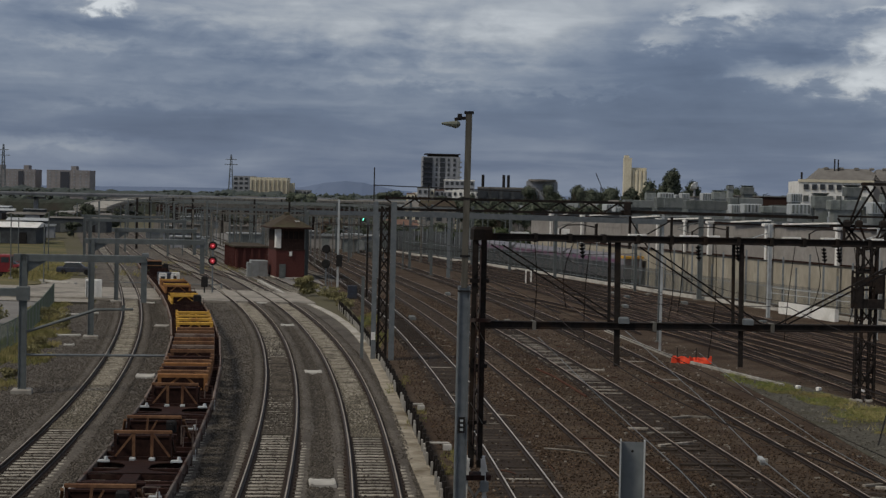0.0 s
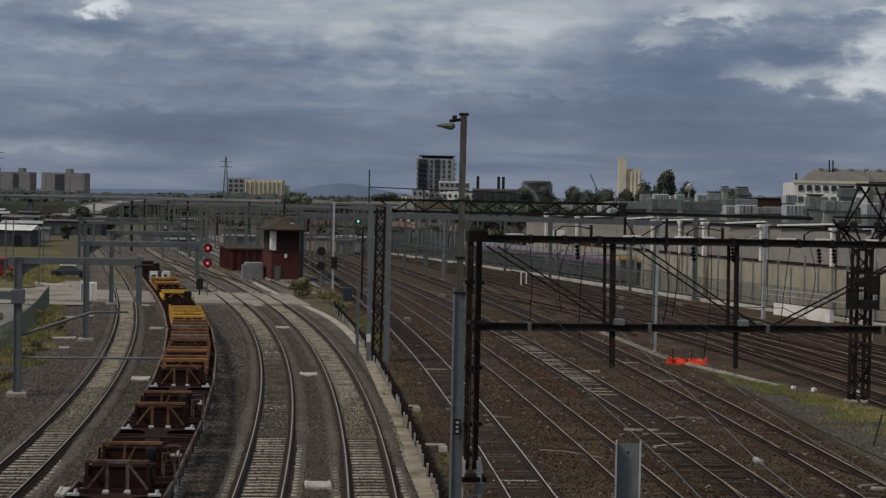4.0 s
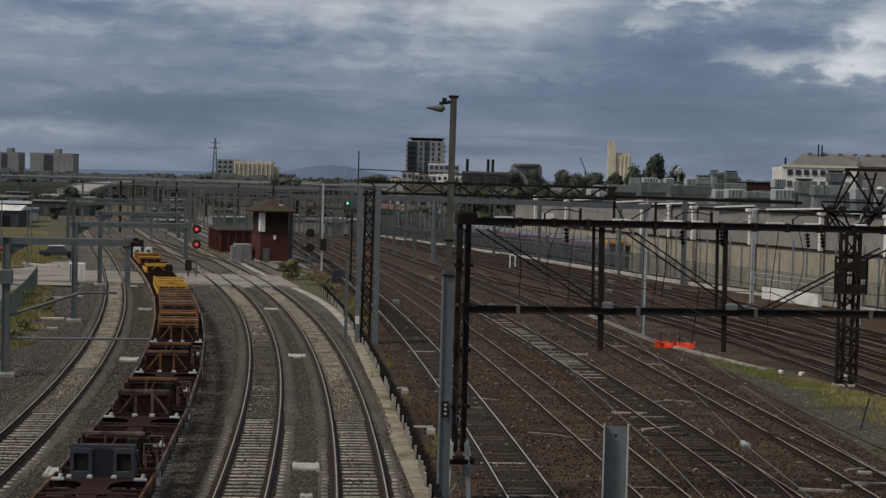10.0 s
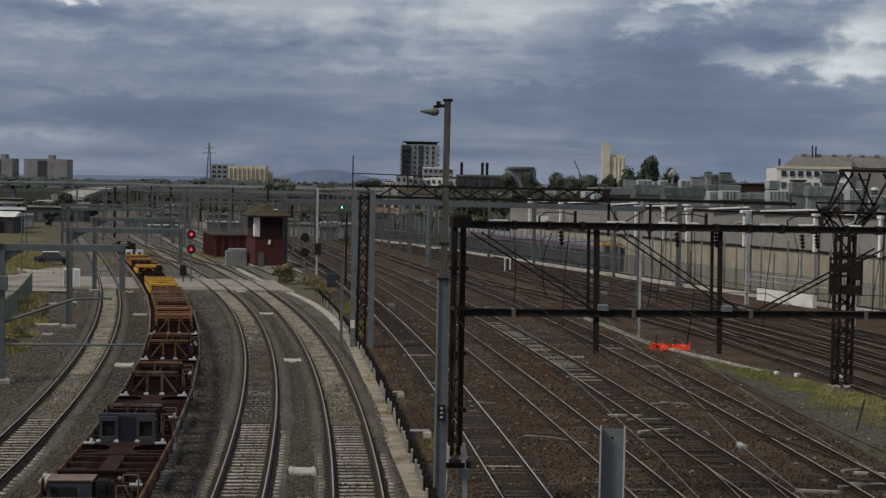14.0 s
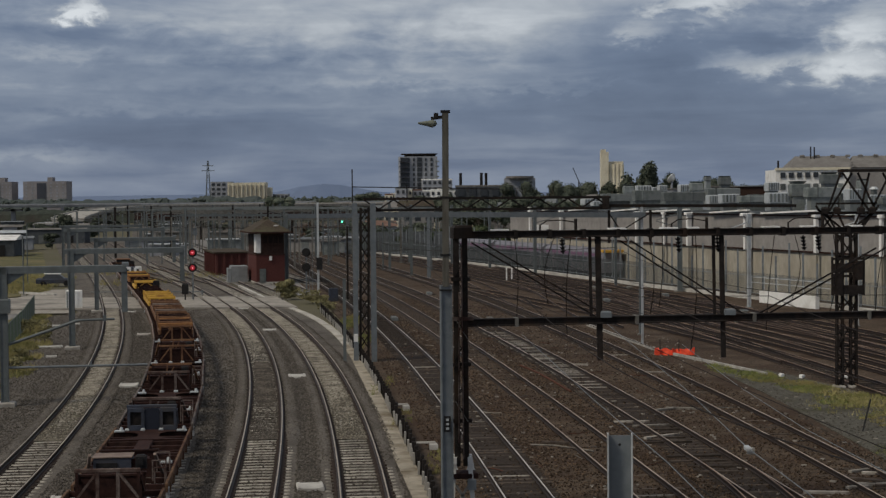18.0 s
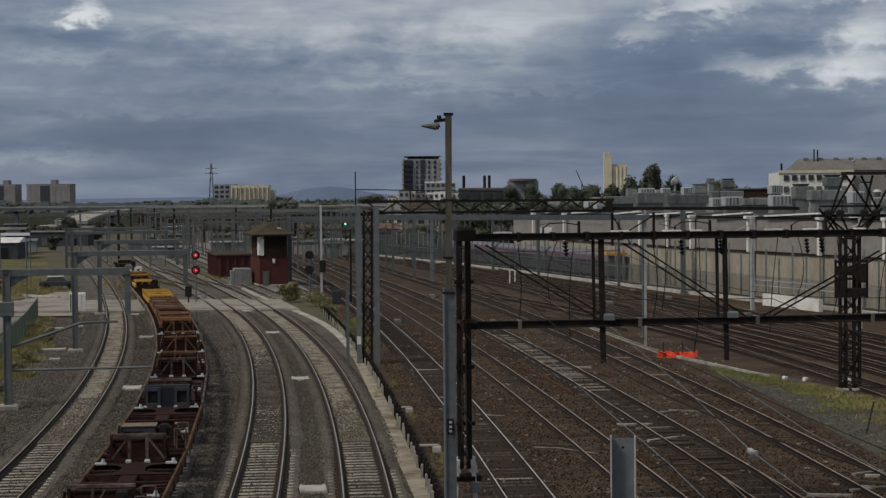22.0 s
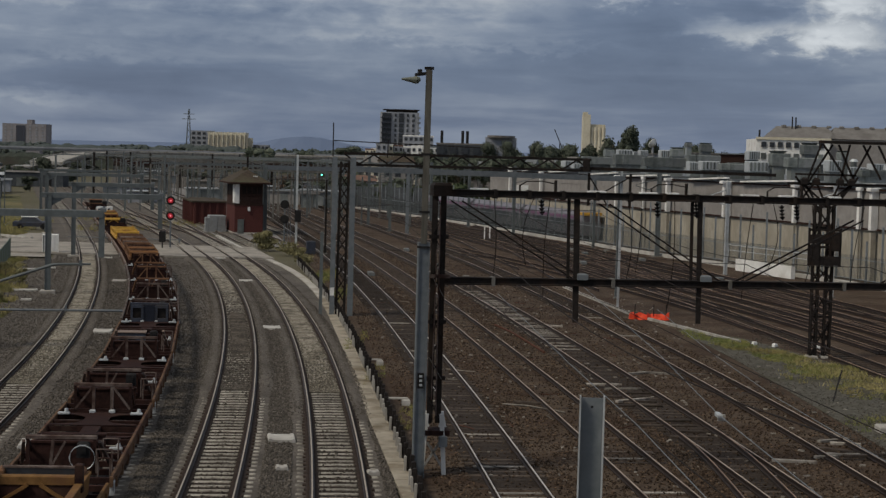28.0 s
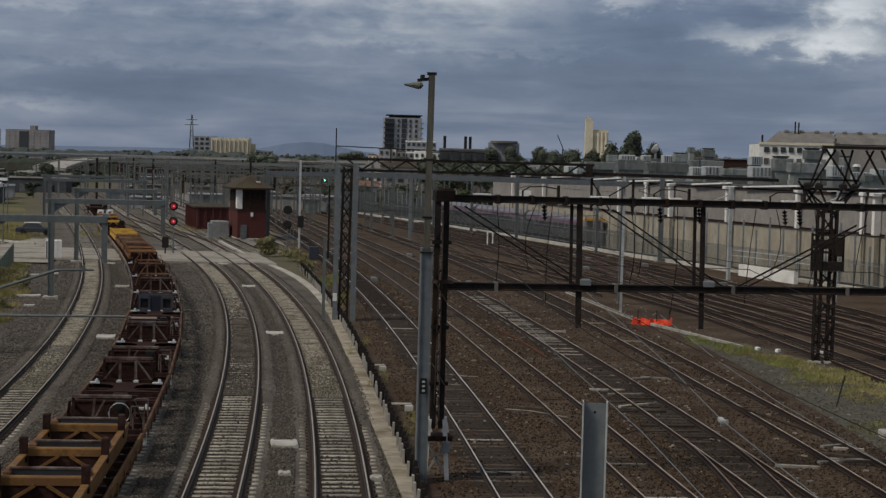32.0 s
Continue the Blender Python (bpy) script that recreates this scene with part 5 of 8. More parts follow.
def portal_far():
    """Second portal: lattice leg, grey posts, zigzag truss across the yard."""
    top = thing("catenary_gantry", "dark truss gantry with grey steel legs", "gantry")
    y = 104.0
    part("lattice_column", lattice(Mesh(), (-6.35, y, 0), (-6.25, y, 9.6), (1, 0.1, 0), 0.5, 0.8, 0.13), BLACK, top)
    for x, w in ((-5.72, 0.34), (-6.85, 0.3)):
        part("leg", Mesh().box(x, y - 0.3, 4.95, w, 0.3, 9.9, 4, ch=0.03), GALV, top, "grey steel leg")
    part("short_leg", Mesh().box(-7.55, y - 0.4, 2.6, 0.2, 0.2, 5.2, 4, ch=0.02), FARGREY, top)
    part("notice_plate", Mesh().box(-6.85, y - 0.47, 1.5, 0.26, 0.02, 0.5, 4), WHITE, top, "small white plate")
    x0, x1, n = -6.3, 9.3, 17
    ya = lambda x: y + (x + 6) * 0.17
    for z in (9.43, 10.13):
        part("truss_chord", Mesh().beam((x0, ya(x0), z), (x1, ya(x1), z), 0.2, 0.16), BLACK, top)
        part("truss_chord", Mesh().beam((x0, ya(x0) + 0.5, z), (x1, ya(x1) + 0.5, z), 0.12, 0.12), BLACK, top)
    for i in range(n):
        a, b = x0 + (x1 - x0) * i / n, x0 + (x1 - x0) * (i + 1) / n
        z0, z1 = (9.48, 10.08) if i % 2 else (10.08, 9.48)
        part("truss_web", Mesh().beam((a, ya(a), z0), (b, ya(b), z1), 0.09), BLACK, top)
    part("head_box", Mesh().box(9.0, ya(9), 9.8, 0.42, 0.6, 0.85, ch=0.08), BLACK, top)
    part("cross_beam", Mesh().beam((8.6, ya(8.6), 9.58), (21.5, ya(21.5), 9.46), 0.26, 0.2), BLACK, top)
    part("cross_beam", Mesh().beam((-6.0, ya(-6) + 6, 9.1), (12.2, ya(12.2) + 6, 8.9), 0.3, 0.36), GALV, top, "grey box-section beam")
    for x in (9.2, 11.9):
        part("hanger", Mesh().beam((x, ya(x), 7.2), (x, ya(x), 9.3), 0.16), BLACK, top)
    part("hanger_brace", Mesh().beam((9.2, ya(9.2), 7.5), (11.9, ya(11.9), 9.1), 0.07).beam((9.2, ya(9.2), 9.1), (10.4, ya(10.4), 7.3), 0.07), BLACK, top)
    white_leg = part("leg", Mesh().box(12.0, 113.2, 4.7, 0.15, 0.15, 9.4, 4, ch=0.02), GALV_PALE, top, "pale steel leg")
    part("rail_over", Mesh().beam((-7, y - 0.2, 10.9), (2.2, y + 1.2, 10.7), 0.06).beam((-7, y - 0.2, 9.9), (-7, y - 0.2, 12.0), 0.07).beam((-3.6, y, 9.9), (-3.6, y, 11.0), 0.06), BLACK, top)


def big_tower():
    """Four-legged lattice tower with a splayed head."""
    top = thing("lattice_tower", "black lattice catenary tower with a splayed head", "gantry")
    x, y = 20.03, 87.8
    for s in (-1, 1):
        part("lattice_leg", lattice(Mesh(), (x + s * 0.36, y, 0), (x + s * 0.36, y, 8.1), (1, 0, 0), 0.3, 0.7, 0.1), BLACK, top)
    for z in (1.1, 2.2, 3.9, 6.9, 8.0):
        part("brace", Mesh().beam((x - 0.55, y, z), (x + 0.55, y, z), 0.1), BLACK, top)
    for z0, z1 in ((0.2, 2.2), (2.2, 3.9), (3.9, 5.1), (6.6, 8.1)):
        for s in (-1, 1):
            part("brace", Mesh().beam((x - s * 0.5, y - 0.2, z0), (x + s * 0.5, y - 0.2, z1), 0.07), BLACK, top)
    for z in (5.0, 5.9, 6.8):
        part("cage_bar", Mesh().beam((x - 0.85, y - 0.35, z), (x + 0.85, y - 0.35, z), 0.12), BLACK, top)
    for z in (5.18, 6.32):
        part("cage_plate", Mesh().box(x - 0.02, y - 0.42, z, 1.7, 0.06, 0.48, ch=0.02), BLACK, top, "sooty solid cage plate")
    for dx in (-0.82, -0.28, 0.3, 0.82):
        part("cage_post", Mesh().beam((x + dx, y - 0.35, 4.9), (x + dx, y - 0.35, 6.9), 0.11), BLACK, top)
    part("balance_weight", Mesh().box(x - 0.5, y - 0.3, 5.5, 0.4, 0.4, 1.1, ch=0.05), BLACK, top, "dark balance weight in the cage")
    part("balance_weight", Mesh().box(x + 0.56, y - 0.3, 6.2, 0.38, 0.4, 1.0, ch=0.05), BLACK, top)
    for a, b in (((-0.5, 8.0), (-1.6, 9.6)), ((0.5, 8.0), (1.7, 9.6)), ((-1.0, 9.3), (-0.3, 11.3)), ((-0.9, 9.3), (0.3, 11.3)), ((1.2, 9.3), (-0.2, 11.3)), ((1.3, 9.3), (2.3, 11.3)), ((-1.5, 9.4), (0.0, 8.2)), ((1.6, 9.4), (0.1, 8.2)), ((1.5, 9.4), (0.6, 11.3)), ((2.9, 9.5), (1.9, 11.3)), ((2.7, 11.3), (3.7, 9.4)), ((-0.5, 9.3), (0.1, 8.0)), ((0.76, 9.3), (0.2, 8.0)), ((-1.13, 9.3), (-0.4, 8.1)), ((1.35, 9.3), (0.45, 8.1)), ((0.76, 9.4), (1.2, 11.3)), ((3.6, 9.4), (4.6, 11.3)), ((-0.5, 9.4), (-1.3, 8.3))):
        part("head_strut", Mesh().beam((x + a[0], y, a[1]), (x + b[0], y, b[1]), 0.1), BLACK, top)

    for dx in (-1.13, -0.5, 0.76, 1.35):
        part("head_hub", Mesh().box(x + dx, y, 9.35, 0.34, 0.4, 0.36, ch=0.1), BLACK, top)
    part("head_beam", Mesh().box(x + 2.9, y, 11.42, 6.6, 0.5, 0.16, ch=0.03), BLACK, top)
    part("lower_beam", Mesh().beam((x - 2.0, y, 9.2), (x + 6.0, y + 1, 9.2), 0.14).beam((x - 1.6, y, 9.7), (x + 1.6, y, 9.7), 0.1), BLACK, top)
    ft = Mesh().box(x - 0.4, y, 0.02, 0.6, 0.6, 0.24, ch=0.05).box(x + 0.4, y, 0.02, 0.6, 0.6, 0.24, ch=0.05)
    part("footing", ft, CONCRETE, top)


def cantilever_portal(x, y, z, reach, rz, leg=0.4, arms=True, steel=None, label="grey steel catenary mast with a long arm"):
    """A mast beside the freight line with a box arm, a drop post and registration arms. Local +x runs over the track."""
    steel = steel or FARGREY
    top = thing("catenary_mast", label, "catenary mast", pose(x, y, 0, 0, 0, rz), group="masts of the freight line")
    part("mast", Mesh().box(0, 0, z / 2, leg * 0.78, leg * 0.8, z, ch=0.02).box(-leg * 0.42, 0, z / 2, 0.04, leg, z).box(leg * 0.42, 0, z / 2, 0.04, leg, z), steel, top)
    part("arm", Mesh().box(reach / 2 - 0.2, 0, z - 0.17, reach + 0.6, leg * 0.8, 0.36, ch=0.03), steel, top)
    part("gusset", Mesh().hull([(0.2, -0.08, z - 0.35), (1.1, -0.08, z - 0.35), (0.2, -0.08, z - 0.9)], [(0.2, 0.08, z - 0.35), (1.1, 0.08, z - 0.35), (0.2, 0.08, z - 0.9)]), steel, top)
    part("drop_post", Mesh().box(reach, 0, z - 1.25, leg * 0.72, leg * 0.6, 2.2), steel, top)
    part("arm_end_box", Mesh().box(reach + 0.05, 0, z + 0.04, 0.34, 0.3, 0.22, ch=0.05), GALV, top)
    part("footing", Mesh().box(0, 0, 0.06, 1.0, 1.0, 0.34, ch=0.05), CONCRETE, top)
    if arms:
        part("registration_arm", Mesh().tube((0.1, 0, 1.93), (7.0, 0, 1.93), 0.06, n=8).box(4.2, 0, 2.03, 0.1, 0.1, 0.3), GALV, top, "pale tubular arm")
        part("registration_arm", Mesh().tube((0.1, 0, 3.05), (3.6, 0, 4.22), 0.075, n=8).tube((3.6, 0, 4.22), (5.4, 0, 4.26), 0.06, n=8).box(4.9, 0, 4.3, 0.16, 0.12, 0.3), steel, top, "bent tubular arm")
        part("cross_arm", Mesh().box(-2.6, 0.1, 5.05, 5.2, 0.36, 0.4, ch=0.03).box(0, 0, 5.0, 0.62, 0.6, 0.7, ch=0.05), steel, top, "heavy box arm with a collar")
    return top


gantry_near()
lamp_mast()
portal_far()
big_tower()
cantilever_portal(-22.9, 82.2, 6.95, 5.9, 10)
for yy, dx, z, reach in ((113.6, -2.5, 6.9, 7.5), (151, -1.4, 6.8, 7.0), (188, -4.0, 7.0, 10.5), (240, -4.0, 6.6, 11)):
    cantilever_portal(T1(yy) + dx, yy, z, reach, heading(T1, yy), 0.42, False, FARGREY, "grey steel catenary portal mast beyond the crossing" if yy > 160 else "grey steel catenary mast beside the freight line")


def plain_mast(x, y, z, w=0.26, mat=GALV, arm=2.4, side=1, group="masts of the yard"):
    mat = FARGREY if mat is GALV else mat
    top = thing("catenary_mast", "grey steel catenary mast with a short bracket arm", "catenary mast", pose(x, y, 0, 0, 0, rnd.uniform(0, 14)), group=group)
    part("mast", Mesh().box(0, 0, z / 2, w * 0.7, w, z, ch=0.02).box(-w * 0.4, 0, z / 2, 0.03, w * 1.1, z).box(w * 0.4, 0, z / 2, 0.03, w * 1.1, z), mat, top)
    if arm:
        part("bracket", Mesh().tube((0, 0, z - 0.7), (side * arm, 0, z - 1.4), 0.05, n=6).tube((0, 0, z - 2.2), (side * arm, 0, z - 1.5), 0.05, n=6), mat, top)
    part("footing", Mesh().box(0, 0, 0.0, w * 2.0, w * 2.0, 0.24, ch=0.04), POLE, top)
    return top


for x, y, z, w, mt, arm, side in ((-10.5, 232, 9.5, 0.4, GALV, 2.5, 1), (-7.0, 217, 9.3, 0.4, GALV, 2.5, -1), (-4.56, 211, 9.0, 0.45, GALV, 2.5, 1), (22.7, 176.5, 9.0, 0.55, GALV, 2.5, -1), (17.0, 188.6, 8.4, 0.3, GALV, 0, 1), (-21.9, 204, 8.2, 0.55, GALV, 0, 1), (25.5, 150, 8.5, 0.3, GALV_PALE, 2, -1), (-2.0, 252, 9.0, 0.4, GALV, 2.5, 1), (3.5, 236, 9.0, 0.4, GALV, 2.5, -1), (9.0, 214, 9.0, 0.4, GALV, 2.5, 1), (-26, 290, 9.0, 0.4, GALV, 2.5, 1), (-38, 330, 9.0, 0.4, GALV, 2.5, 1), (-18, 268, 9.2, 0.4, GALV, 2.5, -1), (-31, 262, 9.0, 0.35, BLACK, 2.5, 1), (-46, 330, 9.0, 0.4, BLACK, 2.5, 1), (-53, 300, 9.0, 0.4, BLACK, 2.5, 1), (-61, 290, 9.0, 0.4, BLACK, 0, 1), (-44, 262, 9.0, 0.35, GALV, 2.5, 1), (-66, 350, 9.0, 0.4, BLACK, 2, 1), (-56, 370, 9.0, 0.4, GALV, 2, 1), (-75, 370, 9.0, 0.4, BLACK, 2, -1), (-48, 390, 9.0, 0.4, BLACK, 2, -1), (-11.7, 165.4, 7.4, 0.2, BLACK, 0, 1), (12.8, 122, 8.8, 0.2, GALV, 0, 1), (30, 128, 8.8, 0.24, GALV_PALE, 2, -1)):
    plain_mast(x, y, z, w, mt, arm, side)

sg = thing("catenary_gantry", "grey box beam gantry beside the signal cabin", "gantry")
part("cross_beam", Mesh().beam((-21.9, 204, 8.05), (-4.6, 209, 8.05), 0.4, 0.5), GALV, sg)
part("leg", Mesh().box(-13.4, 206.5, 4.0, 0.4, 0.4, 8.0), GALV, sg)
part("leg", Mesh().box(-4.6, 209, 4.0, 0.4, 0.4, 8.0), GALV, sg)
for k, (xa, ya_, xb, yb_) in enumerate(((-40, 300, -5, 290), (-62, 340, -20, 330), (-70, 300, -42, 296), (-82, 380, -34, 372))):
    fg = thing("catenary_gantry", "distant dark portal over the station approach", "gantry")
    part("cross_beam", Mesh().beam((xa, ya_, 8.4), (xb, yb_, 8.4), 0.2, 0.22), FARGREY, fg)
    for s in (0, 0.5, 1):
        part("leg", Mesh().box(xa + (xb - xa) * s, ya_ + (yb_ - ya_) * s, 4.1, 0.3, 0.3, 8.2), FARGREY, fg)

# near channel post
np_ = thing("steel_post", "galvanised steel channel post standing near the bridge", "post", pose(1.93, 21.0, 0, 0, 0, -3))
part("web", Mesh().box(0, 0.07, 3.58, 0.3, 0.016, 7.17), GALV, np_)
for s in (-1, 1):
    part("flange", Mesh().box(s * 0.15, 0.0, 3.6, 0.016, 0.16, 7.2), GALV_PALE, np_)
part("bolt_hole", Mesh().tube((0, 0.058, 7.05), (0, 0.064, 7.05), 0.018, n=10), DARK, np_)


# ---- wires ----
def wire(pts, r=0.018, label="thin sagging overhead wire", mat=None):
    pts = [Vector(p) for p in pts]
    if (pts[-1].xy - pts[0].xy).length < 0.5:
        me = Mesh().tube(pts[0], pts[-1], r, n=6)
    else:
        me = Mesh().sweep(pts, [(r * math.cos(a), r * math.sin(a)) for a in (0, 1.257, 2.513, 3.77, 5.027)])
    return thing("overhead_wire", label, "wire", mesh=me, mats=(mat or BLACK,), group="overhead wires")


def sagged(a, b, sag, n=8):
    a, b = Vector(a), Vector(b)
    return [a + (b - a) * (i / n) - Vector((0, 0, sag * 4 * (i / n) * (1 - i / n))) for i in range(n + 1)]


for tr, zc in ((T4, 5.1), (T5, 5.1), (T6, 5.0), (T7, 5.0)):
    wire(sagged((tr(20) - 0.1, 20, zc + 0.1), (tr(56) - 0.1, 56, zc), 0.1), 0.012)
    wire(sagged((tr(56) - 0.1, 56, zc), (tr(107), 107, zc), 0.15), 0.012)
    wire(sagged((tr(20), 20, 6.9), (tr(56), 56, 6.8), 0.6), 0.014)
    wire(sagged((tr(56), 56, 6.8), (tr(107), 107, 6.9), 0.9), 0.014)
    wire(sagged((tr(107), 107, 6.9), (tr(210), 210, 6.9), 1.2), 0.02)

# slack droppers that hang below the gantry beams
rdw = random.Random(12)
for x0, z1 in ((1.6, 6.0), (2.9, 6.6), (3.4, 5.6), (6.0, 5.9), (6.5, 6.4), (7.6, 5.2), (10.2, 5.6), (10.9, 6.6), (12.2, 6.0), (12.9, 6.8), (14.1, 6.2), (16.4, 6.6), (17.2, 5.8)):
    y0 = 53.0 + (x0 + 0.15) * 0.17 + rdw.uniform(0.2, 1.2)
    sw = rdw.uniform(-0.35, 0.35)
    pts = [(x0 + sw * math.sin(3.1 * u) + 0.5 * u * u * sw, y0 + 1.4 * u, 8.85 + (z1 - 8.85) * u) for u in steps(0, 1, 7)]
    wire(pts, 0.014, "slack cable hanging from the gantry")

# pale line wires that come down to the bridge
for pts in (((4.9, 60.4, 5.75), (5.2, 40, 5.6), (5.1, 30.2, 5.6), (5.35, 22, 5.6)), ((1.9, 57, 5.5), (3.0, 39.2, 5.4), (3.6, 30, 5.4), (3.95, 21, 5.4)), ((7.4, 57, 5.1), (7.4, 45.3, 5.0), (7.5, 37, 5.0), (8.2, 24, 5.0))):
    wire(pts, 0.009, "pale overhead line wire above the yard", GALV)
joint = thing("wire_joint", "pale section insulator on the line wire", "insulator", pose(5.1, 30.2, 5.6))
part("body", Mesh().box(0, 0, 0, 0.1, 0.34, 0.07, ch=0.02), GALV_PALE, joint)
part("clamp", Mesh().box(0.06, 0.08, -0.06, 0.14, 0.05, 0.12), CONCRETE, joint)

# ---- signals ----
def light_signal(x, y, zs, z, lit, label, rz=0, ladder=False):
    top = thing("railway_signal", label, "railway signal", pose(x, y, 0, 0, 0, rz))
    part("post", Mesh().tube((0, 0.12, 0), (0, 0.12, z), 0.08, n=8), GALV, top)
    for zz in zs:
        hd = part("signal_head", Mesh().tube((0, -0.05, zz), (0, 0.1, zz), 0.44, n=20), DARK, top, "round black backing disc")
        part("hood", Mesh().tube((0, -0.1, zz + 0.0), (0, -0.05, zz), 0.32, n=16), DARK, hd)
        if lit:
            part("lens", Mesh().tube((0, -0.12, zz), (0, -0.06, zz), 0.26, n=16), lit, hd, "lit red lens")
            part("lamp_core", Mesh().tube((0.02, -0.14, zz), (0.02, -0.11, zz), 0.09, n=12), REDCORE if lit is REDLIGHT else lit, hd)
    if ladder:
        part("ladder", Mesh().beam((0.3, 0.2, 0), (0.3, 0.2, z), 0.05).beam((0.6, 0.2, 0), (0.6, 0.2, z), 0.05), GALV, top)
    return top


light_signal(-27.4, 167, (4.87, 3.35), 5.6, REDLIGHT, "two red signal lights on a slim post")
wire([(-27.1, 167, 5.5), (-27.0, 167, 9.4)], 0.05, "slim grey rod above the signal", GALV)
light_signal(-16.1, 168.5, (4.75, 3.25), 5.2, None, "pair of dark round signal heads on a grey post", 0, True)
sg2 = thing("signal_mast", "slender grey mast beside the signal heads", "signal mast", pose(-14.9, 168.6, 0))
part("post", Mesh().box(0, 0, 4.9, 0.2, 0.2, 9.8), GALV_PALE, sg2)
part("relay_case", Mesh().box(0.15, -0.2, 3.6, 0.6, 0.4, 1.2, ch=0.05), DARK, sg2)
part("arm", Mesh().beam((0, 0, 6.9), (-1.9, 0, 6.2), 0.06).beam((0, 0, 6.9), (1.5, 0, 6.3), 0.06), GALV, sg2)
lbox = thing("relay_cabinet", "blue-grey trackside relay cabinet", "cabinet", pose(-13.1, 165, 0, 0, 0, 10))
part("body", Mesh().box(0, 0, 0.65, 0.9, 0.6, 1.3, ch=0.04), BLUESTEEL, lbox)
part("door", Mesh().box(0, -0.31, 0.65, 0.8, 0.03, 1.15), BLUESTEEL, lbox)
light_signal(-29.5, 400, (4.6,), 6.0, GREENLIGHT, "distant green signal light")
sh = thing("shunting_signal", "dark ground signal on a short post by the crossing", "railway signal", pose(-28.0, 166, 0))
part("post", Mesh().box(0, 0, 0.5, 0.12, 0.12, 1.0), DARK, sh)
part("head", Mesh().box(0, 0, 1.3, 0.62, 0.4, 1.1, ch=0.12), DARK, sh)
part("cross_arm", Mesh().beam((-9.5, 0, 1.05), (1.9, 0, 1.0), 0.07).box(1.7, 0, 0.95, 0.16, 0.1, 0.5), GALV, sh)


# ---- signal cabin ----
SMOKED = material("sun_shaded_brown_glass", (0.012, 0.008, 0.007), (0.028, 0.02, 0.017), 3, 0.75, bump=0.0)


def signal_cabin():
    top = thing("signal_cabin", "two-storey red brick signal cabin with brown hip roof", "signal box", pose(-21.65, 199.5, 0, 0, 0, 14.5))
    W, D = 3.4, 8.0
    part("brick_base", Mesh().box(-W / 2, D / 2, 1.75, W, D, 3.5), BRICK, top)
    part("plinth", Mesh().box(-W / 2, D / 2, 0.12, W + 0.14, D + 0.14, 0.3, ch=0.03), CONCRETE, top)
    part("brick_door", Mesh().box(-W + 0.75, -0.03, 1.0, 0.75, 0.08, 1.7), HVAC, top, "grey service box")
    part("upper_wall", Mesh().box(-W / 2, D / 2, 4.95, W - 0.1, D - 0.1, 2.8), TIMBER, top)
    part("string_course", Mesh().box(-W / 2, D / 2, 3.55, W + 0.12, D + 0.12, 0.14), TIMBER, top)
    part("white_board", Mesh().box(-W - 0.02, 0.7, 4.9, 0.1, 1.5, 2.2), WHITE, top, "white painted corner board")
    part("white_board", Mesh().box(-W + 0.28, -0.02, 4.9, 0.5, 0.1, 2.3), WHITE, top)
    for k in range(4):
        wn = part("window", Mesh().box(-W + 1.1 + k * 0.62, 0.02, 5.35, 0.5, 0.08, 0.9), SMOKED, top, "dark brown-tinted pane")
        part("window_frame", Mesh().box(-W + 1.1 + k * 0.62, -0.03, 4.68, 0.58, 0.06, 0.06).box(-W + 1.1 + k * 0.62 - 0.28, -0.03, 5.3, 0.05, 0.06, 1.25), TIMBER, wn)
    for k in range(4):
        part("window", Mesh().box(-W + 0.0, 2.2 + k * 1.5, 5.25, 0.08, 1.2, 1.2), SMOKED, top)
    e = 0.85
    x0, x1, y0, y1 = -W - e, e, -e, D + e
    xm = (x0 + x1) / 2
    rf = Mesh()
    zb, zt = 6.25, 7.75
    A, B, C, E_ = (x0, y0, zb), (x1, y0, zb), (x1, y1, zb), (x0, y1, zb)
    R0, R1 = (xm, y0 + 2.4, zt), (xm, y1 - 2.4, zt)
    rf.quad(A, B, R0).quad(B, C, R1, R0).quad(C, E_, R1).quad(E_, A, R0, R1).quad(E_, C, B, A)
    part("hip_roof", rf, ROOF, top)
    part("eave_board", Mesh().box(xm, y0, zb - 0.06, x1 - x0, 0.08, 0.18).box(x0, (y0 + y1) / 2, zb - 0.06, 0.08, y1 - y0, 0.18).box(x1, (y0 + y1) / 2, zb - 0.06, 0.08, y1 - y0, 0.18), TIMBER, top)
    part("ridge_vent", Mesh().box(xm, D / 2, zt + 0.1, 0.5, 2.2, 0.3, ch=0.08), ROOF, top)
    part("roof_light", Mesh().box(xm + 0.75, y0 + 1.3, 7.0, 0.5, 0.5, 0.12), WHITE, top)
    part("wall_lamp", Mesh().box(-W / 2, -0.1, 3.1, 0.3, 0.15, 0.5), WHITE, top)


signal_cabin()


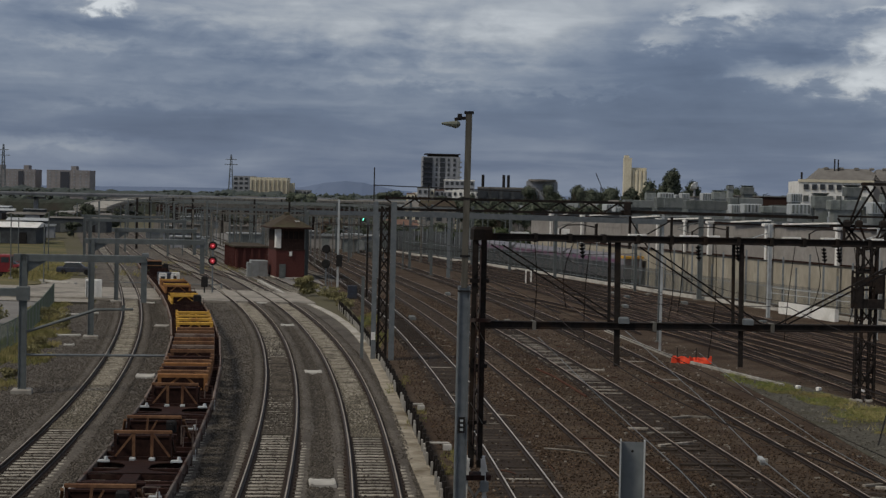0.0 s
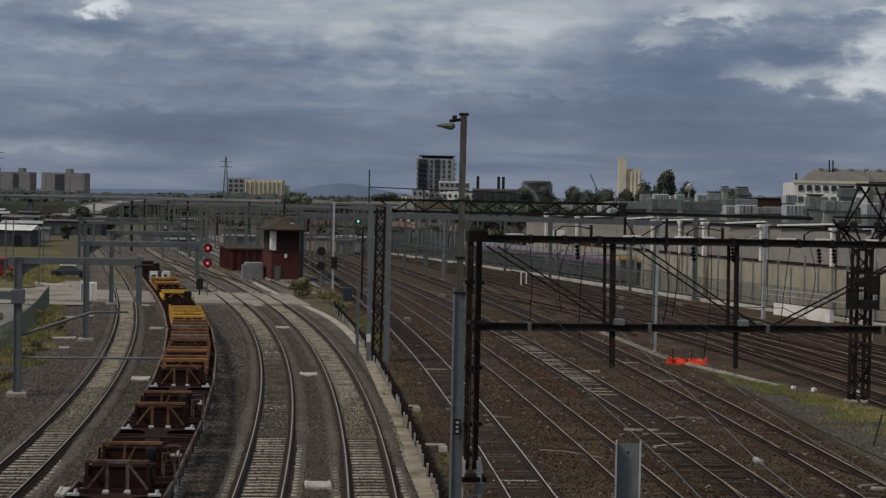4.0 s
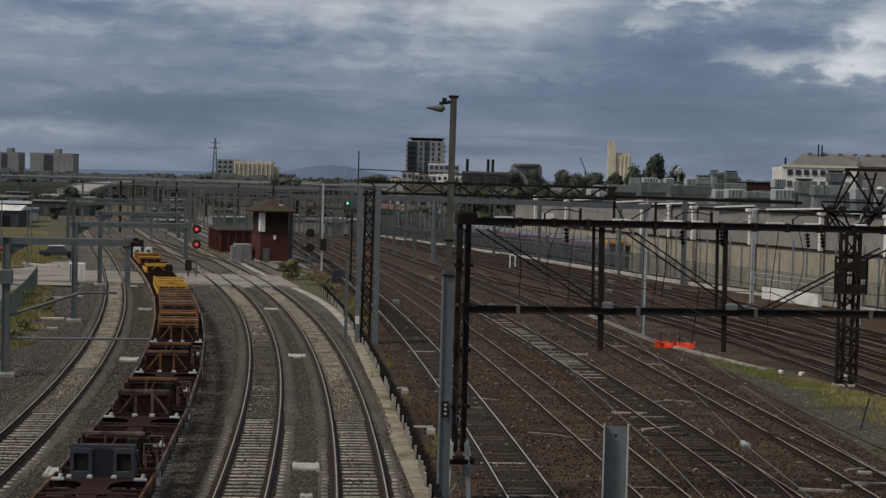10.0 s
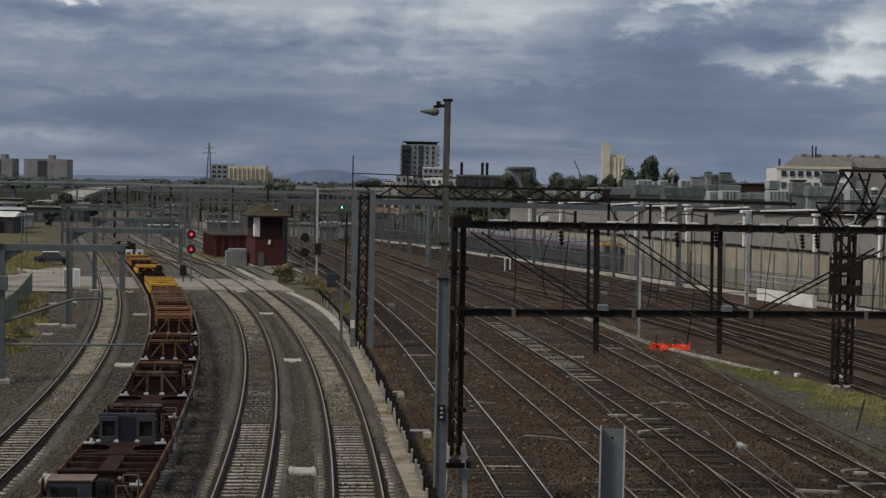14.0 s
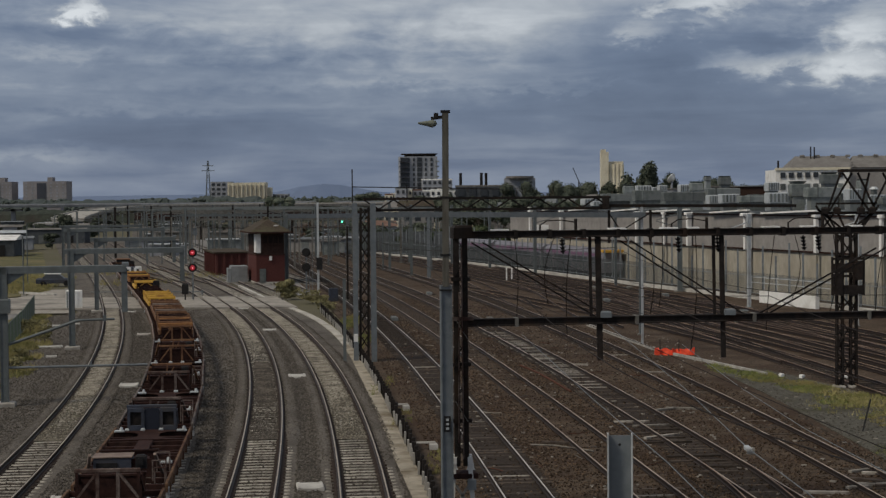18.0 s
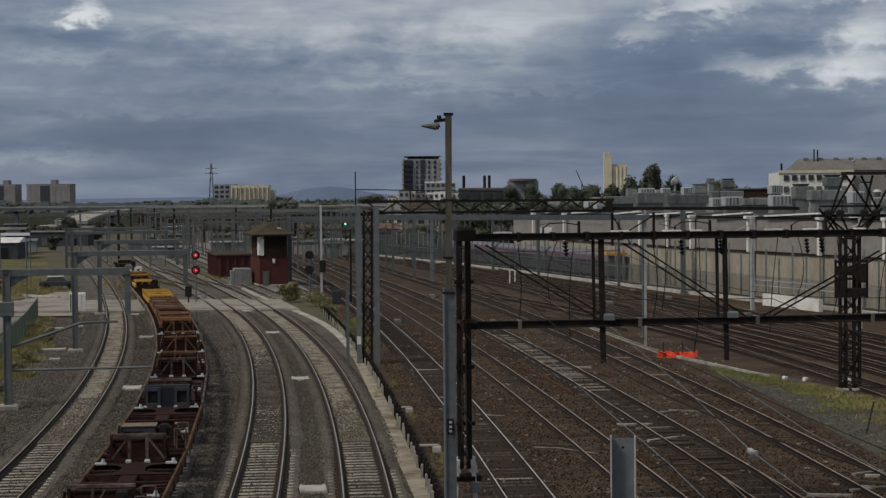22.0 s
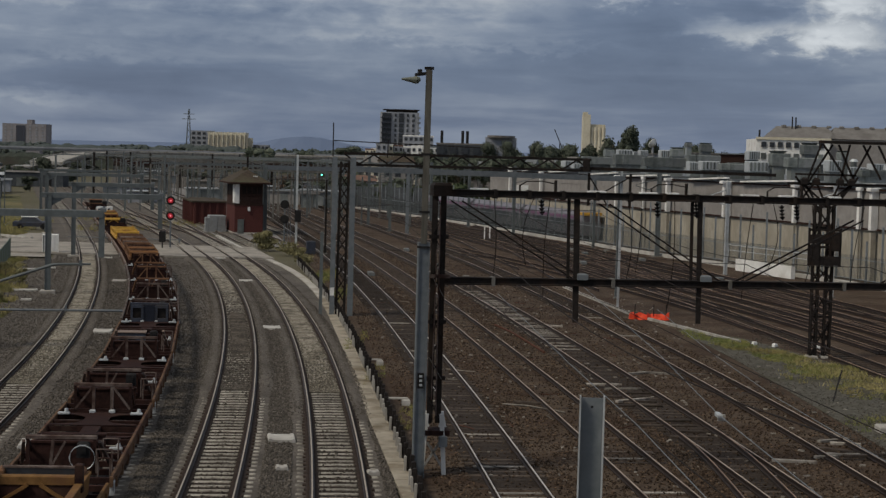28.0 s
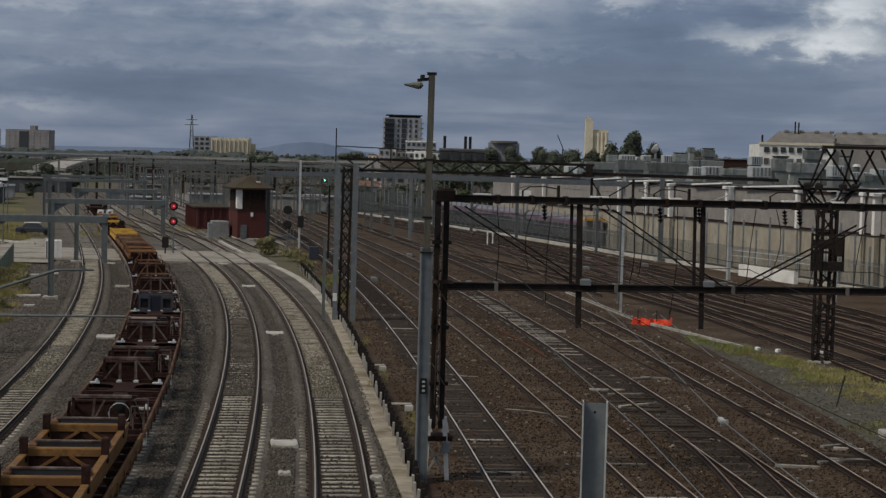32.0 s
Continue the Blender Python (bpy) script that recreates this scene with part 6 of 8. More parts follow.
def low_building(name, label, x, y, rz, w, d, h, wall, roof, cat="building", pitch=0.0, doors=2, wins=0):
    top = thing(name, label, cat, pose(x, y, 0, 0, 0, rz))
    part("wall", Mesh().box(w / 2, d / 2, h / 2, w, d, h), wall, top)
    me = Mesh()
    e = 0.3
    if pitch:
        me.quad((-e, -e, h), (w + e, -e, h), (w + e, d / 2, h + pitch), (-e, d / 2, h + pitch)).quad((-e, d / 2, h + pitch), (w + e, d / 2, h + pitch), (w + e, d + e, h), (-e, d + e, h))
        me.quad((-e, -e, h), (-e, d / 2, h + pitch), (-e, d + e, h)).quad((w + e, -e, h), (w + e, d + e, h), (w + e, d / 2, h + pitch)).quad((-e, -e, h), (-e, d + e, h), (w + e, d + e, h), (w + e, -e, h))
    else:
        me.box(w / 2, d / 2, h + 0.1, w + 2 * e, d + 2 * e, 0.2)
    part("roof", me, roof, top)
    for k in range(doors):
        part("door", Mesh().box(w * (k + 0.5) / doors, -0.03, 1.05, min(1.4, w / doors * 0.5), 0.08, 2.1), DARK if k % 2 else HVAC, top)
    for k in range(wins):
        part("window", Mesh().box(w * (k + 0.5) / wins, -0.03, h * 0.66, w / wins * 0.55, 0.08, h * 0.28), GLASS, top)
    return top


hut = low_building("brick_hut", "low flat-roofed red brick relay building", -33.6, 224, 14, 4.3, 16, 2.9, BRICK, ROOF, "building", 0, 0)
for k in range(5):
    part("brick_pier", Mesh().box(0.15 + k * 1.0, -0.09, 1.42, 0.3, 0.2, 2.84), BRICK, hut)
for k in range(9):
    part("brick_pier", Mesh().box(-0.09, 1.0 + k * 1.75, 1.42, 0.2, 0.35, 2.84), BRICK, hut)
eq = thing("equipment_cabin", "pale grey metal equipment cabin beside the brick hut", "cabin", pose(-27.8, 203.0, 0, 0, 0, 14))
part("body", Mesh().box(0.25, 1.2, 1.0, 2.0, 2.4, 2.1, ch=0.06), HUTGREY, eq)
part("side_cabinet", Mesh().box(-1.0, 0.6, 0.9, 0.42, 1.2, 1.8, ch=0.05), HUTGREY, eq)
for dx in (-0.22, 0.74):
    part("door", Mesh().box(dx, -0.02, 1.0, 0.9, 0.06, 1.8), HUTGREY, eq)
part("base", Mesh().box(0.0, 1.2, 0.02, 2.8, 2.6, 0.14), CONCRETE, eq)


# ---- warehouse and yard edge on the east side ----
def wall_x(y):
    """Line of the warehouse foot."""
    return float(np.interp(y, [100, 134, 151, 180, 205, 235, 261, 298, 338, 400], [49, 39.5, 34.5, 24.5, 17.0, 8.5, 0.5, -12.5, -27, -52]))


DOWNPIPES = ((20.7, 200.9, 0.34), (23.0, 193.3, 0.2), (25.0, 186.5, 0.5), (29.3, 173.1, 0.85), (33.7, 160.4, 0.34), (37.3, 149.8, 0.25), (38.0, 147.5, 0.7), (9.4, 240, 0.3), (13.1, 227.3, 0.3))


def warehouse():
    top = thing("warehouse", "long warehouse with grey cladding over tan concrete walls", "warehouse")
    ys = [112, 122, 134, 147.4, 160.3, 173.0, 186.4, 200.8, 214, 227, 240, 250]
    for a, b in zip(ys, ys[1:]):
        p, q = Vector((wall_x(a) + 3, a, 0)), Vector((wall_x(b) + 3, b, 0))
        d = (q - p).normalized()
        n = Vector((d.y, -d.x, 0))
        o = n * 0.3
        lo = Mesh().hull([p, q, q + o, p + o], [v + Vector((0, 0, 4.6)) for v in (p, q, q + o, p + o)])
        part("concrete_panel", lo, TILT, top)
        up = Vector((0, 0, 4.6))
        s = n * 0.06
        hi = Mesh().hull([v + up for v in (p - s, q - s, q + o, p + o)], [v + Vector((0, 0, 8.2)) for v in (p - s, q - s, q + o, p + o)])
        part("cladding_panel", hi, CLAD, top)
        c = p - n * 0.075
        part("panel_joint", Mesh().box(c.x, c.y, 6.3, 0.04, 0.03, 3.2, 20), CLAD, top)
        part("rail_line", Mesh().beam(p - n * 0.08 + Vector((0, 0, 6.9)), q - n * 0.08 + Vector((0, 0, 6.9)), 0.05, 0.05), CLAD, top)
        part("ledge", Mesh().beam(p - n * 0.12 + Vector((0, 0, 4.6)), q - n * 0.12 + Vector((0, 0, 4.6)), 0.2, 0.14), BROWNSTEEL, top, "dark ledge below the cladding")
        ga = Mesh().hull([v + Vector((0, 0, 8.06)) for v in (p - n * 0.25, q - n * 0.25, q + o, p + o)], [v + Vector((0, 0, 8.17)) for v in (p - n * 0.25, q - n * 0.25, q + o, p + o)])
        part("gutter", ga, BROWNSTEEL, top, "dark gutter under the eave")
    for x, y, w in DOWNPIPES:
        part("downpipe", Mesh().box(x, y, 6.35, w, 0.4, 3.6, 20, ch=0.06).box(x, y, 8.15, w * 1.7, 0.7, 0.3, 20, ch=0.05), WHITE, top, "white downpipe with a rain head")
        part("pipe_base", Mesh().box(x, y, 2.2, w * 0.7, 0.3, 4.3, 20), TILT, top)
    me = Mesh()
    for a, b in zip(ys, ys[1:]):
        xa, xb = wall_x(a) + 2.7, wall_x(b) + 2.7
        me.quad((xa, a, 8.25), (xa + 10, a + 3.14, 8.55), (xb + 10, b + 3.14, 8.55), (xb, b, 8.25))
        me.quad((xa + 10, a + 3.14, 8.55), (xa + 70, a + 22, 8.75), (xb + 70, b + 22, 8.7), (xb + 10, b + 3.14, 8.55))
        me.quad((xa + 70, a + 22, 0), (xb + 70, b + 22, 0), (xb + 70, b + 22, 8.7), (xa + 70, a + 22, 8.7))
    part("roof", me, METALROOF, top)
    for k, (a, b) in enumerate(zip(ys, ys[1:])):
        c = a + (b - a) * (0.62 if k % 2 else 0.8)
        part("roof_flashing", Mesh().beam((wall_x(a) + 2.5, a + 0.3, 8.62), (wall_x(c) + 2.5, c, 8.3), 0.3, 0.16), WHITE, top, "white roof-edge flashing")
        part("bay_roof", Mesh().hull([(wall_x(a) + 2.8, a, 8.15), (wall_x(c) + 2.8, c, 8.15), (wall_x(c) + 8, c + 1.6, 8.15), (wall_x(a) + 8, a + 1.6, 8.15)], [(wall_x(a) + 2.8, a, 8.52), (wall_x(c) + 2.8, c, 8.24), (wall_x(c) + 8, c + 1.6, 8.3), (wall_x(a) + 8, a + 1.6, 8.58)]), METALROOF, top)
    sh_ = Mesh().quad((wall_x(250) + 3, 250, 0), (wall_x(250) + 80, 273, 0), (wall_x(250) + 80, 273, 8.7), (wall_x(250) + 3, 250, 8.2))
    part("end_wall", sh_, CLAD, top)


warehouse()


def rooftop_unit(x, y, z, sx, sy, sz, rz, kind, rise):
    top = thing("rooftop_unit", ("boxy grey air-conditioning unit on the warehouse roof", "pale louvred cooling unit on the warehouse roof", "long grey duct on the warehouse roof", "round grey exhaust stack on the warehouse roof")[kind], "rooftop unit", pose(x, y, z, 0, 0, rz), group="rooftop units")
    if kind == 3:
        part("casing", Mesh().tube((0, 0, 0), (0, 0, sz), sx * 0.5, n=12), HVAC, top)
        part("cowl", Mesh().tube((0, 0, sz), (0, 0, sz + 0.3), sx * 0.75, sx * 0.4, n=12), GALV_PALE, top)
        part("plinth", Mesh().box(0, 0, -rise / 2, sx, sx, rise + 0.2), HVAC, top)
        return
    part("casing", Mesh().box(0, 0, sz / 2, sx, sy, sz, ch=0.08), HVAC if kind != 1 else GALV_PALE, top)
    if kind == 1:
        for k in range(5):
            part("louvre", Mesh().box(-sx / 2 + (k + 0.5) * sx / 5, -sy / 2 - 0.02, sz / 2, sx / 5 * 0.5, 0.06, sz * 0.8), HVAC, top)
    elif kind == 0:
        part("neck", Mesh().box(0, 0, -0.2, sx * 0.6, sy * 0.6, 0.5), HVAC, top)
        part("hood", Mesh().hull([(-sx * .35, -sy * .35, sz), (sx * .35, -sy * .35, sz), (sx * .35, sy * .35, sz), (-sx * .35, sy * .35, sz)], [(-sx * .5, -sy * .5, sz * 1.22), (sx * .5, -sy * .5, sz * 1.22), (sx * .5, sy * .5, sz * 1.22), (-sx * .5, sy * .5, sz * 1.22)]), HVAC, top)
    else:
        for k in range(int(sx / 2.5)):
            part("duct_rib", Mesh().box(-sx / 2 + k * 2.5 + 1, 0, sz / 2, 0.12, sy + 0.1, sz + 0.08), HVAC, top)
    part("plinth", Mesh().box(0, 0, -rise / 2, sx * 0.8, sy * 0.8, rise + 0.2), HVAC, top)


ru = random.Random(21)
DUCTS = [(20.5, 225.2, 9.5, 4.2, 1.0), (24.1, 220.0, 9.6, 3.8, 1.3), (26.4, 201.0, 9.5, 5.3, 1.1), (30.9, 200.5, 10.2, 4.0, 0.8), (31.6, 183.5, 9.4, 3.0, 0.7), (37.1, 173.8, 9.9, 3.4, 1.0), (35.6, 184.8, 9.8, 4.1, 0.6)]
LOUVRED = [(24.9, 232.8, 10.5, 2.0, 1.1), (27.4, 231.8, 10.8, 1.1, 0.8), (28.8, 219.2, 10.6, 1.4, 1.0), (28.4, 190.8, 9.2, 1.4, 1.0), (29.5, 186.8, 9.3, 2.0, 1.0), (32.9, 176.5, 9.3, 2.1, 1.1), (35.0, 190.5, 10.6, 1.3, 1.0), (27.3, 239.8, 10.7, 0.9, 0.7), (37.7, 162.5, 9.6, 1.3, 1.1)]
COOLERS = [(22.5, 229.8, 10.6, 1.3, 1.5), (29.1, 210.2, 10.8, 1.5, 1.5), (33.0, 227.2, 12.2, 0.8, 0.8), (32.2, 207.2, 11.5, 1.4, 1.4), (35.1, 176.5, 10.0, 1.6, 2.1), (38.4, 176.5, 11.3, 1.6, 1.6), (40.5, 170.2, 10.8, 0.9, 1.2)]
for kind, rows in ((2, DUCTS), (1, LOUVRED), (0, COOLERS)):
    for x, y, z, w, h in rows:
        rooftop_unit(x, y, max(z, 8.9), w, 1.6 if kind else 1.3, h * (1.0 if kind else 0.62), 8, kind, max(z, 8.9) - 8.3)
for k in range(120):
    yb_ = ru.uniform(126, 246)
    off = 10 + 46 * ru.random()
    kind = ru.choice((0, 1, 1, 2, 2, 3))
    sx = {0: ru.uniform(0.8, 1.5), 1: ru.uniform(1.2, 2.4), 2: ru.uniform(3, 9), 3: ru.uniform(0.4, 0.7)}[kind]
    sz = {0: ru.uniform(0.5, 0.9), 1: ru.uniform(0.6, 1.1), 2: ru.uniform(0.4, 0.7), 3: ru.uniform(0.6, 1.1)}[kind]
    rise = ru.uniform(0.3, 0.8 + off * 0.016) * (0.5 if yb_ > 205 else 1)
    rooftop_unit(wall_x(yb_) + 2.7 + off, yb_ + off * 0.314, 8.25 + min(off, 10) * 0.03 + max(0, off - 10) * 0.003 + rise, sx, 1.4, sz, 18 + ru.uniform(-6, 6), kind, rise)
dish = thing("satellite_dish", "white satellite dish on a slim grey post", "satellite dish", pose(52.1, 420, 0))
part("post", Mesh().tube((0, 0, -0.1), (0, 0, 13.9), 0.3, n=10), GREYB, dish)
part("reflector", Mesh().tube((0.5, -0.4, 14.0), (-0.1, 0.1, 14.5), 0.25, 1.35, n=18).tube((-0.1, 0.1, 14.5), (-0.2, 0.18, 14.58), 1.35, 1.3, n=18), WHITE, dish, "white dish")

# platform kerb, palisade fence, passenger train
KERBMAT = material("whitened_kerb_concrete", (0.36, 0.345, 0.31), (0.54, 0.52, 0.48), 2, 0.9, bump=0.1, world=True, stain=(0.3, 0.28, 0.25), stain_scale=0.3)
kerb = thing("platform_kerb", "low pale concrete kerb along the yard", "kerb", kind="structure")
for a, b in zip(steps(120, 340, 30), steps(120, 340, 30)[1:]):
    part("kerb_stone", Mesh().beam((wall_x(a) - 2.2, a, 0.15), (wall_x(b) - 2.2, b - 0.03, 0.15), 0.5, 0.4), KERBMAT, kerb)
dock = thing("loading_dock", "white rendered dock wall with a pipe railing", "dock", kind="structure")
part("dock_wall", Mesh().beam((31.2, 148, 0.5), (28.0, 158, 0.5), 0.4, 1.2), WHITE, dock)
for k in range(7):
    t = k / 6
    part("railing_post", Mesh().box(32.0 - 4.8 * t, 146 + 12.5 * t, 1.9, 0.06, 0.06, 1.2), GALV_PALE, dock)
for z in (1.9, 2.4):
    part("rail", Mesh().tube((32, 146, z), (27.2, 158.5, z), 0.04, n=6), GALV_PALE, dock)

pal = thing("palisade_fence", "grey steel palisade fence along the yard edge", "fence", kind="structure")
pale = Mesh().box(0, 0, 1.25, 0.035, 0.03, 2.5).data("pale", FENCEMAT)
y, n = 128.0, 0
rest = Mesh()
while y < 300:
    x = wall_x(y) - 1.2
    if n < 280:
        part("pale", pale, None, pal, at=pose(x, y, 0, 0, 0, 60))
    else:
        rest.box(x, y, 1.3, 0.035, 0.03, 2.6, 60)
    n += 1
    y += 0.2
part("pale_run", rest, FENCEMAT, pal, kind="stuff")
for z in (0.5, 2.2):
    for a, b in zip(steps(128, 300, 20), steps(128, 300, 20)[1:]):
        part("fence_rail", Mesh().beam((wall_x(a) - 1.2, a, z), (wall_x(b) - 1.2, b, z), 0.06), MESHFENCE, pal)
for k in range(70):
    y = 130 + k * 2.4
    x = wall_x(y) - 1.0
    tall = (k * 7 % 5) * 0.45
    part("fence_post", Mesh().box(x, y, 1.9 + tall / 2, 0.16, 0.16, 3.8 + tall), MESHFENCE, pal)


def passenger_car(s, last):
    top = thing("passenger_carriage", "parked purple and white commuter train carriage", "railway carriage", group="parked passenger train")
    a, b = s, s + 21.5
    p, q = Vector((wall_x(a) + 1.3, a, 0)), Vector((wall_x(b) + 1.3, b, 0))
    top.matrix_basis = pose(p.x, p.y, -0.15, 0, 0, math.degrees(math.atan2(q.y - p.y, q.x - p.x)))
    L = (q - p).length - 0.6
    prof = [(-1.4, 0.9), (1.4, 0.9), (1.45, 2.6), (1.3, 3.4), (0.8, 3.8), (-0.8, 3.8), (-1.3, 3.4), (-1.45, 2.6)]
    part("body", Mesh().hull([(0, u, z) for u, z in prof], [(L, u, z) for u, z in prof]), SILVER, top)
    for sd in (-1, 1):
        part("window_band", Mesh().box(L / 2, sd * 1.43, 2.35, L * 0.94, 0.06, 0.75), GLASS, top)
        part("livery_band", Mesh().box(L / 2, sd * 1.42, 3.05, L * 0.99, 0.1, 0.34), PURPLE, top, "purple roofline stripe")
        for k in range(3):
            part("door", Mesh().box(L * (0.18 + 0.32 * k), sd * 1.46, 1.95, 1.3, 0.06, 1.9), SILVER, top)
    part("underframe", Mesh().box(L / 2, 0, 0.6, L * 0.95, 2.2, 0.6), DARK, top)
    if last:
        part("cab_front", Mesh().hull([(0.02, u, z) for u, z in prof], [(-0.7, u * 0.85, z * 0.97) for u, z in prof]), SILVER, top, "pale cab front")
        part("cab_brow", Mesh().box(-0.3, 0, 3.55, 1.6, 2.5, 0.34, ch=0.05), YELLOW, top, "yellow band above the cab")


for i in range(3):
    passenger_car(206 + i * 22, i == 0)
SLATE = material("dark_slate_screen", (0.05, 0.056, 0.062), (0.085, 0.093, 0.1), 1.5, 0.85, bump=0.1, world=True, stain=(0.04, 0.042, 0.045), stain_scale=0.3)
scr = thing("screen_wall", "dark slate-grey screen wall at the end of the yard", "wall", kind="structure")
for a, b in zip(steps(272, 344, 18), steps(272, 344, 18)[1:]):
    tall = 4.7 - (a - 272) * 0.022
    part("screen_panel", Mesh().beam((wall_x(a) + 1.4, a, tall / 2 - 0.05), (wall_x(b) + 1.4, b - 0.08, tall / 2 - 0.05), 0.12, tall), SLATE, scr)
    part("screen_post", Mesh().box(wall_x(a) + 1.3, a - 0.2, tall / 2, 0.2, 0.2, tall + 0.3), FARGREY, scr)
TERRACOTTA = material("faded_terracotta_roof", (0.12, 0.07, 0.055), (0.2, 0.13, 0.1), 1.0, 0.9, bump=0.2)

# ---- grass, slabs and small things on the ground ----
def tufts(name, label, spots, mat, seed, blades=9, h=(0.15, 0.4), cat="grass"):
    r = random.Random(seed)
    me = Mesh()
    for x, y, sx, sy, n in spots:
        for _ in range(n):
            a, d = r.uniform(0, 6.283), math.sqrt(r.random())
            px, py = x + math.cos(a) * d * sx, y + math.sin(a) * d * sy
            for _ in range(blades):
                bx, by = px + r.gauss(0, 0.1), py + r.gauss(0, 0.1)
                hh = r.uniform(*h)
                lx, ly = r.gauss(0, 0.09), r.gauss(0, 0.09)
                c, s = math.cos(a + r.random() * 3), math.sin(a + r.random() * 3)
                w = 0.025
                me.quad((bx - c * w, by - s * w, -0.02), (bx + c * w, by + s * w, -0.02), (bx + lx, by + ly, hh))
    return thing(name, label, cat, mesh=me, mats=(mat,), kind="stuff")


tufts("grass_strip", "green grass growing between the yard tracks", [(15.0, 97.5, 0.7, 3, 120), (16.4, 93, 1.1, 3, 330), (17.8, 88, 1.2, 3, 330), (18.6, 82, 1.4, 3, 260), (18.8, 75, 1.0, 3, 90), (17.6, 64, 1.6, 4, 120), (20.4, 71, 1.0, 4, 160)], GRASS, 3, h=(0.05, 0.2))
tufts("dry_grass", "yellowed dry grass beside the tower", [(18.6, 86, 1.0, 2.5, 120), (19.7, 82, 1.2, 3, 240), (20.6, 77, 1.2, 3, 260), (20.6, 70, 1.0, 3, 140), (18.0, 79, 1.6, 4, 50)], DRYGRASS, 4, h=(0.05, 0.24))
tufts("weeds", "yellow-green weeds along the service track", [(-26.6, 98, 1.0, 3, 90), (-28.2, 107, 0.7, 2, 50), (-30.5, 116, 1.2, 4, 130), (-34.5, 130, 1.6, 4, 120), (-24.8, 84, 0.8, 3, 60)], DRYGRASS, 5, h=(0.1, 0.45))
tufts("weeds", "low weeds along the retaining fence", [(-1.2, 64, 0.4, 3, 22), (-3.0, 76, 0.4, 4, 26), (-4.6, 90, 0.5, 5, 30), (-7.3, 120, 0.7, 8, 90), (-9.6, 136, 1.0, 8, 180)], GRASS, 6, h=(0.06, 0.25))
tufts("dry_grass", "pale dry grass beyond the service yard", [(-62 + 7 * k, 196 + (k * 37 % 5) * 9, 5, 8, 160) for k in range(5)], DRYGRASS, 8, blades=6, h=(0.15, 0.5))


ribbon("verge", lambda y: float(np.interp(y, [55, 72, 84, 96, 100], [16.3, 15.8, 15.4, 14.6, 14.2])), lambda y: float(np.interp(y, [55, 72, 84, 96, 100], [22.0, 21.6, 20.6, 17.8, 15.0])), steps(55, 100, 12), 0.03, SCRUB, "dark stony verge with sparse grass", "ground")
rd = random.Random(31)
for x, y, n in ((12.9, 57.5, 4), (14.6, 58.8, 7), (15.3, 60.6, 4), (3.8, 69, 3), (8.0, 69.3, 4), (10.1, 79.8, 4), (7.3, 101, 3)):
    for k in range(max(1, n - 2)):
        pk = thing("loose_sleeper", "bleached loose timber lying in the yard", "timber", pose(x + rd.uniform(-0.7, 0.7), y + rd.uniform(-1.2, 1.2), 0.03, 0, 0, rd.uniform(-40, 40)), group="loose timbers")
        part("timber", Mesh().box(0, 0, 0.03, rd.uniform(0.7, 1.9), 0.18, 0.1, ch=0.015), rd.choice((SLEEPER_L, SLEEPER_T)), pk)
for k in range(12):
    y = 61 + k * 1.25
    if k in (4, 5):
        continue
    tb = thing("loose_sleeper", "worn timber of the old turnout in the ballast", "timber", pose(T6(y) - 0.5 + rd.uniform(-0.4, 0.4), y, 0.03, 0, 0, heading(T6, y) + rd.uniform(-5, 5)), group="loose timbers")
    part("timber", Mesh().box(0, 0, 0.015, rd.uniform(1.3, 2.4), 0.2, 0.1, ch=0.015), SLEEPER_L if k > 9 else SLEEPER_T, tb)
st_ = Mesh()
for _ in range(700):
    y = rd.uniform(42, 130)
    x = T4(y) - 2 + rd.random() * (T7(y) - T4(y) + 8)
    s0 = rd.uniform(0.03, 0.08)
    st_.box(x, y, 0.03, s0 * rd.uniform(1, 3.5), s0, s0 * 0.8, rd.uniform(0, 180))
thing("yard_litter", "scattered pale chips and litter in the ballast", "litter", mesh=st_, mats=(SLEEPER_L,), kind="stuff")


def slab(x, y, w, d, label="pale concrete pit lid between the tracks", rz=0, mat=KERBMAT, h=0.07):
    ob = thing("pit_lid", label, "pit lid", pose(x, y, 0.06, 0, 0, rz), group="pit lids")
    part("lid", Mesh().box(0, 0, h / 2 - 0.05, w, d, h + 0.06, ch=0.02), mat, ob)
    part("lid_frame", Mesh().box(-w / 2 + 0.08, 0, h - 0.005, 0.1, d, 0.02).box(w / 2 - 0.08, 0, h - 0.005, 0.1, d, 0.02), mat, ob)
    return ob


slab(-5.53, 58.34, 0.95, 1.20, rz=8)
slab(-4.97, 52.80, 0.40, 0.48, rz=8)
slab(-9.67, 94.97, 1.00, 1.28, rz=8)
slab(-15.17, 128.50, 1.05, 1.44, rz=8)
slab(-20.62, 154.27, 1.00, 1.28, rz=8)
slab(-2.03, 52.47, 0.40, 0.40, rz=8)
slab(-24.30, 125.12, 1.05, 1.44, rz=8)
slab(-18.48, 90.80, 1.05, 1.44, rz=8)
slab(-30.38, 150.69, 0.90, 1.28, rz=8)
slab(-13.74, 55.87, 0.80, 1.44, rz=8)


SEATRUST = material("red_rusted_iron", (0.06, 0.026, 0.018), (0.12, 0.055, 0.037), 6, 0.9, bump=0.2)
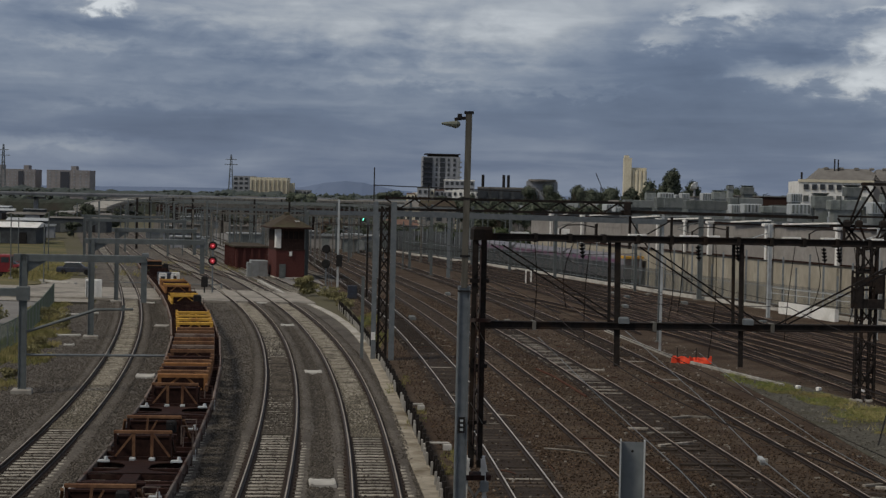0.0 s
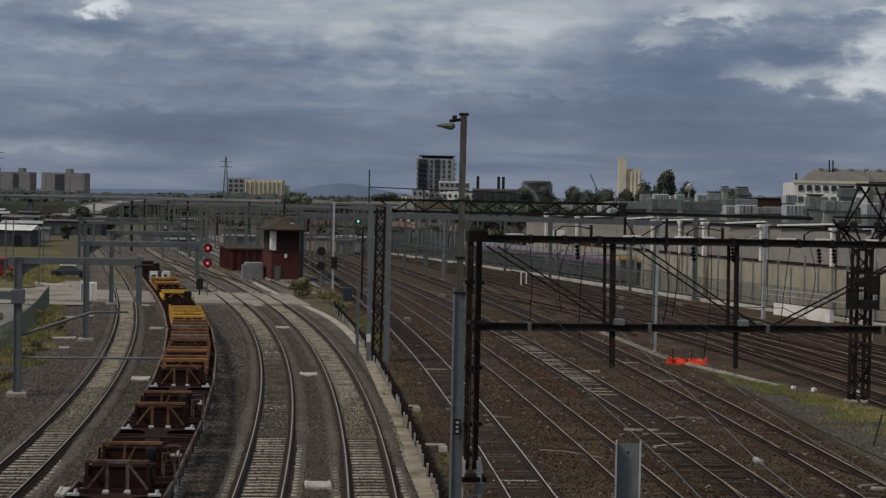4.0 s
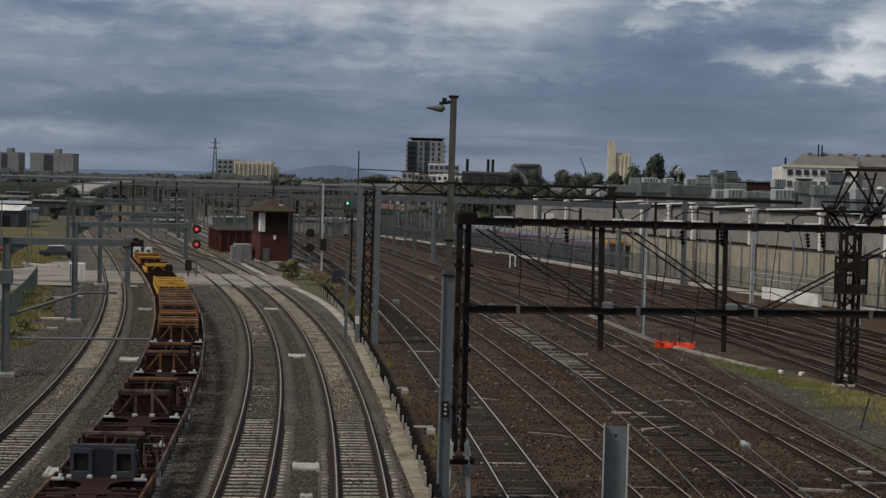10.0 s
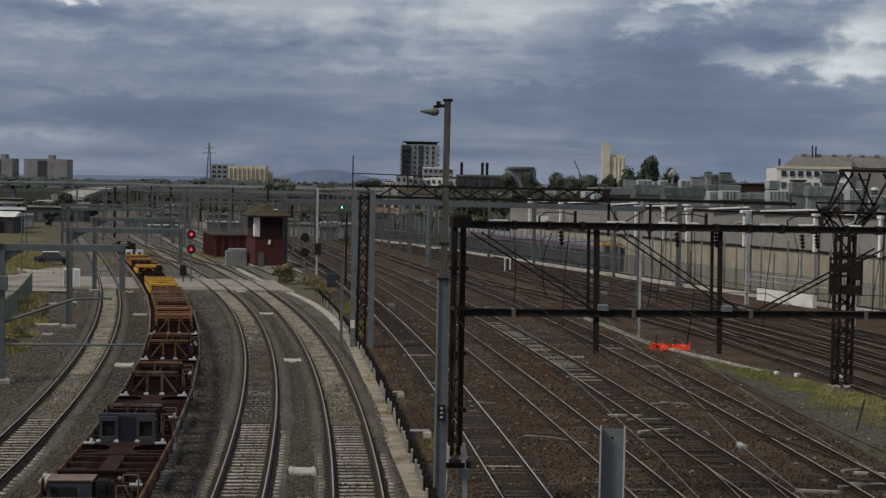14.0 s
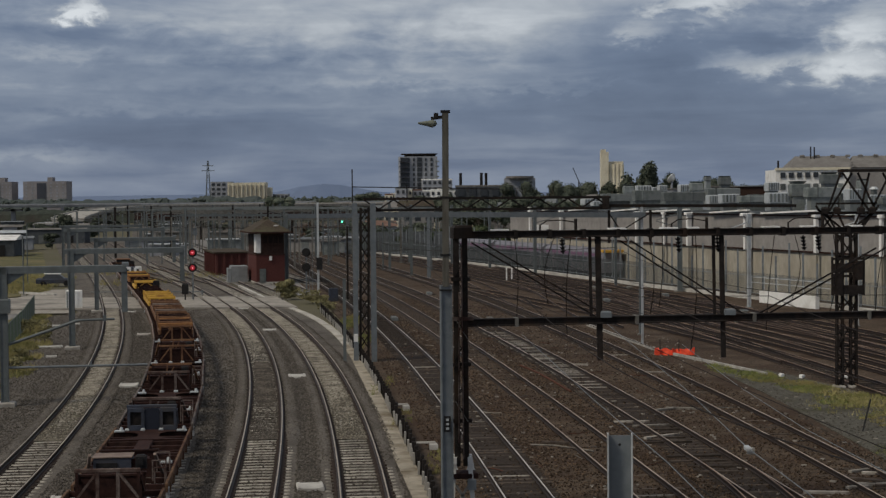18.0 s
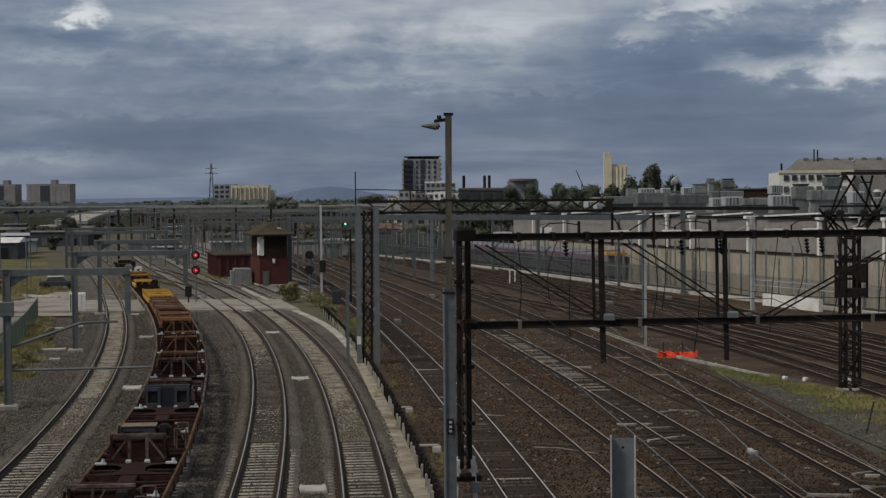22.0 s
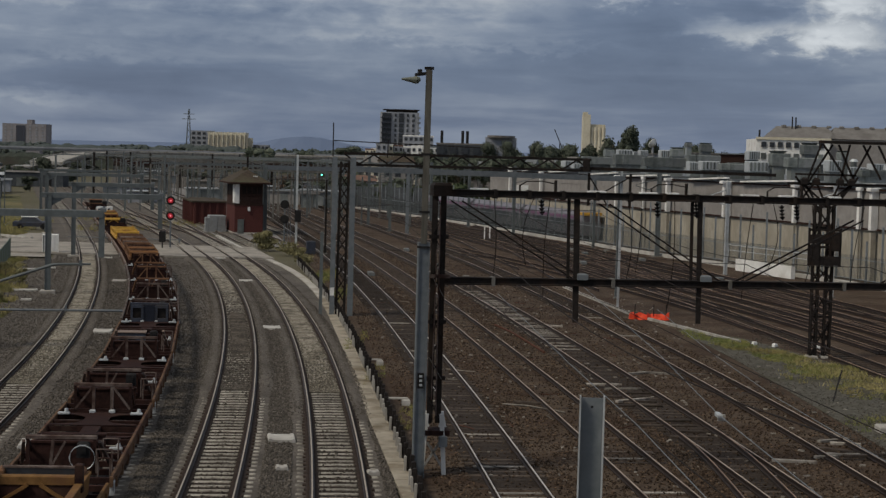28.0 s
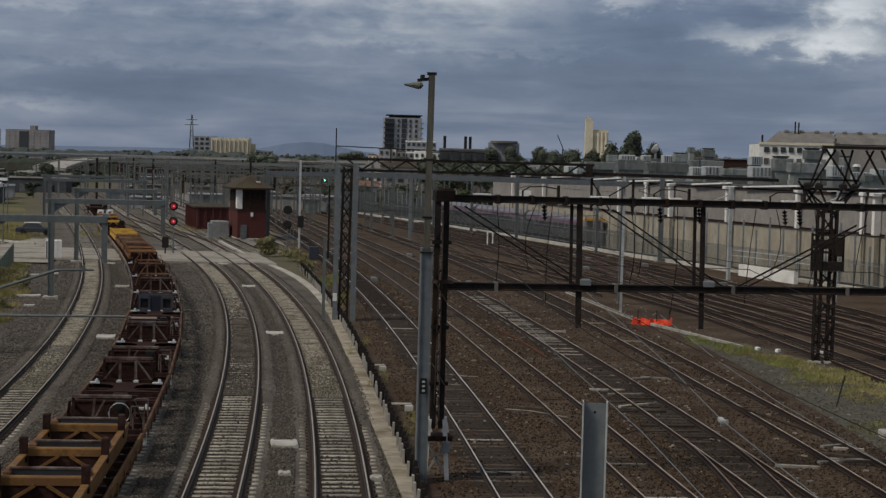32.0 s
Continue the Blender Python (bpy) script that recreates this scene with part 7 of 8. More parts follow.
# concrete edging, orange mesh, marker stones in the yard
edge = thing("concrete_edging", "pale concrete edging beside the yard track", "kerb", kind="structure")
for a, b in zip(steps(0, 1, 14), steps(0, 1, 14)[1:]):
    def ep(t):
        y = 131 - 37 * t
        return (float(np.interp(y, [94, 108.5, 131], [17.0, 12.6, 9.6])), y, 0.06)
    part("edging_stone", Mesh().beam(ep(a), ep(b - 0.004), 0.2, 0.2), CONCRETE, edge)
om = thing("safety_mesh", "crumpled orange plastic safety mesh on short pickets", "barrier mesh", pose(13.3, 106.3, 0))
r_ = random.Random(9)
for k in range(9):
    x0 = -1.25 + k * 0.28
    part("mesh_panel", Mesh().hull([(x0, r_.uniform(-.3, .3), 0.02), (x0 + 0.3, r_.uniform(-.3, .3), 0.02), (x0 + 0.3, 0.4, 0.05), (x0, 0.4, 0.05)], [(x0, r_.uniform(-.1, .2), r_.uniform(.25, .5)), (x0 + 0.3, r_.uniform(-.1, .2), r_.uniform(.2, .5)), (x0 + 0.3, 0.3, r_.uniform(.2, .5)), (x0, 0.3, r_.uniform(.2, .4))]), ORANGEMESH, om)
for x0 in (-0.9, 0.3, 1.1):
    part("picket", Mesh().box(x0, 0.1, 0.5, 0.05, 0.05, 1.0), DARK, om)
for x, y in ((17.6, 93.0), (18.6, 92.3), (20.9, 92)):
    st = thing("marker_stone", "small white marker block in the ballast", "marker", pose(x, y, 0, 0, 0, rnd.uniform(0, 40)), group="marker stones")
    part("block", Mesh().box(0, 0, 0.1, 0.24, 0.22, 0.24, ch=0.04), WHITE, st)
stick = thing("fallen_stake", "thin dark stake leaning in the grass", "stake", mesh=Mesh().beam((17.0, 71.5, 0), (17.7, 73.0, 1.2), 0.06), mats=(DARK,))
pole_r = thing("catenary_mast", "slim pale pole standing in the grass", "pole", pose(17.3, 63.5, 0))
part("mast", Mesh().tube((0, 0, 0), (0.03, 0, 6.9), 0.085, n=10), GALV_PALE, pole_r)
part("footing", Mesh().box(0, 0, 0.1, 0.9, 0.9, 0.4, ch=0.05), CONCRETE, pole_r)
part("cap", Mesh().box(0, 0, 6.9, 0.3, 0.3, 0.16, ch=0.05), WHITE, pole_r)
part("camera_box", Mesh().box(0.05, -0.2, 5.6, 0.4, 0.3, 1.1, ch=0.06), SILVER, pole_r, "pale equipment box")


thing("fallen_pipe", "rust-red pipe lying in the ballast", "pipe", mesh=Mesh().sweep([(3.26, 100.0, 0.06), (4.09, 96.05, 0.06), (4.82, 90.99, 0.06), (5.42, 86.43, 0.06)], [(0.06 * math.cos(a), 0.06 * math.sin(a)) for a in (0, 1.047, 2.094, 3.142, 4.189, 5.236)]), mats=(SEATRUST,))
thing("loose_cable", "pale loose cable lying in the yard", "cable", mesh=Mesh().sweep([(2.61, 67.95, 0.06), (3.64, 67.67, 0.06), (5.03, 66.13, 0.06)], [(0.035 * math.cos(a), 0.035 * math.sin(a)) for a in (0, 1.257, 2.513, 3.77, 5.027)]), mats=(SLEEPER_L,))

sgn = thing("notice_board", "plain white board on a steel post", "sign", pose(10.22, 222.0, 0))
part("board", Mesh().box(0, 0, 5.99, 1.85, 0.08, 0.95), WHITE, sgn, "plain white board")
part("post", Mesh().box(0, 0.12, 3.23, 0.16, 0.12, 6.46), FARGREY, sgn)
for x, y in ((-2.9, 79.7), (-1.35, 67.2)):
    jb = thing("junction_box", "pale concrete cable box behind the retaining fence", "cable box", pose(x, y, 0, 0, 0, 6), group="cable boxes")
    part("body", Mesh().box(0, 0, 0.08, 0.34, 0.3, 0.36, ch=0.04), KERBMAT, jb)
    part("cover", Mesh().box(-0.3, 0.05, 0.285, 0.8, 0.3, 0.05, ch=0.01), CONCRETE, jb)
# trackside fittings among the yard tracks
tp = thing("twin_post", "pair of short white posts between the yard tracks", "post", pose(5.36, 203.62, 0))
for dx in (-0.32, 0.32):
    part("post", Mesh().box(dx, 0, 0.75, 0.16, 0.12, 1.6, ch=0.02), WHITE, tp)
rm = random.Random(44)
for k in range(18):
    tr = (shifted(T7, 9.6), shifted(T7, 13.6), shifted(T7, 17.4), T6, T4)[k % 5]
    y = rm.uniform(130, 205)
    pm = thing("point_machine", "low grey point machine beside the rails", "point machine", pose(tr(y) + 1.5, y, 0, 0, 0, heading(tr, y)), group="point machines")
    part("case", Mesh().box(0, 0, 0.17, 0.5, 0.95, 0.3, ch=0.05), rm.choice((FARGREY, POLE, HVAC)), pm)
    part("drive_rod", Mesh().beam((-0.2, 0.1, 0.1), (-2.1, 0.1, 0.1), 0.05), RAIL, pm)
    part("base_timber", Mesh().box(-0.4, 0, 0.03, 2.2, 0.3, 0.1), SLEEPER_T, pm)
for k in range(40):
    y = rm.uniform(46, 120)
    x = T4(y) - 1 + rm.random() * (T7(y) - T4(y) + 3)
    a = rm.uniform(-60, 60)
    pts = [(x + u * math.cos(a), y + u * math.sin(a) + 0.15 * math.sin(u * 3 + k), 0.05) for u in steps(0, rm.uniform(0.5, 1.8), 5)]
    thing("loose_cable", "short length of discarded cable in the ballast", "cable", mesh=Mesh().sweep(pts, [(0.02 * math.cos(v), 0.02 * math.sin(v)) for v in (0, 2.094, 4.189)]), mats=(rm.choice((SLEEPER_L, DARK, SEATRUST, POLE)),), group="discarded cables")

# ---- trees ----
def tree(x, y, h, w, seed, mat=LEAF, base=0.0, n=700, leaf=None, label="dense dark green tree", trunk=0.25):
    r = random.Random(seed)
    # Far crowns take the foliage with haze in its colour.
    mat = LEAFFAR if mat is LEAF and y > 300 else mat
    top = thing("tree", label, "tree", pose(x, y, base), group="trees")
    tr = Mesh().tube((0, 0, 0), (w * 0.03, 0, h * 0.45), h * 0.03, h * 0.018, n=8)
    for k in range(5):
        a = k * 1.257 + r.random()
        tr.tube((w * 0.02, 0, h * (0.25 + 0.04 * k)), (math.cos(a) * w * 0.28, math.sin(a) * w * 0.28, h * (0.55 + 0.06 * k)), h * 0.013, h * 0.005, n=6)
    part("trunk", tr, BARK, top)
    lobes = []
    for k in range(9):
        a = r.uniform(0, 6.283)
        d = r.uniform(0.05, 0.3) * w
        lobes.append((math.cos(a) * d, math.sin(a) * d, h * r.uniform(trunk + 0.2, 0.84), w * r.uniform(0.16, 0.27), h * r.uniform(0.11, 0.17)))
    s = leaf or max(0.12, h * 0.035)
    me = Mesh()
    if h > 2.2:
        for cx, cy, cz, rw, rh in lobes:
            rings = []
            for i in range(6):
                a = math.pi * (i + 0.25) / 5.5 - math.pi / 2
                rings.append([(cx + math.cos(a) * math.cos(b) * rw * r.uniform(0.62, 0.86), cy + math.cos(a) * math.sin(b) * rw * r.uniform(0.62, 0.86), cz + math.sin(a) * rh * r.uniform(0.68, 0.84)) for b in (0, 0.9, 1.8, 2.7, 3.6, 4.5, 5.4)])
            for i in range(5):
                me.hull(rings[i], rings[i + 1], caps=i in (0, 4))
    for _ in range(n):
        cx, cy, cz, rw, rh = r.choice(lobes)
        u = Vector((r.gauss(0, 1), r.gauss(0, 1), r.gauss(0, 1))).normalized() * r.uniform(0.55, 1.08)
        p = Vector((cx + u.x * rw, cy + u.y * rw, cz + u.z * rh))
        for _ in range(2):
            d1 = Vector((r.gauss(0, 1), r.gauss(0, 1), r.gauss(0, 1))).normalized() * s * r.uniform(0.5, 1.3)
            d2 = Vector((r.gauss(0, 1), r.gauss(0, 1), r.gauss(0, 1))).normalized() * s * r.uniform(0.5, 1.3)
            me.quad(p - d1, p + d2, p + d1 * 0.8, p - d2 * 0.9)
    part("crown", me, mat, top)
    return top


# ---- far buildings, bridges and trees ----
def storeys(name, label, x, y, w, d, h, n, cols, wall, z0=0.0, rz=0, cat="apartment building", glass=GLASS, frac=0.6, crown=None, balconies=False):
    """A block with window rows on its front, a roof slab and a plant room."""
    top = thing(name, label, cat, pose(x, y, z0, 0, 0, rz))
    part("wall", Mesh().box(0, d / 2, h / 2, w, d, h), wall, top)
    if z0:
        part("podium", Mesh().box(0, d / 2 + 0.3, -z0 / 2 - 0.1, w, d, z0), wall, top)
    part("roof", Mesh().box(0, d / 2, h + 0.3, w * 1.01, d * 1.01, 0.6), crown or wall, top)
    for i in range(n):
        z = h * (i + 0.55) / n
        for j in range(cols):
            cx = -w / 2 + w * (j + 0.5) / cols
            part("window", Mesh().box(cx, -0.15, z, w / cols * frac, 0.4, h / n * 0.5), glass, top)
        if balconies:
            part("balcony", Mesh().box(w * 0.42, -0.7, z - h / n * 0.3, w * 0.22, 1.6, h / n * 0.25).box(-w * 0.42, -0.7, z - h / n * 0.3, w * 0.22, 1.6, h / n * 0.25), crown or wall, top)
    return top


tw = thing("apartment_tower", "dark grey apartment tower with a flat black roof", "apartment building", pose(-24.6, 900, 0, 0, 0, 6) @ Matrix.Diagonal((1.12, 1, 1, 1)))
part("wall", Mesh().box(0, 7, 16.2, 18, 14, 32.4), GREYB, tw)
part("penthouse", Mesh().box(1.0, 7, 32.9, 14.5, 11, 1.4), BLACK, tw)
part("roof", Mesh().box(0.6, 7, 33.75, 17, 13, 0.5), BLACK, tw)
for k in range(7):
    z = 14.4 + k * 2.7
    part("window", Mesh().box(-6.6, -0.2, z + 0.2, 4.4, 0.5, 1.9), GLASS, tw)
    part("balcony", Mesh().box(-7.0, -0.9, z - 1.1, 5.0, 1.8, 0.5), BLUESTEEL, tw)
    part("balcony", Mesh().box(8.9, 0.6, z - 1.0, 1.6, 2.4, 0.7), HVAC, tw)
    for cx, w in ((-2.4, 0.9), (0.4, 2.4), (3.4, 1.0), (6.2, 1.2)):
        part("window", Mesh().box(cx, -0.15, z + 0.1, w, 0.4, 2.3 if w > 2 else 1.6), GLASS, tw)
low = storeys("apartment_block", "stepped grey apartment block with pale terraces", -14.5, 890, 16, 12, 6.5, 2, 6, GREYB, 13.0, 4, crown=WHITE)
low = storeys("apartment_block", "low white terraced apartment block among trees", -17, 880, 34, 12, 6.5, 2, 9, CREAM, 6.0, 2, crown=WHITE)
sil = thing("grain_silo", "tall cream concrete grain silo with a headhouse", "silo", pose(-2.8, 0, 0))
part("headhouse", Mesh().box(78.6, 905, 17, 4.0, 8, 34), CREAM, sil)
part("head_cap", Mesh().box(78.0, 905, 34.6, 2.4, 6, 1.4), CREAM, sil)
for k in range(4):
    part("silo_cell", Mesh().tube((81.6 + k * 2.1, 903, 0), (81.6 + k * 2.1, 903, 27.2), 1.15, n=14), CREAM, sil)
part("gallery", Mesh().box(84.5, 905, 28.0, 8.6, 3, 1.6), CREAM, sil)
cr = thing("tower_crane", "slender blue-grey crane jib far off", "crane", mesh=Mesh().beam((61.5, 900, -0.1), (61.5, 900, 18), 0.6).beam((63.5, 900, 14), (58.5, 900, 25.5), 0.45), mats=(BLUESTEEL,))
wb = storeys("factory", "cream factory block with vertical piers", -196.5, 1500, 34, 20, 20, 1, 1, CREAM, 4.5, 0, "factory", frac=0.01)
for k in range(9):
    part("pier", Mesh().box(-16 + k * 4, -0.6, 9.6, 1.0, 1.4, 19), CREAM, wb)
    part("recess", Mesh().box(-14 + k * 4, -0.2, 9.6, 1.4, 0.8, 17), TILT, wb)
part("stack_house", Mesh().box(19, 9, 8, 6, 10, 16), CREAM, wb)
storeys("office_block", "grey office block beside the factory", -228, 1560, 20, 15, 26, 6, 4, GREYB, 0, 0, "office block")
storeys("office_block", "pale low block beside the factory", -168, 1520, 14, 12, 12, 3, 4, GREYB, 2, 0, "office block")
for cx, w in ((-505, 52), (-592, 34), (-560, 30)):
    fl = storeys("housing_block", "tan brick housing block on the horizon", cx, 2000, w, 30, 31, 8, 7, BROWNB, 2, 0, frac=0.3, glass=GREYB)
    part("stair_core", Mesh().box(-w * 0.08, -0.4, 15, w * 0.2, 1.2, 29), BLUESTEEL, fl, "dark recessed stair core")
    part("lift_tower", Mesh().box(w * 0.12, 8, 18, 6, 14, 37), BROWNB, fl)
for px, py, ph in ((-231, 1500, 45), (-438, 1500, 50)):
    pl = thing("power_pylon", "distant grey lattice power pylon", "pylon", mesh=lattice(Mesh(), (px, py, 0), (px, py, ph), (1, 0, 0), 5, 6, 0.4, 0.8).beam((px - 6, py, ph * 0.8), (px + 6, py, ph * 0.8), 0.6).beam((px - 5, py, ph * 0.9), (px + 5, py, ph * 0.9), 0.6), mats=(GALV,))
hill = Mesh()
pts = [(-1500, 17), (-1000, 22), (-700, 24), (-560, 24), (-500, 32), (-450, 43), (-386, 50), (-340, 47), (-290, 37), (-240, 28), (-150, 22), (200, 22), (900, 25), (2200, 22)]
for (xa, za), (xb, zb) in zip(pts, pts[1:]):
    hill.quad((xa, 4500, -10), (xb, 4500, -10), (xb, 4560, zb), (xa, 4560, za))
thing("backdrop_hills", "mountain on the horizon, its colour blued by painted haze", "hill", mesh=hill, mats=(FAR,), kind="structure")


def viaduct(name, label, pts, z_w, mat, piers=True, rail=0.6):
    top = thing(name, label, "bridge")
    me = Mesh()
    me.sweep(pts, [(-5, -0.9), (5, -0.9), (5.4, 0), (5.4, 0.05), (-5.4, 0.05), (-5.4, 0)])
    part("deck", me, mat, top)
    for sd in (-1, 1):
        part("parapet", Mesh().sweep(pts, [(sd * 5.25 - 0.15, 0.051), (sd * 5.25 + 0.15, 0.051), (sd * 5.25 + 0.15, rail), (sd * 5.25 - 0.15, rail)]), mat, top)
    if piers:
        for (xa, ya_, za), (xb, yb_, zb) in zip(pts, pts[1:]):
            x, y, z = (xa + xb) / 2, (ya_ + yb_) / 2, (za + zb) / 2
            part("pier", Mesh().box(x, y, (z - 1.5) / 2, 1.6, 2.0, z - 1.4).box(x, y, z - 2.0, 8, 2.0, 1.0), mat, top)
    return top


viaduct("elevated_freeway", "long grey concrete freeway viaduct", [(x, 720 + (x + 150) * 0.05, 8.3) for x in range(-330, -20, 30)], 1, GREYB)
viaduct("freeway_ramp", "curved pale concrete freeway ramp", [(-129, 540, 4.3), (-132, 562, 5.0), (-135, 590, 5.8), (-137, 620, 6.6), (-135, 650, 7.3), (-126, 672, 7.8), (-100, 682, 8.0), (-60, 686, 8.0), (-20, 688, 8.0)], 1, CONCRETE, True, 0.45)
rb = thing("railway_footbridge", "dark steel bridge across the tracks", "bridge")
for z in (5.2, 6.9):
    part("girder", Mesh().beam((-84, 424, z), (-24, 418, z), 0.4, 0.35), BLACK, rb)
part("bridge_deck", Mesh().beam((-84, 425, 5.3), (-24, 419, 5.3), 3.0, 0.4), BLACK, rb)
part("bridge_side", Mesh().beam((-84, 423.7, 6.0), (-24, 417.7, 6.0), 0.08, 1.4), BROWNSTEEL, rb)
for k in range(15):
    x = -79 + k * 3.9
    part("post", Mesh().beam((x, 423.4, 5.1), (x, 423.4, 7.0), 0.2), BLACK, rb)
    if k % 3 == 0:
        part("trestle", Mesh().box(x, 424, 2.5, 0.7, 0.9, 5.0), BLACK, rb)


def hall(x, y, z0):
    """White factory office with hipped slate roofs and a wing greyed for shade."""
    top = thing("factory_office", "white factory office with grey hipped roofs", "office building", pose(x, y, z0, 0, 0, -3))
    part("wall", Mesh().box(7.2, 8, 2.9, 14.4, 16, 5.8), WHITE, top)
    part("parapet", Mesh().box(7.2, 0, 5.9, 14.7, 0.5, 0.5), CREAM, top)
    for k in range(8):
        part("window", Mesh().box(1.4 + k * 1.6, -0.1, 4.7, 0.95, 0.3, 1.0), GLASS, top)
        part("window", Mesh().box(1.4 + k * 1.6, -0.1, 2.4, 1.0, 0.3, 1.2), HVAC, top)
    for x0, w in ((3.0, 13), (14.5, 18)):
        me = Mesh()
        A, B, C, D = (x0, 0.8, 6.1), (x0 + w, 0.8, 6.1), (x0 + w, 15, 6.1), (x0, 15, 6.1)
        R0, R1 = (x0 + 1.6, 6, 8.5), (x0 + w - 1.2, 6, 8.5)
        me.quad(A, B, R1, R0).quad(B, C, R1).quad(C, D, R0, R1).quad(D, A, R0)
        part("hipped_roof", me, DARKROOF, top)
        for j in range(4):
            part("roof_vent", Mesh().box(x0 + 3.0 + j * 3.0, 5.6, 8.5, 0.9, 0.7, 0.5, ch=0.12), DARKROOF, top)
    # Shade on the wing is put in as the grey cladding colour.
    part("wing_wall", Mesh().box(24.5, 9, 3.0, 20, 16, 6.0), CLAD, top)
    part("flue", Mesh().tube((7.6, 5, 6), (7.6, 5, 10.4), 0.14, n=8), DARK, top)
    part("flue", Mesh().tube((8.3, 5, 6), (8.3, 5, 10.3), 0.14, n=8), DARK, top)
    part("flue", Mesh().tube((0.9, 3, 5), (0.9, 3, 7.6), 0.2, n=8), DARK, top)
    part("podium", Mesh().box(14, 12, -5, 46, 30, 10.0), CLAD, top)


hall(61.4, 330, 9.3)
rf = random.Random(77)
for k in range(26):
    x, y = rf.uniform(-30, 62), rf.uniform(420, 640)
    w, h = rf.uniform(4, 9), rf.uniform(6, 9)
    low_building("house", rf.choice(("distant cream house with a grey roof", "distant pale brick house among trees", "distant grey-roofed low building")), x, y, rf.uniform(-10, 10), w, 8, h, rf.choice((CREAM, BROWNB, GREYB, CLAD)), rf.choice((METALROOF, ROOF, DARKROOF)), "house", rf.uniform(1, 2), 1, 3)
pub = storeys("factory", "dark flat-topped works with stubby chimneys", 7.5, 640, 22, 12, 10.2, 2, 5, SLATE, 4, 0, "factory", crown=DARKROOF)
for dx in (-9, -1, 0.8):
    part("chimney", Mesh().tube((dx, 3, 9), (dx, 3, 15.5 if dx else 14), 0.55, n=10), DARK, pub)
part("top_block", Mesh().box(14, 12, 6.2, 12, 8, 14.6), GREYB, pub)
part("tank_ring", Mesh().tube((14, 10, 13.4), (14, 10, 14.2), 5.4, n=20), DARKROOF, pub)
rt = random.Random(31)
for k in range(16):
    x = -31 + k * 1.9 + rt.uniform(-0.6, 0.6)
    y = rt.uniform(690, 730)
    storeys("terrace_house", rt.choice(("pale rendered terrace house with dark windows", "cream terrace house stepped up the hill")), x, y, rt.uniform(3.2, 5.0), 8, rt.uniform(11.2, 14.2), 5, 2, rt.choice((CREAM, WHITE, GREYB, CREAM)), 0, rt.uniform(-12, 12), "house", frac=0.45, crown=rt.choice((WHITE, METALROOF, TERRACOTTA)))
low_building("house", "low house with a faded terracotta roof", -19.5, 330, 10, 6, 6, 4.6, GREYB, TERRACOTTA, "house", 1.1, 1, 2)
SLOPESCRUB = material("rust_tinged_scrub", (0.06, 0.05, 0.034), (0.125, 0.105, 0.075), 1.5, 0.95, bump=0.0, vary=0.2, stain=(0.1, 0.06, 0.05), stain_scale=0.25, stain_at=0.52)
for k in range(30):
    y = rt.uniform(345, 420)
    x = y * rt.uniform(-0.098, -0.062)
    tree(x, y, rt.uniform(2.6, 5.0), rt.uniform(3.5, 6.0), 500 + k, SLOPESCRUB if k % 3 else LEAFFAR, n=700, leaf=0.2, label="dull scrub on the slope beyond the yard", trunk=0.0)

tree(44.0, 400, 19.6, 5.4, 1, n=2600, base=0, label="tall dark eucalyptus above the roofs", leaf=0.3)
tree(38.6, 402, 17.2, 6.6, 2, n=1700, base=0, leaf=0.3)
tree(34.2, 404, 14.6, 7.0, 3, n=1500, base=0, leaf=0.3)
for k, (x, y, h, w) in enumerate(((16, 560, 16.5, 11), (20.5, 562, 16.2, 10), (24, 570, 14, 9), (31, 560, 17.6, 9), (36, 600, 15.5, 12), (42, 610, 14.5, 12), (51, 470, 16, 9), (57, 470, 17, 8), (-8, 640, 12, 14), (-18, 660, 11.4, 14), (70, 480, 16, 10), (42, 560, 17, 11), (78, 500, 17, 10), (-34, 780, 13, 18), (-46, 800, 14, 20), (-60, 700, 11, 14), (-72, 640, 12, 14))):
    tree(x, y, h, w, 20 + k, n=2600, leaf=0.24, base=0)
tree(-53, 480, 12, 11, 40, n=500, leaf=0.3)
tree(-112, 505, 5.6, 6, 41, n=1200, leaf=0.25, trunk=0.05)
tree(-116, 490, 4.2, 6, 49, n=1200, leaf=0.25, trunk=0.0)
tree(-95.7, 400, 8.4, 5.0, 42, n=2200, leaf=0.18, trunk=0.3)
tree(-88.0, 354, 3.6, 4.6, 43, n=1300, leaf=0.15, trunk=0.0, label="round dark green bush beside the shed")
tree(-18.3, 170, 2.0, 3.4, 44, BUSH, n=1500, leaf=0.14, label="olive green bush beside the cabin", trunk=0.0)
tree(-15.0, 163, 1.5, 3.6, 45, BUSH, n=500, leaf=0.12, label="low olive bush behind the fence", trunk=0.0)
tree(-12.6, 150, 1.2, 3.0, 46, BUSH, n=400, leaf=0.12, label="low olive bush behind the fence", trunk=0.0)
tree(-30.0, 118, 1.7, 1.7, 47, BUSH, n=300, leaf=0.1, label="small yellow-green bush by the mast", trunk=0.0)
tree(-37, 124, 2.0, 3.4, 48, BUSH, n=400, leaf=0.12, label="yellow-green scrub beside the service road", trunk=0.0)
# Thicket added to fill the gap below the freeway deck with dark.
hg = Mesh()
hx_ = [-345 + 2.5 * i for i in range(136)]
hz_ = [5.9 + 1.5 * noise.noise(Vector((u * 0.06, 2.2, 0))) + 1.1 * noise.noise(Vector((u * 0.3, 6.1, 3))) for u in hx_]
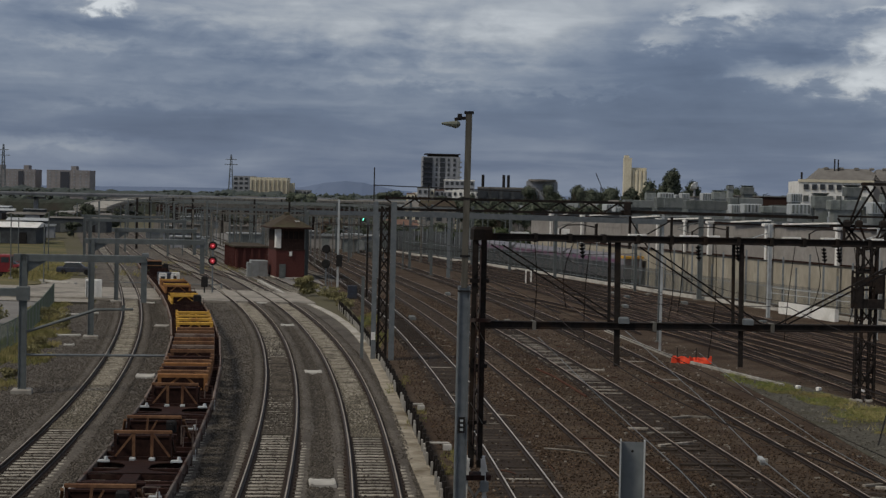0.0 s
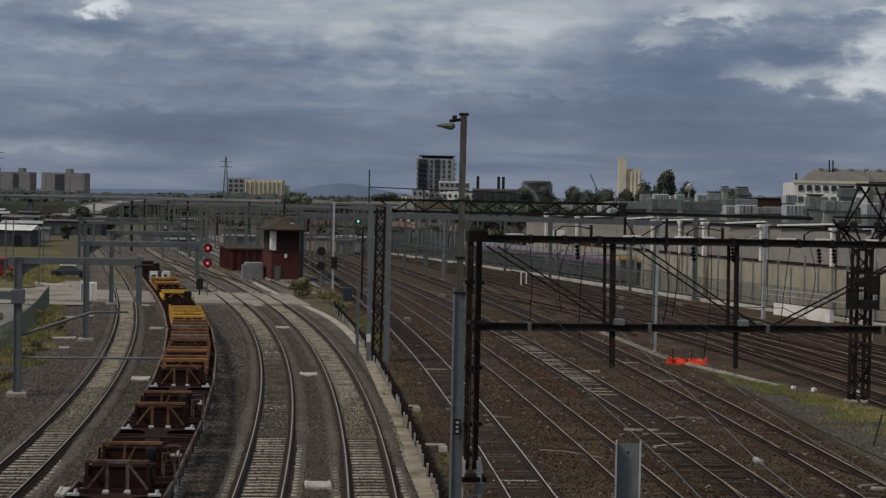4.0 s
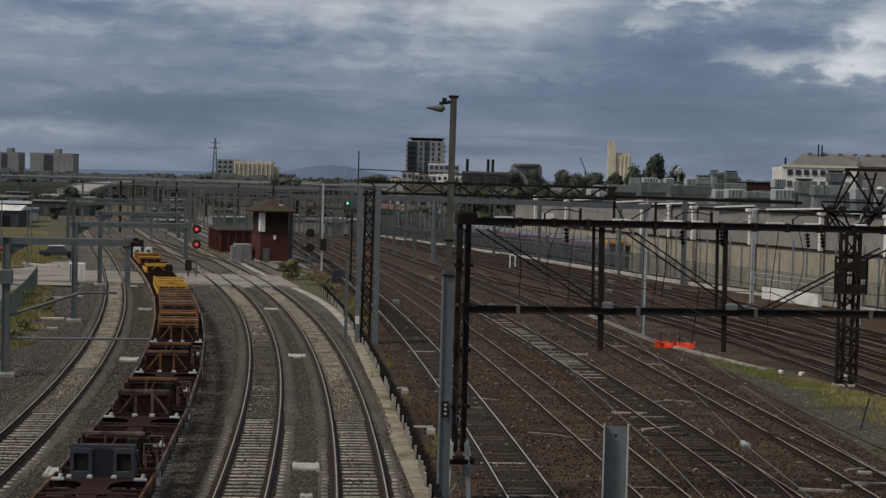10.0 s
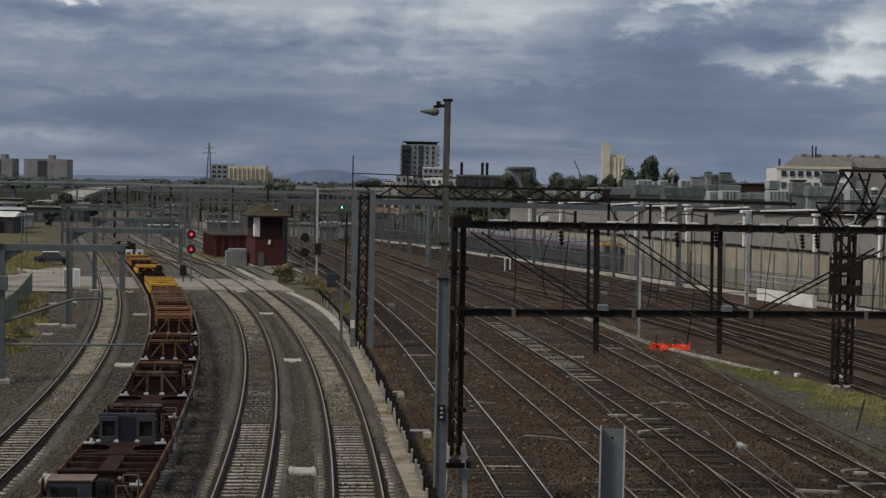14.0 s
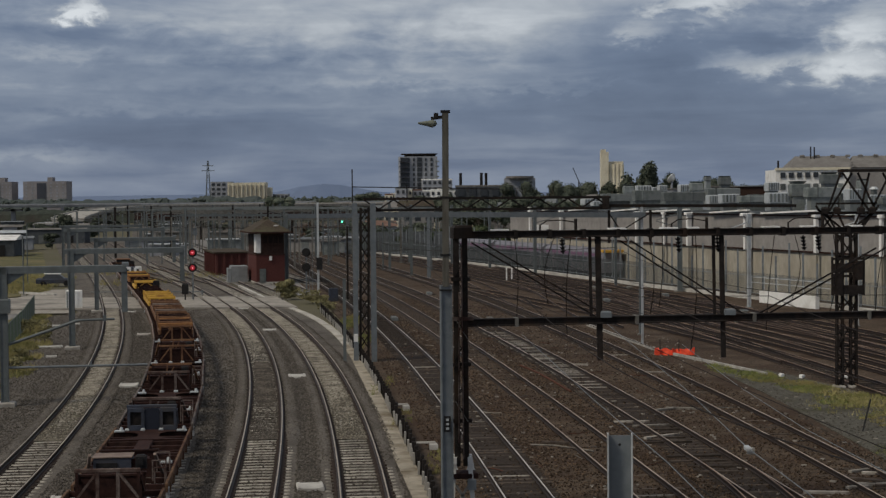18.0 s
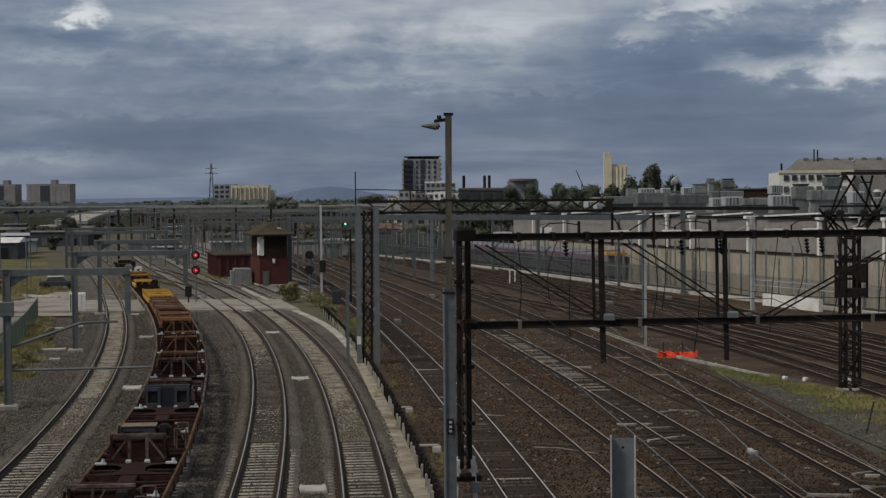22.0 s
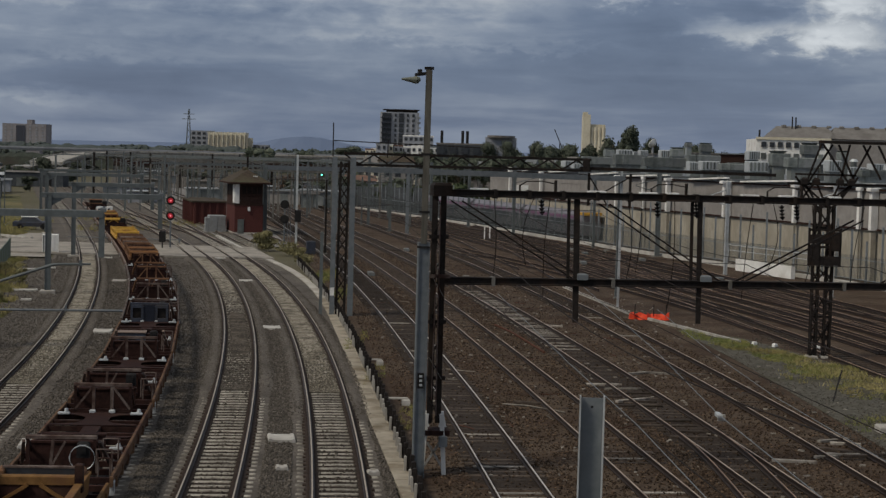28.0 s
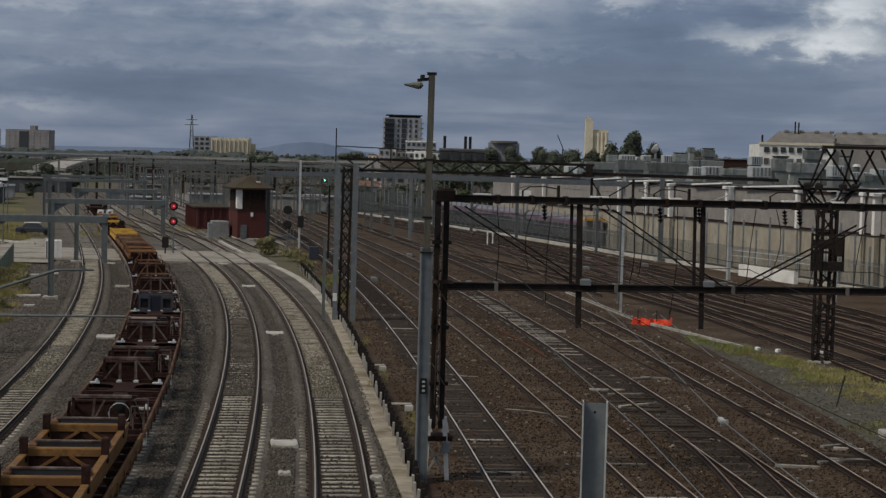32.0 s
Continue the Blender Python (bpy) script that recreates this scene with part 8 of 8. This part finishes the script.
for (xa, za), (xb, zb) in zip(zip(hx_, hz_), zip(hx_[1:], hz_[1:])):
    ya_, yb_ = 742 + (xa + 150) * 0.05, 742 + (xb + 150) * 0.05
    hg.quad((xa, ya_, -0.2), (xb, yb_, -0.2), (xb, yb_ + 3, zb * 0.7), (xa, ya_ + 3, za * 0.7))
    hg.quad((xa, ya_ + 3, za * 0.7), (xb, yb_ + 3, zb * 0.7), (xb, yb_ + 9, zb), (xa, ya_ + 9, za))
# The shade below the deck is put into this dark foliage colour.
HEDGE = material("under_deck_shade_foliage", (0.024, 0.03, 0.024), (0.06, 0.068, 0.054), 0.5, 0.95, bump=0.0, world=True, stain=(0.045, 0.04, 0.034), stain_scale=0.08)
thing("thicket", "thicket of scrub behind the freeway piers, darkened for the deck's shade", "woods", mesh=hg, mats=(HEDGE,), kind="stuff")
rw = np.random.RandomState(5)
n = 12000
wx_, wy_ = rw.uniform(-720, 340, n), rw.uniform(850, 1450, n)
cell = np.array([noise.noise(Vector((float(a) * 0.03, float(b) * 0.012, 0.3))) for a, b in zip(wx_, wy_)])
top_ = 8.6 + 7.0 * np.clip(cell, -0.3, 1) ** 1.0
# Canopy colour greyed and blued to stand for the haze before it.
WOODS = material("haze_greyed_canopy", (0.05, 0.06, 0.058), (0.085, 0.098, 0.092), 0.25, 0.95, bump=0.0, world=True, stain=(0.06, 0.072, 0.066), stain_scale=0.03)
for yb_, base_, amp, sd in ((930, 8.9, 6.0, 1.7), (1180, 9.6, 7.5, 5.1), (1460, 10.4, 9.5, 8.3)):
    cm_ = Mesh()
    xs_ = [-760 + 2.2 * i for i in range(510)]
    zs_ = [base_ + amp * max(-0.3, 0.6 * noise.noise(Vector((u * 0.022, sd, 0))) + 0.3 * noise.noise(Vector((u * 0.09, sd, 4))) + 0.16 * noise.noise(Vector((u * 0.35, sd, 7)))) for u in xs_]
    for (xa, za), (xb, zb) in zip(zip(xs_, zs_), zip(xs_[1:], zs_[1:])):
        cm_.quad((xa, yb_, -1), (xb, yb_, -1), (xb, yb_ + 12, zb * 0.8), (xa, yb_ + 12, za * 0.8))
        cm_.quad((xa, yb_ + 12, za * 0.8), (xb, yb_ + 12, zb * 0.8), (xb, yb_ + 30, zb), (xa, yb_ + 30, za))
    thing("tree_belt", "continuous belt of distant grey-green trees", "woods", mesh=cm_, mats=(WOODS,), kind="stuff")
stones("distant_woods", "low dark belt of trees on the plain", wx_, wy_, 3.0 + (top_ - 4.6) * rw.random_sample(n), rw.uniform(1.1, 2.8, n), LEAFMIX, 8)

rc = random.Random(13)
for k in range(64):
    y = rc.uniform(250, 470)
    x = y * rc.uniform(-0.255, 0.02)
    if y < 300 and x > -20:
        continue
    plain_mast(x, y, rc.uniform(6.5, 9.2), rc.uniform(0.18, 0.3), rc.choice((GALV, FARGREY, FARGREY)), rc.choice((0, 2, 3)), rc.choice((-1, 1)), "far masts of the station approach")
for k in range(34):
    y = rc.uniform(300, 560)
    x = y * rc.uniform(-0.285, -0.06)
    w = rc.uniform(2.5, 8)
    low_building(rc.choice(("container", "shed", "hut")), rc.choice(("small far shed beside the tracks", "dark far storage hut under the bridge", "pale far container by the tracks")), x, y, rc.uniform(-5, 20), w, 4, rc.uniform(1.8, 3.2), rc.choice((GREYB, HVAC, GREYB, POLE, CLAD, GALV)), rc.choice((DARKROOF, METALROOF, METALROOF, GALV_PALE)), "shed", 0, 1)
for k in range(22):
    y = rc.uniform(430, 680)
    tree(y * rc.uniform(-0.3, -0.02), y, rc.uniform(2.2, 3.8), rc.uniform(5, 10), 100 + k, n=1100, leaf=0.3, label="dull green tree under the freeway", trunk=0.02)
for k in range(34):
    y = rc.uniform(360, 620)
    tree(y * rc.uniform(0.0, 0.16), y + 60, rc.uniform(8, 11), rc.uniform(8, 14), 140 + k, n=650, leaf=0.36, label="dark green street tree behind the warehouse")

for k in range(40):
    y = rc.uniform(252, 345)
    x = wall_x(y) + rc.uniform(2.6, 9)
    tree(x, y, rc.uniform(3.6, 6.6), rc.uniform(4, 7), 60 + k, n=1100, leaf=0.17, label="dark scrubby tree behind the yard fence")
for k in range(22):
    y = rc.uniform(380, 620)
    x = y * rc.uniform(-0.02, 0.11)
    tree(x, y, rc.uniform(8, 10.6), rc.uniform(5, 9), 100 + k, n=900, leaf=0.26, label="dull green tree among the houses")
for k in range(20):
    y = rc.uniform(400, 640)
    x = y * rc.uniform(-0.31, -0.225)
    tree(x, y, rc.uniform(1.6, 3.4), rc.uniform(2.8, 5.4), 140 + k, n=1100, leaf=0.22, label="grey-green bush on the railway land", trunk=0.0)
rl = random.Random(52)
for k in range(16):
    y = rl.uniform(380, 600)
    x = y * rl.uniform(-0.34, -0.235)
    low_building("shed", rl.choice(("dark low workshop under the freeway", "slate-coloured store beside the freight line")), x, y, rl.uniform(-4, 16), rl.uniform(6, 15), 7, rl.uniform(2.0, 3.6), rl.choice((SLATE, SLATE, FARGREY, GREYB)), rl.choice((DARKROOF, METALROOF, GALV_PALE)), "shed", rl.uniform(0.2, 0.7), 2, 0)
# pale kerb and rubble beside the cabin
ck = thing("crossing_kerb", "whitish concrete kerb beside the crossing", "kerb", kind="structure")
KP = [(-26.21, 193.02), (-20.28, 168.59)]
for (xa, ya_), (xb, yb_) in zip(KP, KP[1:]):
    for i in range(6):
        u, v = i / 6, (i + 0.96) / 6
        part("kerb_stone", Mesh().beam((xa + (xb - xa) * u, ya_ + (yb_ - ya_) * u, 0.1), (xa + (xb - xa) * v, ya_ + (yb_ - ya_) * v, 0.1), 0.36, 0.2), KERBMAT, ck)
rq = np.random.RandomState(3)
stones("rubble", "pale heap of rubble and spoil beside the cabin", -20.28 + rq.normal(0, 1.0, 900), 175.26 + rq.normal(0, 5.0, 900), 0.02 + np.abs(rq.normal(0, 0.05, 900)), rq.uniform(0.06, 0.16, 900), STONE_PALE, 21)

for k in range(4):
    y = rc.uniform(300, 420)
    x = y * rc.uniform(-0.33, -0.25)
    low_building("shed", rc.choice(("low grey works shed with a pale roof", "long pale-roofed shed beside the road")), x, y, rc.uniform(0, 14), rc.uniform(4, 8), 6, rc.uniform(2.0, 3.0), rc.choice((GREYB, SLATE, FARGREY)), rc.choice((METALROOF, DARKROOF, METALROOF)), "shed", 0.4, 1, 0)
for k in range(22):
    y = rc.uniform(172, 240)
    x = T1(y) - rc.uniform(11, 27)
    tree(x, y, rc.uniform(0.5, 1.2), rc.uniform(1.5, 3.2), 200 + k, rc.choice((BUSH, BUSH)), n=260, leaf=0.11, label="scrubby bush in dry grass", trunk=0.0)

for k in range(60):
    y = rc.uniform(230, 430)
    x = y * rc.uniform(-0.17, -0.02)
    if abs(x - T3(y)) < 2 or x > wall_x(min(y, 400)) - 3:
        continue
    plain_mast(x, y, rc.uniform(5.5, 9.0), rc.uniform(0.14, 0.28), rc.choice((FARGREY, POLE, GALV, POLE)), rc.choice((0, 2, 3)), rc.choice((-1, 1)), "far masts of the station approach")
for k in range(9):
    y = 250 + k * 20
    x = T3(y) + 1
    fg = thing("catenary_gantry", "dark slender portal over the approach tracks", "gantry")
    part("cross_beam", Mesh().beam((x, y, 7.2 + (k % 3) * 0.5), (x + 24, y + 6, 7.0 + (k % 3) * 0.5), 0.22, 0.3), FARGREY if k % 2 else POLE, fg)
    for u in (0, 8, 16, 24):
        part("leg", Mesh().box(x + u, y + u * 0.25, 3.6, 0.26, 0.26, 7.2), FARGREY if k % 2 else POLE, fg)
for k in range(10):
    x0 = -40 + k * 3.6
    wire(sagged((x0 * 0.6, 210, 6.5), (x0 * 1.7 - 30, 400, 6.8), 1.0), 0.03)

for k in range(14):
    y = rc.uniform(390, 470)
    x = y * rc.uniform(0.1, 0.178)
    tree(x, y, rc.uniform(11.5, 14.5), rc.uniform(5, 8), 300 + k, n=1300, leaf=0.22, label="dull green tree beyond the warehouse roof")
for k in range(8):
    y = rc.uniform(360, 400)
    x = y * rc.uniform(0.115, 0.17)
    low_building("works_building", "dark flat-roofed works building among trees", x, y, rc.uniform(-6, 6), rc.uniform(5, 9), 6, rc.uniform(11.0, 12.2), rc.choice((GREYB, CLAD, TIMBER)), rc.choice((DARKROOF, METALROOF)), "building", 0, 1, 4)
for k in range(46):
    y = rc.uniform(430, 600)
    x = y * rc.uniform(-0.03, 0.125)
    tree(x, y, rc.uniform(9, 11.8), rc.uniform(6, 11), 330 + k, n=900, leaf=0.3, label="grey-green tree among the far roofs", trunk=0.05)
# dead-end clutter on the service side
for k in range(5):
    y = 178 + k * 9
    post = thing("lamp_post", "slim grey pole beside the service yard", "pole", pose(T1(y) - 9 - (k % 3) * 4, y, 0), group="slim poles")
    part("shaft", Mesh().tube((0, 0, 0), (0, 0, 6.4 + (k % 2)), 0.07, n=8), FARGREY, post)
    part("base", Mesh().box(0, 0, 0.06, 0.4, 0.4, 0.2), CONCRETE, post)

for k in range(18):
    y = rc.uniform(760, 900)
    x = y * rc.uniform(-0.28, -0.04)
    low_building("house", "distant pale house among the trees", x, y, rc.uniform(-10, 10), rc.uniform(6, 13), 8, rc.uniform(6.6, 8.4), rc.choice((BROWNB, GREYB, CLAD, GREYB)), rc.choice((METALROOF, ROOF, DARKROOF)), "house", rc.uniform(0.8, 1.6), 1, 3)

for k, (x, y, h, w) in enumerate(((-26.7, 98, 1.0, 1.9), (-28.4, 106, 0.8, 1.3), (-25.2, 88, 0.7, 1.4), (-33.4, 127, 1.2, 2.4))):
    tree(x, y, h, w, 400 + k, BUSH, n=420, leaf=0.075, label="yellow-green shrub growing through the gravel", trunk=0.0)


# ---- left side: sheds, service road, fence, truck ----
ribbon("service_road", lambda y: T1(y) - 20, lambda y: T1(y) - 8.2, steps(40, 152, 18), -0.05, ASPHALT, "grey worn asphalt service road", "road")
ribbon("service_yard", lambda y: T1(y) - float(np.interp(y, [150, 165, 175, 190], [15, 12.5, 9.5, 6.0])), lambda y: T1(y) - 3.5, steps(150, 190, 8), 0.02, CROSSING, "pale concrete forecourt beside the crossing", "road")
DRYFIELD = material("sun_bleached_rough_grass", (0.105, 0.09, 0.046), (0.2, 0.172, 0.088), 1.6, 0.95, bump=0.6, voro=5, world=True, stain=(0.075, 0.078, 0.038), stain_scale=0.12, stain_at=0.52)
ribbon("rough_grass", lambda y: T1(y) - 46, lambda y: T1(y) - float(np.interp(y, [168, 184, 200, 300], [14.0, 7.6, 6.0, 6.5])), steps(168, 330, 14), -0.05, DRYFIELD, "dry yellow-brown rough grass beside the freight line", "ground")
wk = thing("road_kerb", "pale concrete kerb at the edge of the forecourt", "kerb", kind="structure")
for i in range(5):
    u, v = i / 5, (i + 0.97) / 5
    part("kerb_stone", Mesh().beam((-49.4 + 5.3 * u, 183.9 - 5.3 * u, 0.06), (-49.4 + 5.3 * v, 183.9 - 5.3 * v, 0.06), 0.3, 0.24), KERBMAT, wk)
GREENMESH = material("dull_green_fence_wire", (0.05, 0.075, 0.05), (0.095, 0.13, 0.09), 3, 0.7, bump=0.05)
gf = thing("mesh_fence", "dull green mesh fence beside the service road", "fence", kind="structure")
FENCE_L = lambda y: float(np.interp(y, [60, 95, 110, 128, 149], [-27.0, -28.8, -30.7, -34.2, -38.7]))
wires = Mesh()
y = 62.0
while y < 149:
    x = FENCE_L(y)
    part("fence_post", Mesh().tube((x, y, -0.1), (x, y, 1.8), 0.045, n=6), GALV, gf)
    for z in (0.15, 1.75):
        part("fence_rail", Mesh().beam((x, y, z), (FENCE_L(y + 3), y + 3, z), 0.05), GREENMESH, gf)
    for i in range(20):
        yy = y + i * 0.15
        wires.box(FENCE_L(yy), yy, 0.95, 0.012, 0.02, 1.6)
    y += 3
part("mesh_wire", wires, GREENMESH, gf, kind="stuff")
tufts("dry_grass", "yellow grass along the mesh fence", [(FENCE_L(v) + 0.5, v, 0.8, 3.2, 110) for v in (84, 90, 97, 103, 109, 116, 123, 130, 137, 144)], DRYGRASS, 15, h=(0.1, 0.4))
tufts("weeds", "green weeds beyond the mesh fence", [(FENCE_L(v) - 0.9, v, 0.7, 3.2, 80) for v in (84, 92, 100, 110, 120, 132, 142)], GRASS, 16, h=(0.08, 0.3))
tufts("dry_grass", "tall dry grass beside the forecourt", [(-52.5, 196, 4, 9, 420), (-60, 214, 6, 12, 420), (-49.5, 187, 2.5, 4, 160), (-66, 240, 8, 16, 360)], DRYGRASS, 17, blades=7, h=(0.15, 0.55))


def parked_car(x, y, rz, mat, label, roof=None):
    top = thing("parked_car", label, "car", pose(x, y, 0, 0, 0, rz), group="parked cars")
    part("body", Mesh().box(0, 0, 0.62, 4.4, 1.75, 0.62, ch=0.14), mat, top)
    part("cabin", Mesh().hull([(-1.5, -0.8, 0.9), (1.1, -0.8, 0.9), (1.1, 0.8, 0.9), (-1.5, 0.8, 0.9)], [(-1.0, -0.65, 1.45), (0.4, -0.65, 1.45), (0.4, 0.65, 1.45), (-1.0, 0.65, 1.45)]), GLASS, top)
    part("roof", Mesh().box(-0.3, 0, 1.46, 1.9, 1.4, 0.08, ch=0.02), roof or mat, top)
    for xx in (-1.35, 1.35):
        for s in (-1, 1):
            part("wheel", Mesh().tube((xx, s * 0.72, 0.32), (xx, s * 0.9, 0.32), 0.32, n=14), DARK, top)


parked_car(-49.2, 199.2, 8, BLUESTEEL, "dark parked car with a white roof beside the crossing", WHITE)
RED = material("dull_red_vehicle_paint", (0.16, 0.012, 0.016), (0.24, 0.02, 0.024), 2, 0.45, bump=0.0)


def flat_truck(x, y, rz):
    top = thing("flatbed_truck", "dull red flatbed truck beside the shed", "truck", pose(x, y, -0.05, 0, 0, rz), group="parked trucks")
    part("cab", Mesh().box(2.6, 0, 1.55, 1.8, 2.2, 2.0, ch=0.18), RED, top)
    part("windscreen", Mesh().box(3.51, 0, 1.95, 0.04, 1.9, 0.7), GLASS, top)
    for sd in (-1, 1):
        part("side_window", Mesh().box(2.8, sd * 1.11, 1.95, 0.9, 0.04, 0.6), GLASS, top)
        part("side_board", Mesh().box(-1.2, sd * 1.12, 1.35, 5.4, 0.06, 0.5), RED, top)
    part("tray", Mesh().box(-1.2, 0, 1.05, 5.6, 2.3, 0.16, ch=0.03), BROWNSTEEL, top)
    part("chassis", Mesh().box(0.4, 0, 0.75, 6.4, 0.9, 0.3), DARK, top)
    for xx in (2.4, -1.6, -2.8):
        for sd in (-1, 1):
            part("wheel", Mesh().tube((xx, sd * 0.78, 0.48), (xx, sd * 1.08, 0.48), 0.48, n=14), DARK, top)


flat_truck(-58.5, 192, 10)
parked_car(-58.4, 203, 6, RED, "dull red parked car beside the shed")
parked_car(-60.6, 215, 6, RED, "dull red parked car beside the shed")
low_building("storage_shed", "low dark shed with a pale metal roof", -104, 331.0, 4, 14, 9, 2.9, SLATE, GALV_PALE, "shed", 0.5, 3, 3)
low_building("storage_shed", "dark slate shed with a bright metal roof edge", -102, 304, 6, 19, 12, 3.0, SLATE, WHITE, "shed", 0.9, 4, 0)
cab_ = thing("relay_cabinet", "white trackside cabinet beside the mast", "cabinet", pose(-36.7, 155.6, 0, 0, 0, 12))
part("body", Mesh().box(0, 0, 0.9, 1.5, 0.8, 1.8, ch=0.05), WHITE, cab_)
part("door", Mesh().box(0.05, -0.42, 0.9, 0.6, 0.04, 1.6), WHITE, cab_)
part("door", Mesh().box(-0.62, -0.42, 0.9, 0.1, 0.04, 1.6), HVAC, cab_)
for x, y, w in ((-33.8, 134.5, 1.8), (-28.9, 115.2, 1.7), (-32.2, 136.5, 0.9), (-27.0, 107.9, 0.7)):
    slab(x, y, w, 0.7, "pale concrete slab in the weeds", 12)

motions()
